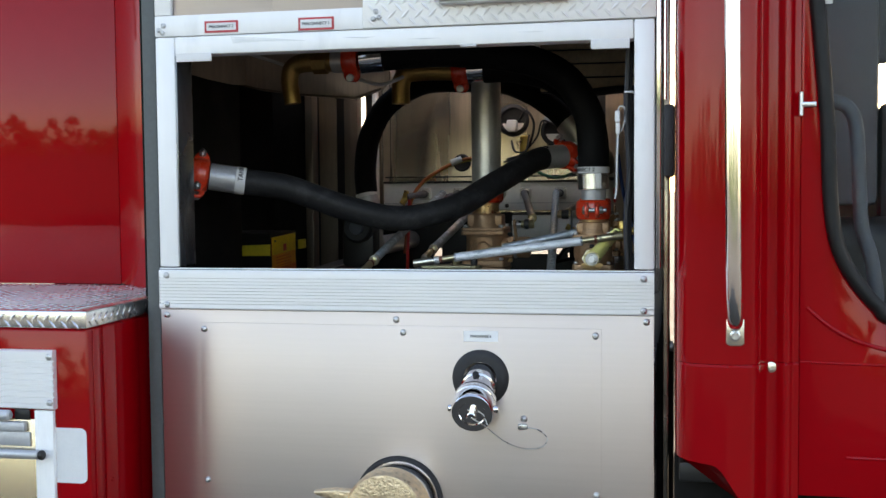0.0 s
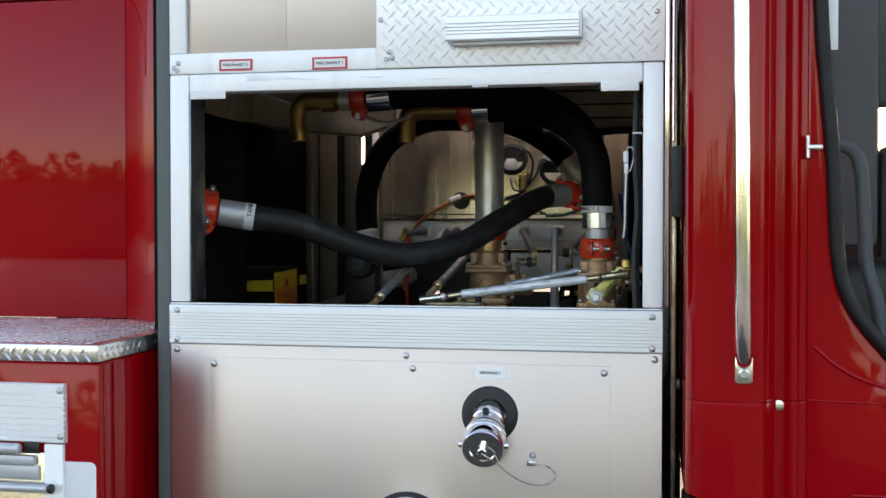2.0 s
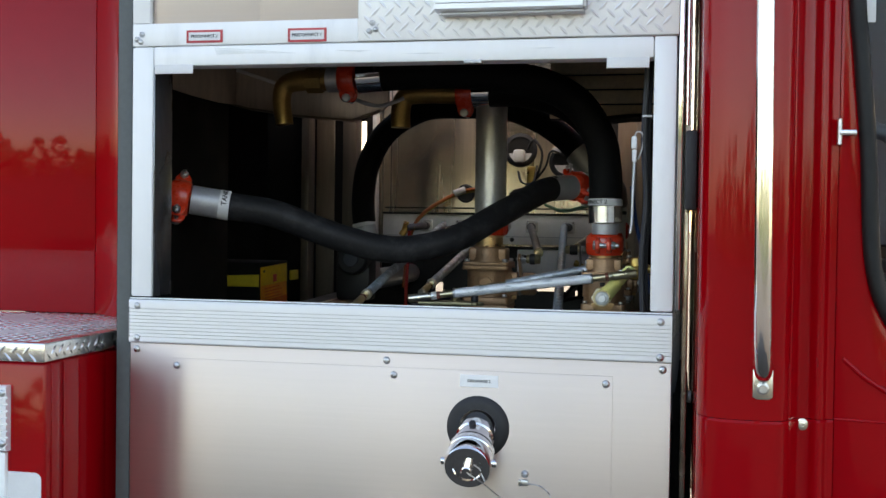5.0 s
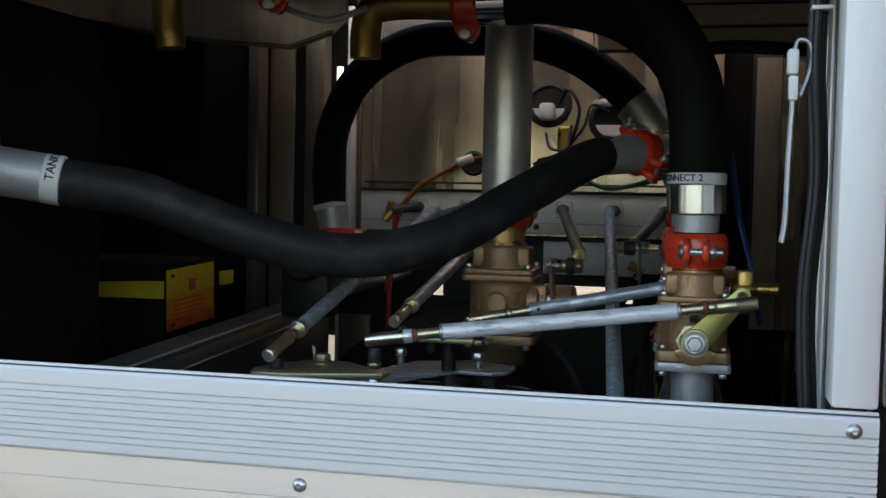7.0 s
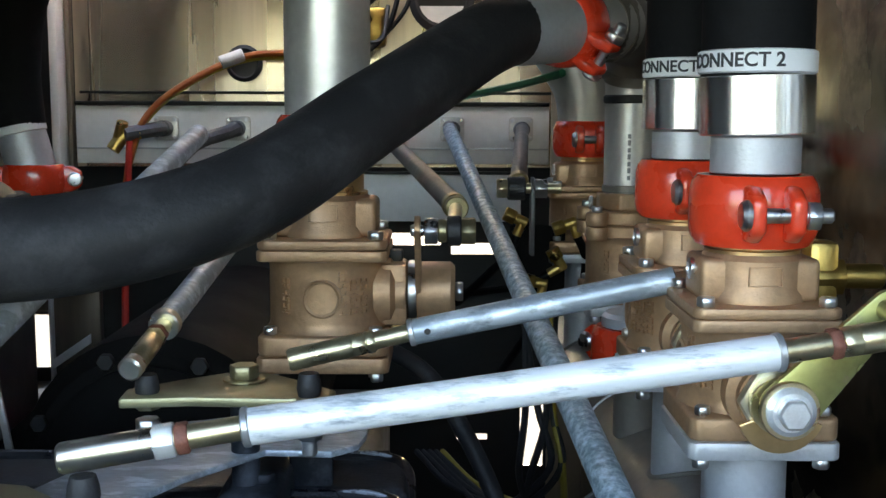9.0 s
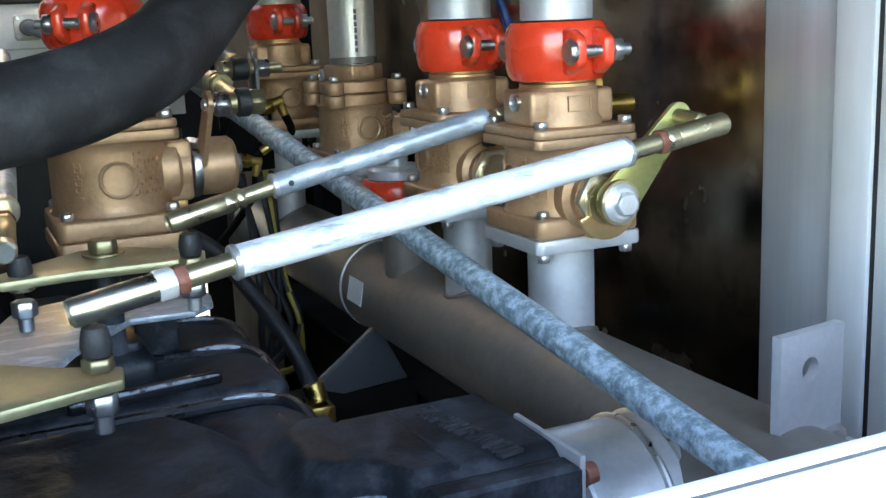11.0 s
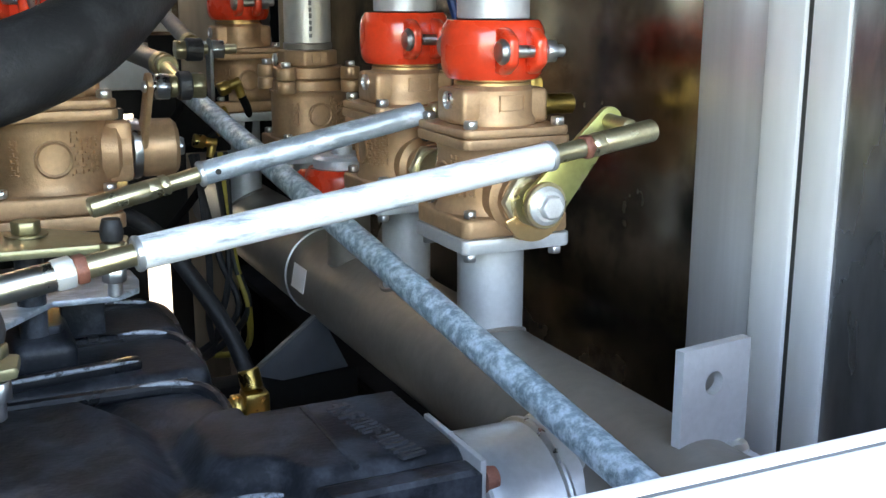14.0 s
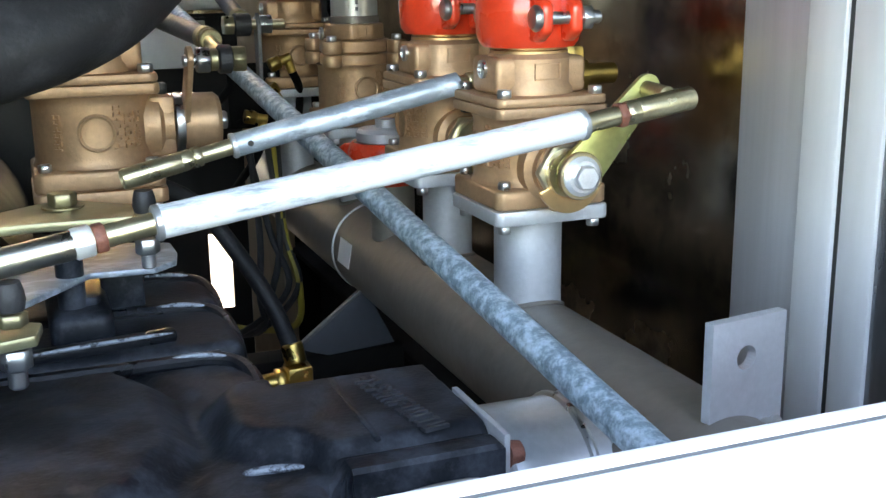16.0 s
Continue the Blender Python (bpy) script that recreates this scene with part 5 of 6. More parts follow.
# ---- control rods ----
def ball_end(parent, tip, inner, r=0.0115, plating=None, pale_nut=False):
    """Plated rod end: hollow socket, hex, threaded shank towards the tube."""
    d = (V(inner) - V(tip))
    L = d.length
    d.normalize()
    a = V(tip)
    e = part("rod_end", lathe([(0, 0.004), (r * 0.7, 0.002), (r * 0.85, 0), (r, 0.002), (r, L * 0.50), (r * 0.95, L * 0.51), (0, L * 0.51)], a, a + d, 24), plating or SOCKG, parent, "pale zinc plated rod end" if pale_nut else "yellowish plated rod end")
    part("jam_nut", hexa(a + d * L * 0.50, a + d * L * 0.615, r * (1.18 if pale_nut else 1.06)), JAM if pale_nut else SOCKG, e)
    part("lock_nut", hexa(a + d * L * 0.62, a + d * L * 0.69, r * 1.10), RUSTNUT if pale_nut or r > 0.009 else SOCKG, e, "rusty lock nut" if pale_nut or r > 0.009 else "")
    part("shank", cyl(a + d * L * 0.60, a + d * L, r * 0.80, 0.0005), SOCKG, e)
    return e


def link_stud(parent, top, drop):
    """Rubber boot, hex and stud hanging under a rod end."""
    x, y, z = top
    s = part("boot", lathe([(0, 0), (0.0075, 0), (0.0092, 0.006), (0.0098, 0.012), (0.0085, 0.018), (0, 0.019)], (x, y, z), (x, y, z - 1), 20), RUBBER, parent)
    part("stud_hex", hexa((x, y, z - 0.0195), (x, y, z - 0.028), 0.0105), YZINC, s)
    part("stud_nut", bm_join(hexa((x, y, z - drop), (x, y, z - drop - 0.013), 0.0105), cyl((x, y, z - drop - 0.013), (x, y, z - drop - 0.026), 0.006)), BOLT, s)


TL, R1L, R1R, TR = V(-0.0558, 0.4102, 1.3492), V(0.0521, 0.4237, 1.3648), V(0.3714, 0.4466, 1.4058), V(0.4739, 0.4539, 1.4204)
rod1 = thing("control_rod", "scuffed galvanised control rod with plated ball ends", "control rod", tuple(TL), "valve control rods")
part("tube", tube([R1L, R1L.lerp(R1R, 0.5), R1R], 0.0112, 24, 12), ZINC, rod1)
part("collar", cyl(R1L - (R1R - R1L).normalized() * 0.003, R1L + (R1R - R1L).normalized() * 0.002, 0.0121, 0.001), TUBEM, rod1)
part("collar", cyl(R1R - (R1R - R1L).normalized() * 0.002, R1R + (R1R - R1L).normalized() * 0.003, 0.0121, 0.001), TUBEM, rod1)
ball_end(rod1, TL, R1L, 0.0094, SILVERZ, True)
ball_end(rod1, TR, R1R, 0.0094)
link_stud(rod1, (TL.x + 0.014, TL.y, TL.z - 0.010), 0.043)
R2T, R2L, R2R = V(0.0480, 0.6260, 1.3590), V(0.1440, 0.6420, 1.3785), V(0.3480, 0.6380, 1.4215)
rod2 = thing("control_rod", "darker galvanised control rod behind the front rod", "control rod", tuple(R2T), "valve control rods")
part("tube", tube([R2L, R2L.lerp(R2R, 0.5), R2R], 0.0103, 24, 12), ZINCM, rod2)
part("pin_hole", cyl(R2L + V(0.012, -0.0092, 0.0025), R2L + V(0.012, -0.0112, 0.0025), 0.0026, 0.0002, 12), BLACK, rod2)
ball_end(rod2, R2T, R2L, 0.0088)
part("collar", cyl(R2L - (R2R - R2L).normalized() * 0.003, R2L + (R2R - R2L).normalized() * 0.002, 0.0111, 0.001), TUBEM, rod2)
part("shank", bm_join(cyl(R2R - V(0.004, 0, 0.001), R2R + V(0.040, 0.006, 0.006), 0.0058), hexa(R2R + V(0.010, 0.0015, 0.0015), R2R + V(0.020, 0.003, 0.003), 0.0085)), SOCKG, rod2)
part("bore", cyl(R2R + (R2R - R2L).normalized() * 0.0002, R2R + (R2R - R2L).normalized() * 0.0010, 0.0088, 0.0002), BLACK, rod2)
link_stud(rod2, (R2T.x + 0.016, R2T.y, R2T.z - 0.010), 0.040)
rod3 = thing("control_rod", "long mottled galvanised rod crossing the bay", "control rod", (0.325, 0.1781, 1.224), "valve control rods")
part("tube", tube([(0.326, 0.060, 1.203), (0.286, 0.50, 1.290), (0.241, 1.0, 1.388), (0.180, 1.68, 1.522)], 0.0124, 20, 10), ZINCD, rod3)
part("eye", tube([(0.180, 1.68, 1.522), (0.178, 1.72, 1.528), (0.185, 1.765, 1.522)], 0.010, 10, 5), ZINCK, rod3)
rod4 = thing("control_rod", "short galvanised rod running back to the pump lever", "control rod", (-0.1809, 0.3863, 1.3287), "valve control rods")
E4, F4 = V(-0.1840, 0.3790, 1.3285), V(-0.1740, 0.4600, 1.3540)
part("tube", tube([F4, F4 + V(0.025, 0.20, 0.062), F4 + V(0.070, 0.56, 0.172)], 0.0112, 18, 8), ZINCM, rod4)
ball_end(rod4, E4, F4 + V(0.001, 0.008, 0.0025), 0.0092)
part("collar", cyl(F4 - V(0.0004, 0.004, 0.0013), F4 + V(0.0006, 0.006, 0.0019), 0.0132, 0.001), SILVERZ, rod4, "pale plated end collar")
part("tip_cap", cyl(E4 - V(0.0012, 0.0096, 0.003), E4 + V(0.0003, 0.003, 0.001), 0.0098, 0.002), SILVERZ, rod4)
link_stud(rod4, (-0.1809, 0.3946, 1.32), 0.04)
rod5 = thing("control_rod", "galvanised rod dropping to the bell crank", "control rod", (-0.0687, 0.6413, 1.3535), "valve control rods")
E5, F5 = V(-0.0770, 0.6430, 1.3510), V(-0.0710, 0.7200, 1.3690)
part("tube", tube([F5, F5 + V(0.017, 0.20, 0.0466), F5 + V(0.042, 0.50, 0.1165)], 0.0116, 18, 8), ZINCM, rod5)
ball_end(rod5, E5, F5 + V(0.001, 0.008, 0.002), 0.0092)
part("collar", cyl(F5 - V(0.0003, 0.004, 0.001), F5 + V(0.0005, 0.006, 0.0014), 0.0136, 0.001), SILVERZ, rod5, "pale plated end collar")
part("tip_cap", cyl(E5 - V(0.0008, 0.0098, 0.0023), E5 + V(0.0003, 0.003, 0.0007), 0.0098, 0.002), SILVERZ, rod5)
link_stud(rod5, (-0.0676, 0.6465, 1.3427), 0.036)

rod6 = thing("control_rod", "dull grey link rod from the bearing to the large valve's lever", "control rod", (0.182, 0.975, 1.4505), "valve control rods")
part("tube", tube([(0.053, 1.762, 1.522), (0.1175, 1.37, 1.4863), (0.180, 0.985, 1.4512)], 0.0120, 18, 8), ZINCK, rod6)
part("collar", bm_join(cyl((0.1795, 0.988, 1.4515), (0.1815, 0.972, 1.4500), 0.0138), cyl((0.1818, 0.970, 1.4498), (0.1830, 0.960, 1.4490), 0.0130)), YZINC, rod6, "yellow plated end collar")
part("shank", cyl((0.1815, 0.972, 1.4500), (0.1790, 0.868, 1.4365), 0.0072), SOCKG, rod6)
rod7 = thing("control_rod", "short dark link rod from the bearing to a deep valve", "control rod", (0.266, 1.18, 1.456), "valve control rods")
part("tube", tube([(0.310, 1.762, 1.522), (0.288, 1.49, 1.492), (0.268, 1.235, 1.463)], 0.0118, 18, 8), ZINCK, rod7)
part("collar", cyl((0.268, 1.240, 1.4635), (0.2665, 1.214, 1.4605), 0.0132), YZINC, rod7)
part("eye", cyl((0.250, 1.181, 1.456), (0.272, 1.181, 1.456), 0.0150), RUBBER, rod7)
part("shank", cyl((0.2665, 1.214, 1.4605), (0.264, 1.185, 1.457), 0.0075), SOCKG, rod7)
part("nut", hexa((0.236, 1.181, 1.456), (0.2495, 1.181, 1.456), 0.0135), SOCKG, rod7)
part("nut", hexa((0.284, 1.181, 1.456), (0.300, 1.181, 1.456), 0.0135), BOLT, rod7)
part("stud", cyl((0.2725, 1.181, 1.456), (0.318, 1.181, 1.456), 0.0065), SOCKG, rod7)
part("lever", prism([(-0.010, -0.085), (0.010, -0.085), (0.014, 0.0), (0.0, 0.015), (-0.014, 0.0)], Matrix.Translation((0.279, 1.181, 1.456)) @ Matrix.Rotation(radians(90), 4, "Z") @ FRONT, 0.005, 0.001), ZINCK, rod7)

# levers
lev_a = thing("valve_lever", "yellow zinc lever arm held by a large plated bolt", "lever", (0.3952, 0.4956, 1.3578))


def strap(p, q, r0, r1, y, d):
    """A flat arm with round ends between two points of an upright plane."""
    ang = math.degrees(math.atan2(q[1] - p[1], q[0] - p[0]))
    poly = circle(r0, 14, p[0], p[1], ang + 90, ang + 270) + circle(r1, 14, q[0], q[1], ang - 90, ang + 90)
    return prism(poly, upright(0, y, 0), d, 0.001)


part("arm", strap((0.394, 1.358), (0.456, 1.4255), 0.019, 0.0115, 0.4955, 0.006), LEVERZ, lev_a)
part("washer", lathe([(0, 0), (0.0198, 0), (0.0198, 0.002), (0.019, 0.0035), (0, 0.0035)], (0.3941, 0.4898, 1.3578), (0.394, -1, 1.3578), 28), SOCKG, lev_a)
part("bolt_head", bm_join(lathe([(0, 0), (0.0165, 0), (0.0165, 0.0015), (0.013, 0.004), (0.0, 0.004)], (0.3941, 0.4860, 1.3578), (0.394, -1, 1.3578), 28), hexa((0.3941, 0.4836, 1.3578), (0.3941, 0.4742, 1.3578), 0.0110, 0.0015)), BRIGHTZ, lev_a)
part("stop_plate", prism(circle(0.030, 16, 0, 0, 200, 340) + circle(0.018, 10, 0, 0, 340, 200 + 360)[::1], upright(0.3941, 0.5091, 1.3535), 0.004, 0.001), BRONZEL, lev_a)
part("joint_stud", cyl((0.4545, 0.4924, 1.4247), (0.4545, 0.457, 1.4225), 0.007), YZINC, lev_a)
lev_b = thing("bell_crank", "yellow zinc bell crank with a hex pivot below the large valve", "lever", (0.0025, 0.6871, 1.3211))
part("plate", prism([(-0.0849, 0.625), (-0.031, 0.632), (0.0446, 0.628), (0.0769, 0.630), (0.0823, 0.655), (0.05, 0.6881), (0.0176, 0.7172), (-0.0148, 0.7172), (-0.0525, 0.6881), (-0.0871, 0.6569)], Matrix.Translation((0, 0, 1.320)), 0.008, 0.002), OLIVEZ, lev_b)
part("pivot_bolt", bm_join(hexa((0.0025, 0.6871, 1.3303), (0.0025, 0.6871, 1.3415), 0.0125), lathe([(0, 0), (0.018, 0), (0.018, 0.0015), (0, 0.0015)], (0.0025, 0.6871, 1.3287), (0.0025, 0.6871, 2.0438), 20)), YZINC, lev_b)
part("pivot_post", cyl((0.0025, 0.6871, 1.2348), (0.0025, 0.6871, 1.32), 0.012), PUMP, lev_b)
lev_c = thing("bell_crank", "large yellow zinc bell crank plate beside the sill", "lever", (-0.1388, 0.4695, 1.2995))
part("plate", prism([(-0.209, 0.3655), (-0.1712, 0.3602), (-0.0633, 0.394), (-0.028, 0.405), (-0.024, 0.432), (-0.0633, 0.4539), (-0.1065, 0.4924), (-0.155, 0.5028), (-0.1928, 0.4591), (-0.2165, 0.3967)], Matrix.Translation((0, 0, 1.297)), 0.008, 0.002), OLIVEZ, lev_c)
part("pivot_bolt", bm_join(hexa((-0.1388, 0.4695, 1.3066), (-0.1388, 0.4695, 1.3185), 0.0125), lathe([(0, 0), (0.018, 0), (0.018, 0.0015), (0, 0.0015)], (-0.1388, 0.4695, 1.3049), (-0.1388, 0.4695, 2.0438), 20)), YZINC, lev_c)
part("pivot_post", cyl((-0.1388, 0.4695, 1.224), (-0.1388, 0.4695, 1.2963), 0.012), PUMP, lev_c)
lev_e = thing("valve_lever", "brass-coloured lever on the large valve's side stem", "lever", (0.147, 0.9275, 1.3643))
part("arm", prism(circle(0.020, 10, 0, 0, 180, 360) + circle(0.014, 10, -0.063, 0.074, 0, 180), Matrix.Translation((0.1400, 0.9250, 1.362)) @ Matrix.Rotation(radians(90), 4, "Z") @ FRONT, 0.006, 0.001), BRONZE, lev_e)
for nm, xa, xb, r, mt in (("tip", 0.136, 0.150, 0.006, BOLT), ("nut", 0.150, 0.163, 0.0145, WHITE), ("spacer", 0.163, 0.172, 0.0115, YZINC), ("boot", 0.172, 0.186, 0.0150, RUBBER), ("end_nut", 0.186, 0.200, 0.0145, YZINC)):
    part("joint_" + nm, (hexa if "nut" in nm else cyl)((xa, 0.862, 1.4355), (xb, 0.862, 1.4355), r), BOLT if nm == "nut" else mt, lev_e)


# ---- hoses and pipes ----
def ferrule(parent, p, q, r, mt=None, name="ferrule", crimp=False):
    h = (V(q) - V(p)).length
    e = min(0.0012, h * 0.2)
    bm = lathe([(0, 0), (r - 0.0022, 0), (r, e), (r, h - e), (r - 0.0022, h), (0, h)], p, q, 56 if crimp else 40)
    if crimp:
        axis = (V(q) - V(p)).normalized()
        for k, v in enumerate(bm.verts):
            w = v.co - V(p)
            out = w - axis * w.dot(axis)
            if out.length > r * 0.98 and k % 4 < 2:
                v.co -= out * 0.016
    return part(name, bm, mt or CHROME, parent)


tank = thing("tank_fill_hose", "sagging black rubber tank fill hose between two red couplings", "hose", (-0.5703, 0.3446, 1.5908))
part("rubber", tube([(-0.484, 0.3209, 1.5638), (-0.425, 0.340, 1.556), (-0.363, 0.362, 1.543), (-0.229, 0.418, 1.491), (-0.105, 0.470, 1.464), (0.022, 0.535, 1.489), (0.112, 0.650, 1.549), (0.200, 0.785, 1.612), (0.238, 0.845, 1.630)], 0.0330, 28, 12), HOSE, tank)
ferrule(tank, (-0.557, 0.2909, 1.5768), (-0.475, 0.3229, 1.5638), 0.0345, CAST)
ferrule(tank, (-0.6395, 0.258, 1.590), (-0.572, 0.285, 1.579), 0.0335, GREYPIPE, "stub")
fr = ferrule(tank, (-0.498, 0.3139, 1.5674), (-0.474, 0.3233, 1.5637), 0.0353, WHITE, "band")
ferrule(tank, (0.228, 0.832, 1.6265), (0.296, 0.900, 1.635), 0.0335, CAST)
cl = clamp_ring(tank, 0, 0, 0, 0.041, 0.046, 0)
cl_m = along((-0.602, 0.2732, 1.584), (-0.554, 0.2921, 1.576)) @ Matrix.Rotation(radians(52), 4, "Z")
for o in (cl, *cl.children):
    o.data.transform(cl_m)
cl2 = clamp_ring(tank, 0, 0, 0, 0.039, 0.044, 0)
cl_m = along((0.277, 0.885, 1.635), (0.307, 0.922, 1.638)) @ Matrix.Rotation(radians(38), 4, "Z")
for o in (cl2, *cl2.children):
    o.data.transform(cl_m)
lettering("text", "TANK FILL", 0.0165, along((-0.486, 0.3186, 1.5655), (-0.501, 0.3127, 1.5680)) @ Matrix.Rotation(radians(150), 4, "Z"), INK, tank, bend=0.0355)
part("stub", cyl((0.300, 0.905, 1.637), (0.352, 0.962, 1.642), 0.0335), GREYPIPE, tank, "dull steel pipe stub")
part("elbow", tube([(0.325, 0.935, 1.640), (0.350, 0.970, 1.643), (0.372, 1.02, 1.643), (0.385, 1.06, 1.632), (0.388, 1.082, 1.608), (0.388, 1.089, 1.588)], lambda u: 0.036 - 0.004 * u, 28, 8), MANI, tank, "dull brown steel elbow pipe")
for p, q, r in (((0.334, 0.947, 1.6405), (0.343, 0.961, 1.642), 0.0380), ((0.388, 1.089, 1.590), (0.388, 1.089, 1.606), 0.0345)):
    part("elbow_ring", cyl(p, q, r, 0.002, 32), MANI, tank)

pre2 = thing("preconnect_hose", "thick black hose arching over from the front valve", "hose", (0.3919, 0.5819, 1.5045), "preconnect hoses")
part("rubber", tube([(0.391, 0.582, 1.57), (0.389, 0.581, 1.66), (0.378, 0.580, 1.735), (0.325, 0.575, 1.822), (0.233, 0.57, 1.874), (0.10, 0.56, 1.896), (-0.03, 0.55, 1.903), (-0.15, 0.54, 1.897), (-0.18, 0.535, 1.894)], 0.0392, 28, 10), HOSED, pre2)
ferrule(pre2, (0.3919, 0.5819, 1.5075), (0.3919, 0.5819, 1.5347), 0.0318, CAST, "adapter")
ferrule(pre2, (0.3919, 0.5819, 1.5352), (0.3909, 0.5819, 1.5775), 0.0408, SATIN, crimp=True)
ferrule(pre2, (0.3909, 0.5819, 1.5778), (0.3909, 0.5819, 1.5945), 0.0414, WHITE, "band")
lettering("text", "PRECONNECT 2", 0.0135, Matrix.Translation((0.3909, 0.5819, 1.5862)) @ Matrix.Rotation(radians(-57), 4, "Z"), INK, pre2, bend=0.0417)
ferrule(pre2, (-0.162, 0.535, 1.893), (-0.224, 0.53, 1.888), 0.038)
part("elbow", tube([(-0.28, 0.53, 1.886), (-0.36, 0.53, 1.886), (-0.41, 0.53, 1.876), (-0.424, 0.53, 1.84), (-0.416, 0.53, 1.775)], lambda u: 0.0275 - 0.005 * u, 22, 8), DKBRASS, pre2, "darker brass elbow")
cl3 = clamp_ring(pre2, 0, 0, 0, 0.038, 0.042, 0)
cl_m = along((-0.228, 0.53, 1.888), (-0.27, 0.53, 1.887)) @ Matrix.Rotation(radians(90), 4, "Z")
for o in (cl3, *cl3.children):
    o.data.transform(cl_m)
ferrule(pre2, (-0.268, 0.53, 1.887), (-0.302, 0.53, 1.886), 0.031, GREYPIPE, "adapter")
part("drain_tube", tube([(-0.262, 0.60, 1.850), (-0.228, 0.60, 1.836), (-0.190, 0.61, 1.828), (-0.155, 0.62, 1.838), (-0.130, 0.63, 1.850)], 0.005, 8, 6), CAST, pre2)
part("collar", lathe([(0.0, 0), (0.033, 0), (0.033, 0.04), (0.0, 0.04)], (-0.315, 0.53, 1.886), (-0.38, 0.53, 1.886), 8), DKBRASS, pre2)

pre1 = thing("preconnect_hose", "black hose arching behind to a coupling at the back", "hose", (0.3833, 0.7589, 1.5045), "preconnect hoses")
part("rubber", tube([(0.3833, 0.759, 1.57), (0.381, 0.760, 1.68), (0.352, 0.757, 1.775), (0.27, 0.754, 1.845), (0.16, 0.75, 1.875), (0.075, 0.75, 1.877)], 0.0392, 28, 10), HOSED, pre1)
ferrule(pre1, (0.3833, 0.7589, 1.5107), (0.3833, 0.7589, 1.5358), 0.0318, CAST, "adapter")
ferrule(pre1, (0.3833, 0.7589, 1.5363), (0.3833, 0.7589, 1.5805), 0.0408, SATIN, crimp=True)
ferrule(pre1, (0.3833, 0.7589, 1.5808), (0.3833, 0.7589, 1.5975), 0.0414, WHITE, "band")
lettering("text", "PRECONNECT 1", 0.0135, Matrix.Translation((0.3833, 0.7589, 1.5892)) @ Matrix.Rotation(radians(-57), 4, "Z"), INK, pre1, bend=0.0417)
ferrule(pre1, (0.085, 0.75, 1.877), (0.028, 0.75, 1.875), 0.038)
cl4 = clamp_ring(pre1, 0, 0, 0, 0.040, 0.044, 0)
cl_m = along((0.030, 0.75, 1.874), (-0.02, 0.75, 1.873)) @ Matrix.Rotation(radians(90), 4, "Z")
for o in (cl4, *cl4.children):
    o.data.transform(cl_m)
part("elbow", tube([(-0.015, 0.75, 1.873), (-0.10, 0.75, 1.875), (-0.152, 0.75, 1.868), (-0.167, 0.75, 1.84), (-0.168, 0.75, 1.785)], 0.026, 22, 8), DKBRASS, pre1, "darker brass elbow")

pre3 = thing("crosslay_hose", "black hose arching from a deep coupling to the back valve", "hose", (-0.458, 1.475, 1.42), "preconnect hoses")
part("rubber", tube([(-0.478, 1.475, 1.525), (-0.482, 1.475, 1.62), (-0.462, 1.47, 1.73), (-0.395, 1.46, 1.838), (-0.27, 1.45, 1.907), (-0.12, 1.44, 1.915), (0.02, 1.42, 1.903), (0.12, 1.40, 1.866), (0.185, 1.39, 1.824), (0.228, 1.382, 1.787), (0.256, 1.378, 1.756)], 0.039, 28, 10), HOSED, pre3)
ferrule(pre3, (-0.4785, 1.475, 1.528), (-0.461, 1.475, 1.462), 0.0365, CAST)
ferrule(pre3, (-0.4795, 1.475, 1.5300), (-0.4765, 1.475, 1.5165), 0.0398, WHITE, "band")
part("outlet_pipe", tube([(0.250, 1.379, 1.763), (0.270, 1.376, 1.740), (0.298, 1.372, 1.703), (0.345, 1.364, 1.632), (0.366, 1.36, 1.585), (0.370, 1.36, 1.538)], lambda u: 0.046 if u < 0.55 else 0.046 - 0.018 * (u - 0.55), 24, 8), GREYPIPE, pre3, "dull steel outlet pipe")
clamp_ring(pre3, -0.458, 1.475, 1.425, 0.046, 0.046, 15)
part("drop_pipe", tube([(-0.458, 1.475, 1.426), (-0.458, 1.475, 1.38), (-0.458, 1.52, 1.34), (-0.458, 1.60, 1.335), (-0.458, 2.07, 1.335)], 0.036, 20, 6), GREYPIPE, pre3)

pipe_a = thing("riser_pipe", "tall dull steel riser pipe over the large valve", "pipe", (0.0446, 0.9275, 1.5045))
part("tube", cyl((0.049, 0.930, 1.5207), (0.049, 0.930, 2.095), 0.044, 0.002, 40), GREYPIPE, pipe_a)
pipe_b = thing("riser_pipe", "slim steel riser pipe deep in the bay", "pipe", (0.388, 1.089, 1.4613))
part("tube", cyl((0.388, 1.089, 1.456), (0.388, 1.089, 1.5895), 0.0300, 0.001, 32), GREYPIPE, pipe_b)
part("joint_ring", lathe([(0.0302, 0), (0.0315, 0.001), (0.0315, 0.008), (0.0302, 0.009)], (0.388, 1.089, 1.4585), (0.388, 1.089, 3), 32), MANI, pipe_b, "dull ring at the pipe foot")
for k in range(7):
    part("print_bar", box(0.3805, 0.3842, 1.0586, 1.0594, 1.474 + 0.008 * k, 1.479 + 0.008 * k + 0.001 * (k % 2), 0), ZINCK, pipe_b)
part("seam", lathe([(0.0301, 0), (0.0320, 0.002), (0.0320, 0.008), (0.0301, 0.010)], (0.388, 1.089, 1.562), (0.388, 1.089, 3), 24), BLACK, pipe_b, "black seal band")
blk = thing("drain_hose", "thin black drain hose ending in a brass elbow on the pump", "hose", (0.2269, 0.7505, 1.0946))
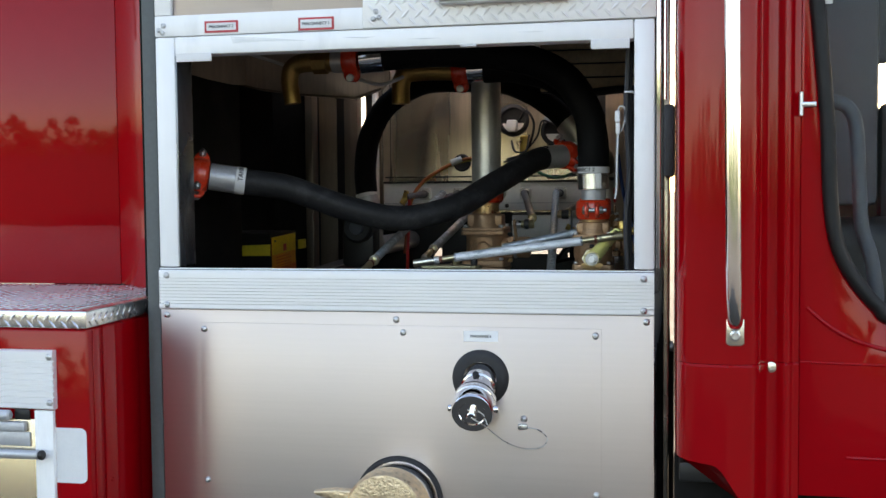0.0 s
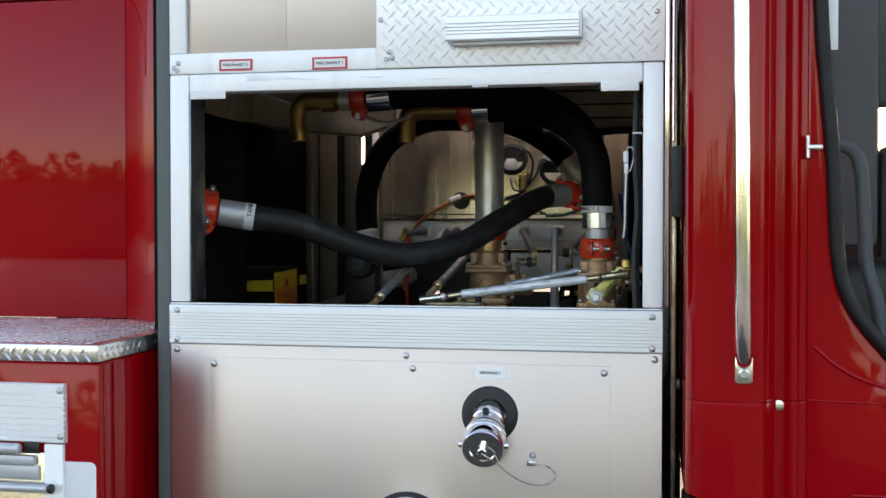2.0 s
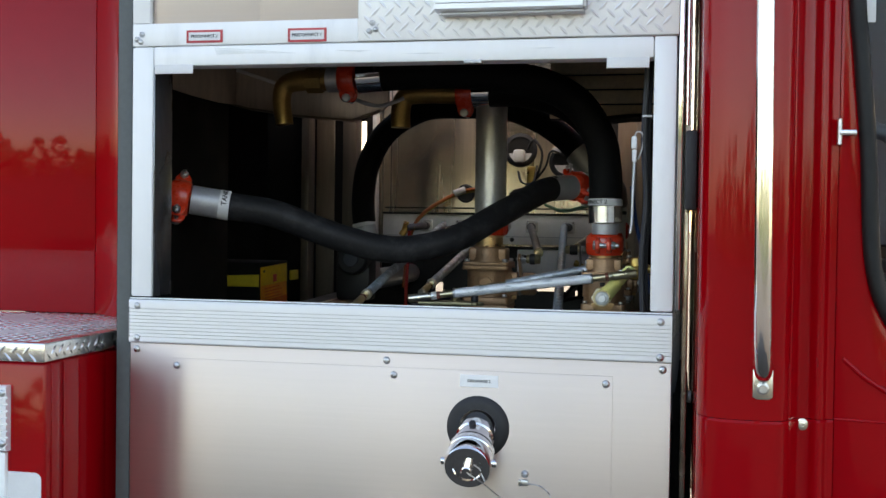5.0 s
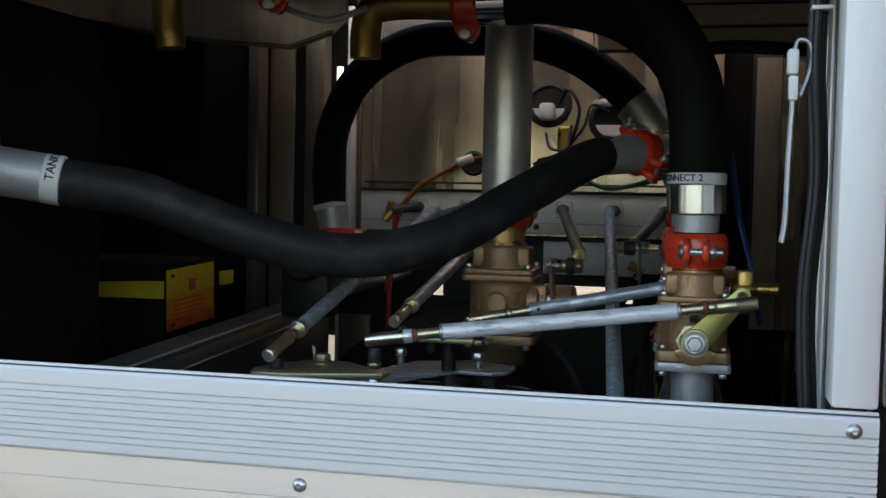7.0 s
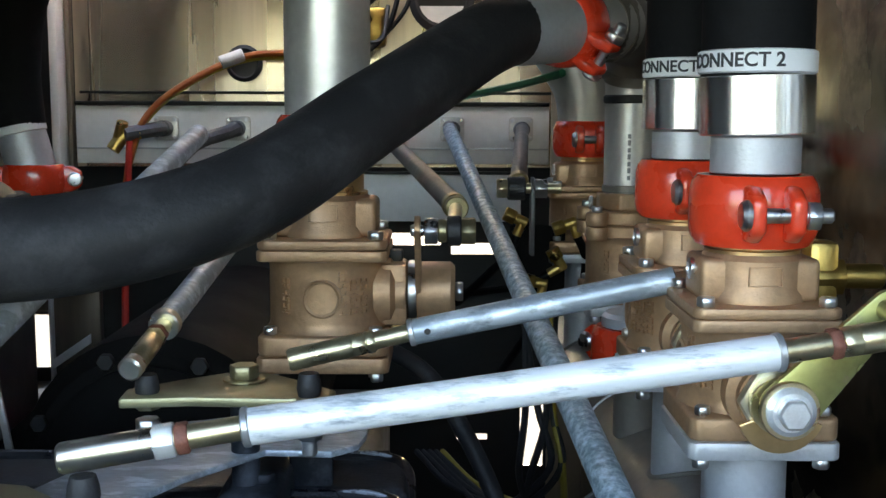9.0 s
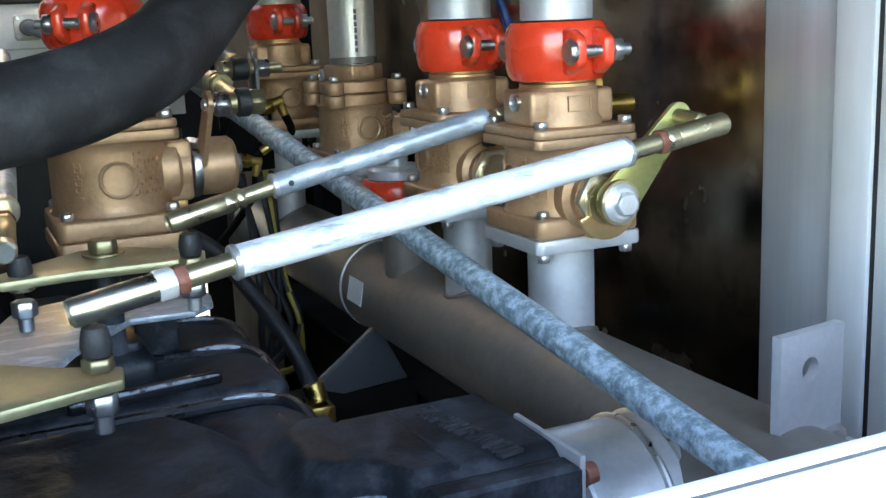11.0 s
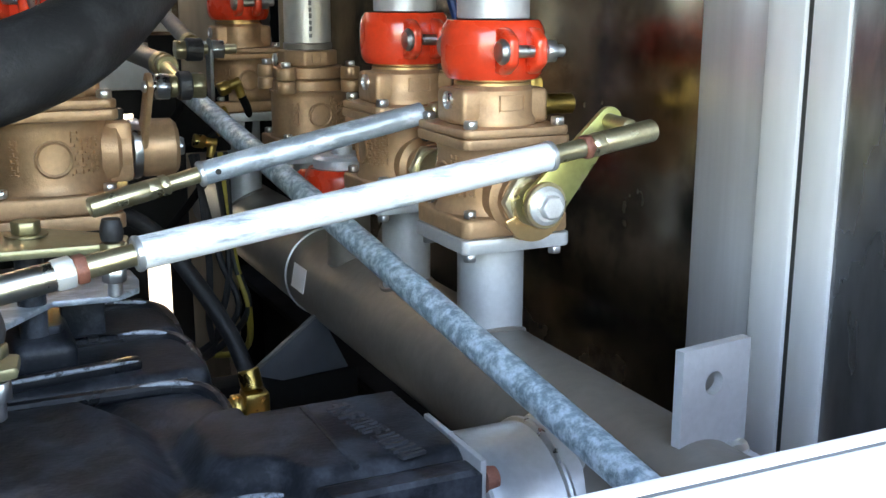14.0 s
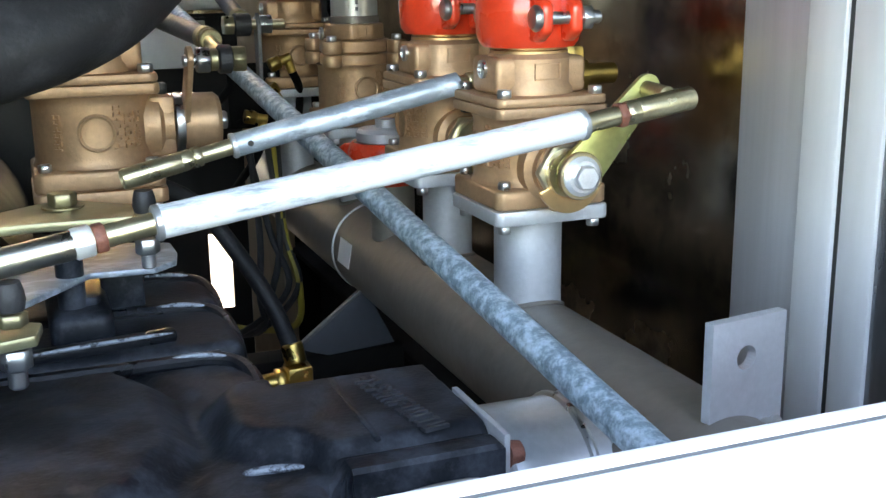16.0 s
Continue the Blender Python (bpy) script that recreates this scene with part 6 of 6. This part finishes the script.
part("rubber", tube([(0.09, 0.98, 1.30), (0.150, 0.955, 1.270), (0.19, 0.93, 1.215), (0.222, 0.895, 1.155), (0.236, 0.868, 1.108)], 0.0098, 16, 8), HOSE, blk)
part("ferrule", cyl((0.2355, 0.869, 1.116), (0.2385, 0.862, 1.094), 0.0125), BRASS, blk)
part("elbow", bm_join(box(0.2255, 0.2545, 0.846, 0.876, 1.062, 1.0935, 0.004), cyl((0.2255, 0.861, 1.076), (0.200, 0.861, 1.074), 0.012)), BRASS, blk)
part("elbow_nut", hexa((0.2255, 0.861, 1.076), (0.214, 0.861, 1.0755), 0.0155), BRASS, blk)

# brass fitting and wiring behind the first valve
fit_b = thing("brass_fitting", "brass pipe fitting behind the front valve", "fitting", (0.4653, 0.6465, 1.4182))
part("hex", hexa((0.4437, 0.6465, 1.4236), (0.4815, 0.6465, 1.4236), 0.016), BRASS, fit_b)
part("body", box(0.452, 0.476, 0.634, 0.659, 1.396, 1.452, 0.005), BRASS, fit_b)
part("nipple", cyl((0.4815, 0.6465, 1.4236), (0.5138, 0.6465, 1.4236), 0.010), BRASS, fit_b)

# ---- wiring, tag and clutter ----
w1 = thing("wiring", "orange and yellow wires from the wall port to a brass fitting", "wires", (-0.20, 1.82, 1.65))
part("wire", tube([(-0.10, 1.81, 1.660), (-0.19, 1.81, 1.652), (-0.27, 1.78, 1.615), (-0.345, 1.74, 1.555), (-0.375, 1.70, 1.47), (-0.39, 1.68, 1.3)], 0.006, 8, 8), WIREO, w1)
part("wire", tube([(-0.10, 1.815, 1.650), (-0.19, 1.815, 1.645), (-0.28, 1.785, 1.605), (-0.355, 1.74, 1.535), (-0.385, 1.70, 1.43)], 0.004, 8, 8), WIREY, w1)
part("wire", tube([(-0.375, 1.70, 1.50), (-0.37, 1.66, 1.40), (-0.36, 1.6, 1.28), (-0.35, 1.55, 1.15)], 0.006, 8, 6), WIRER, w1)
part("fitting", bm_join(cyl((-0.385, 1.71, 1.515), (-0.405, 1.70, 1.485), 0.012), cyl((-0.395, 1.705, 1.505), (-0.385, 1.70, 1.535), 0.010), hexa((-0.36, 1.72, 1.515), (-0.385, 1.715, 1.512), 0.013)), BRASS, w1)
part("sleeve", cyl((-0.235, 1.80, 1.640), (-0.195, 1.812, 1.655), 0.012), WHITE, w1)
w2 = thing("wiring", "loose dark wires and a green lead round the ports", "wires", (0.1, 1.82, 1.75))
part("wire", tube([(0.03, 1.82, 1.80), (0.06, 1.77, 1.83), (0.09, 1.76, 1.78), (0.07, 1.77, 1.70), (0.03, 1.79, 1.66), (-0.03, 1.80, 1.64)], 0.005, 6, 8), RUBBER, w2)
part("wire", tube([(0.16, 1.82, 1.78), (0.12, 1.77, 1.79), (0.10, 1.76, 1.73), (0.04, 1.79, 1.67), (-0.02, 1.80, 1.65)], 0.004, 6, 8), RUBBER, w2)
part("wire", tube([(0.0, 1.80, 1.72), (0.02, 1.75, 1.68), (0.06, 1.75, 1.68), (0.07, 1.78, 1.74)], 0.004, 6, 8), RUBBER, w2)
part("wire", tube([(0.33, 1.3, 1.605), (0.26, 1.45, 1.588), (0.18, 1.6, 1.578), (0.11, 1.72, 1.60)], 0.006, 6, 8), WIREG, w2)
part("plug", box(-0.02, 0.02, 1.80, 1.84, 1.755, 1.80, 0.008), WHITE, w2, "white plastic plug")
part("plug", box(0.03, 0.065, 1.80, 1.84, 1.67, 1.74, 0.008), BRASS, w2)
part("sleeve", bm_move(box(-0.045, 0.045, -0.010, 0.010, -0.010, 0.010, 0.004), Matrix.Translation((0.165, 1.825, 1.803)) @ Matrix.Rotation(radians(-8), 4, "Y")), CAST, w2)
w3 = thing("wiring", "black cable loom and pale connector along the hatch post", "wires", (0.505, 0.1, 1.6))
for dx, dy, mt in ((0.0, 0.0, RUBBER), (0.006, 0.008, RUBBER), (0.002, 0.018, RUBBER), (-0.004, 0.012, WIREN)):
    part("wire", tube([(0.505 + dx, 0.075 + dy, 2.05), (0.505 + dx, 0.075 + dy, 1.86), (0.500 + dx, 0.072 + dy, 1.70), (0.506 + dx, 0.074 + dy, 1.58), (0.499 + dx, 0.076 + dy, 1.46), (0.505 + dx, 0.075 + dy, 1.33)], 0.0042, 8, 6), mt, w3)
part("connector", box(0.4735, 0.4845, 0.070, 0.085, 1.680, 1.705, 0.003), WHITE, w3, "pale grey wire connector")
part("connector", box(0.4755, 0.4845, 0.071, 0.084, 1.655, 1.679, 0.002), WHITE, w3, "pale grey wire connector")
part("lead", tube([(0.480, 0.078, 1.704), (0.484, 0.078, 1.714), (0.493, 0.078, 1.712), (0.497, 0.078, 1.70), (0.494, 0.078, 1.68), (0.487, 0.078, 1.66)], 0.0018, 6, 6), CAST, w3)
part("lead", tube([(0.480, 0.078, 1.656), (0.478, 0.078, 1.60), (0.477, 0.078, 1.54), (0.474, 0.078, 1.515)], 0.0028, 6, 6), CAST, w3)
part("tie", box(0.494, 0.514, 0.066, 0.102, 1.742, 1.746, 0.001), WHITE, w3, "white cable tie")
w4 = thing("air_line", "thin blue air line hanging behind the front coupling", "tube", (0.4545, 0.8026, 1.5045))
part("tube", tube([(0.4437, 0.8338, 1.6339), (0.4599, 0.813, 1.5261), (0.4815, 0.7922, 1.4398), (0.4977, 0.8026, 1.3535)], 0.005, 8, 8), WIREB, w4)

tag_t = thing("warning_tag", "orange and yellow warning tag hung from a yellow bar", "tag", (-0.61, 1.0, 1.26))
TAGM = Matrix.Translation((-0.655, 1.095, 1.331)) @ Matrix.Rotation(radians(90), 4, "Z") @ Matrix.Rotation(radians(-2), 4, "Y") @ Matrix.Diagonal((1.85, 1, 0.95, 1))
for nm, x0, x1, z0, z1, d, mt, lab in (("card", -0.060, 0.060, -0.068, 0.066, 0.0, TAG, ""), ("upper_band", -0.0595, 0.0595, 0.006, 0.0655, 0.0012, TAGYEL, "yellow upper half"), ("lower_band", -0.0595, 0.0595, -0.0675, -0.040, 0.0012, TAGRED, "red lower band"), ("symbol", -0.006, 0.010, 0.012, 0.036, 0.0022, LABELRED, "")):
    part(nm, bm_move(box(x0, x1, -d, 0.0010 - d, z0, z1, 0.0003), TAGM), mt, tag_t, lab)
for k in range(4):
    part("text_bar", bm_move(box(-0.045, 0.025 + 0.008 * (k % 2), -0.0022, -0.0013, -0.006 - k * 0.010, -0.002 - k * 0.010, 0), TAGM), TAGRED, tag_t)
part("eyelet", bm_move(cyl((-0.046, -0.0022, 0.052), (-0.046, -0.001, 0.052), 0.004, 0.0002), TAGM), BLACK, tag_t)
part("eyelet", bm_move(cyl((-0.046, -0.0022, -0.055), (-0.046, -0.001, -0.055), 0.004, 0.0002), TAGM), BLACK, tag_t)
ybar = thing("battery_box", "dark box with worn yellow stripes deep in the bay", "box", (-0.85, 1.1, 1.0))
part("case", box(-1.235, -0.660, 0.985, 1.235, 1.02, 1.405, 0.006), BAYBLACK, ybar)
part("stripe", prism([(-1.02, 1.352), (-0.985, 1.360), (-0.905, 1.357), (-0.915, 1.335), (-0.955, 1.327), (-0.995, 1.337)], upright(0, 0.9848, 0), 0.002, 0), YELLOW, ybar)
part("stripe", prism([(-0.875, 1.330), (-0.868, 1.360), (-0.661, 1.368), (-0.661, 1.332)], upright(0, 0.9848, 0), 0.002, 0), YELLOW, ybar)
part("strap", box(-0.659, -0.652, 1.2405, 1.31, 1.340, 1.372, 0.003), YELLOW, ybar, "yellow strap end")

rails = thing("chassis_rail", "dark painted chassis rail running across the bay", "rail", (-0.5164, 0.9587, 1.1809))
part("flange", prism([(-0.499, 0.3342), (-0.615, 1.70), (-0.541, 1.74), (-0.4294, 0.3342)], Matrix.Translation((0, 0, 1.276)), 0.009, 0.003), RAILGREY, rails)
part("lip", prism([(-0.437, 0.3342), (-0.5486, 1.74), (-0.541, 1.74), (-0.4294, 0.3342)], Matrix.Translation((0, 0, 1.248)), 0.0275, 0.0015), RAILGREY, rails)
part("web", prism([(-0.462, 0.3342), (-0.573, 1.74), (-0.566, 1.74), (-0.455, 0.3342)], Matrix.Translation((0, 0, 1.02)), 0.2555, 0.002), RAILGREY, rails)
for z in (1.2855, 1.2485):
    part("edge_bead", tube([(-0.4294, 0.3342, z), (-0.541, 1.74, z)], 0.0022, 8, 4, smooth=False), CAST, rails, "lighter edge line")

brk = thing("gusset", "small triangular steel gusset beside the manifold", "bracket", (0.2495, 0.9587, 0.9652))
part("plate", prism([(0.258, 1.080), (0.345, 1.146), (0.352, 1.140), (0.385, 1.072), (0.300, 1.066)], upright(0, 0.955, 0), 0.006, 0.001), DKGREY, brk)
part("edge", prism([(0.256, 1.082), (0.345, 1.150), (0.346, 1.146), (0.260, 1.080)], upright(0, 0.950, 0), 0.008, 0.0005), RAILGREY, brk, "lighter edge line")
part("cross_bar", box(0.14, 0.40, 0.956, 1.0, 1.025, 1.0655, 0.003), BAYBLACK, brk)
mass = thing("gearbox", "black painted gearbox deep under the valves", "gearbox", (-0.2467, 1.2709, 0.6416))
part("case", cyl((-0.1928, 1.1148, 1.1054), (-0.1928, 1.7913, 1.1054), 0.17, 0.02, 32), BAYBLACK, mass)
part("sump", box(-0.3546, 0.0769, 1.0628, 1.6873, 0.6416, 1.073, 0.03, 3), BLACK, mass)
part("end_cover", lathe([(0, 0), (0.135, 0), (0.135, 0.008), (0.125, 0.014), (0.06, 0.016), (0.055, 0.03), (0, 0.032)], (-0.1928, 1.114, 1.1054), (-0.1928, 0, 1.1054), 32), BAYBLACK, mass)
for k in range(8):
    a = radians(45 * k + 20)
    p = (-0.1928 + 0.15 * math.cos(a), 1.1135, 1.1054 + 0.15 * math.sin(a))
    part("bolt", hexa(p, (p[0], p[1] - 0.010, p[2]), 0.011), BLACK, mass)
blk2 = thing("valve_actuator", "black actuator with grey fasteners behind the hose", "actuator", (-0.387, 1.0628, 1.3751))
part("case", bm_join(cyl((-0.4031, 1.0836, 1.4182), (-0.4031, 1.1669, 1.4182), 0.05, 0.008, 28), box(-0.4625, -0.3546, 1.1148, 1.1981, 1.2888, 1.4506, 0.012)), BLACK, blk2)
part("cover", lathe([(0, 0), (0.024, 0), (0.022, 0.012), (0, 0.014)], (-0.4031, 1.0826, 1.4182), (-0.345, 0, 1.42), 20), DKGREY, blk2)

# ceiling details
ceil = thing("header_sheet", "bent stainless header sheet under the hose bed", "sheet", (-0.5, 0.7, 1.8))
part("sheet", prism([(-0.90, 2.095), (-0.20, 2.095), (-0.20, 1.846), (-0.222, 1.826), (-0.299, 1.801), (-0.464, 1.815), (-0.596, 1.835), (-0.822, 1.891), (-0.90, 1.922)], upright(0, 0.752, 0), 0.012, 0.002), HEADER, ceil)
part("side_return", prism([(0.118, 2.095), (0.738, 2.095), (0.738, 1.850), (0.634, 1.8434), (0.472, 1.8424), (0.343, 1.845), (0.2915, 1.8497), (0.118, 1.87)], Matrix.Translation((-0.6395, 0, 0)) @ Matrix.Rotation(radians(90), 4, "Z") @ FRONT, 0.004, 0.0005), HEADER, ceil)
part("bright_edge", tube([(-0.632, 0.734, 1.944), (-0.548, 0.734, 1.917), (-0.47, 0.734, 1.890)], 0.005, 8, 4, smooth=False), ALU, ceil)
part("return_lip", prism([(-0.222, 1.826), (-0.299, 1.801), (-0.464, 1.815), (-0.596, 1.835), (-0.822, 1.891), (-0.822, 1.897), (-0.596, 1.841), (-0.464, 1.821), (-0.299, 1.807), (-0.222, 1.832)], upright(0, 0.739, 0), 0.010, 0.001), DIVIDER, ceil)
slats = thing("slat_rack", "tan slatted hose bed underside", "rack", (0.40, 1.0, 1.9))
for k in range(6):
    z = 1.835 + k * 0.042
    part("slat", box(0.20, 0.575, 1.03, 1.05, z, z + 0.036, 0.002), WOOD, slats)
part("backing", box(0.20, 0.575, 1.051, 1.06, 1.83, 2.098, 0.001), BLACK, slats)
part("bottom_edge", tube([(0.36, 1.0, 1.825), (0.45, 1.0, 1.832), (0.57, 1.0, 1.825)], 0.012, 8, 4), RUBBER, slats)
pst = thing("inner_post", "tan steel angle post at the back corner", "post", (0.44, 0.9, 1.2))
part("post", box(0.421, 0.445, 1.72, 1.75, 0.62, 2.095, 0.003), TANPOST, pst)
part("flange", box(0.357, 0.4205, 1.72, 1.726, 0.62, 2.095, 0.001), TANPOST, pst)
shd = thing("corner_panel", "tan steel corner panel with an added black panel beside it", "panel", (0.52, 1.66, 0.62))
part("panel", box(0.519, 0.5762, 1.648, 1.653, 1.25, 1.893, 0.0015), TANPOST, shd)
# black panel added to keep this stretch of the back dark
part("recess_panel", box(0.4455, 0.5145, 1.756, 1.760, 0.62, 2.095, 0.001), BAYBLACK, shd)
part("foot", box(0.519, 0.5762, 1.653, 1.70, 0.62, 1.25, 0.002), BAYBLACK, shd)

# fittings and cables low behind the manifold
low = thing("capped_port", "red coupling and grey cap on a short manifold port", "pipe", (0.366, 0.905, 1.22))
part("tube", cyl((0.372, 0.905, 1.215), (0.372, 0.905, 1.30), 0.026, 0.003, 28), MANI, low)
clamp_ring(low, 0.366, 0.905, 1.285, 0.042, 0.048, -60)
part("cap", lathe([(0, 0.0), (0.034, 0.0), (0.034, 0.010), (0.030, 0.014), (0.012, 0.015), (0.012, 0.024), (0, 0.025)], (0.366, 0.905, 1.3335), (0.366, 0.905, 2), 28), CAST, low, "grey cast cap")
loom = thing("cable_loom", "loose bundle of black cables with one yellow below the manifold", "wires", (0.33, 1.2, 0.62))
rnd = random.Random(9)
for k, mt in enumerate((RUBBER, RUBBER, RUBBER, RUBBER, WIREY)):
    x = 0.285 + 0.011 * k
    part("cable", tube([(x + rnd.uniform(-0.02, 0.02), 1.30, 1.30), (x + rnd.uniform(-0.015, 0.015), 1.24, 1.16), (x + rnd.uniform(-0.02, 0.02), 1.21, 1.08), (x - 0.03 + rnd.uniform(-0.03, 0.03), 1.27, 1.0), (x - 0.10, 1.45, 0.97), (x - 0.16, 1.60, 0.98)], 0.005, 8, 6), mt, loom)

# made-up beam that hides slot reflections on the lower bulkhead
beam = thing("frame_beam", "added black beam covering bright reflections low on the bulkhead", "beam", (0.54, 1.4, 0.62))
part("web", box(0.50, 0.512, 0.80, 2.05, 0.622, 1.00, 0.003), BAYBLACK, beam)
part("flange", box(0.44, 0.5755, 0.80, 2.05, 1.0005, 1.012, 0.003), BAYBLACK, beam)

# light grey bracket frame deep behind the chassis rail
brf = thing("bracket_frame", "light grey welded bracket frame at the far bulkhead", "bracket", (-0.66, 1.95, 0.98))
part("post", box(-0.79, -0.701, 2.045, 2.07, 0.985, 1.195, 0.003), DIVIDER, brf)
part("post", box(-0.648, -0.545, 2.045, 2.07, 0.985, 1.195, 0.003), DIVIDER, brf)
part("top_bar", box(-0.700, -0.649, 2.045, 2.07, 1.138, 1.195, 0.003), DIVIDER, brf)
part("edge", box(-0.6475, -0.640, 2.030, 2.0445, 0.985, 1.195, 0.002), GREYPAINT, brf)
part("gusset", prism([(-0.640, 1.02), (-0.560, 1.075), (-0.560, 1.095), (-0.640, 1.04)], upright(0, 2.030, 0), 0.012, 0.001), GREYPAINT, brf)
part("foot", box(-0.79, -0.545, 1.90, 2.07, 0.62, 0.9845, 0.003), BLACK, brf)
strut = thing("brace", "thin grey steel brace beside the gearbox", "brace", (-0.36, 1.1, 1.0))
part("plate", prism([(-0.384, 1.236), (-0.376, 1.232), (-0.340, 1.02), (-0.352, 1.02)], upright(0, 1.106, 0), 0.006, 0.001), GREYPIPE, strut)

# small fittings between the deep valves
fitn = thing("drain_fittings", "cluster of small brass drain fittings between the deep valves", "fittings", (0.30, 1.30, 1.40))
for x, z, a in ((0.266, 1.408, 25), (0.334, 1.396, -20), (0.326, 1.352, 60), (0.294, 1.318, 10)):
    m = Matrix.Translation((x, 1.30, z)) @ Matrix.Rotation(radians(a), 4, "Y")
    f = part("fitting", bm_move(bm_join(hexa((-0.014, 0, 0), (0.002, 0, 0), 0.011), cyl((0.002, 0, 0), (0.020, 0, 0), 0.0075), cyl((0.014, 0, 0.004), (0.014, 0, -0.022), 0.0065)), m), BRASS, fitn)
    part("hose_tail", tube([m @ V(0.014, 0, -0.020), m @ V(0.016, 0.01, -0.05), m @ V(0.004, 0.05, -0.10), m @ V(-0.01, 0.12, -0.16)], 0.006, 10, 6), HOSED, f)
part("bracket", box(0.262, 0.340, 1.318, 1.324, 1.300, 1.395, 0.002), BAYBLACK, fitn)
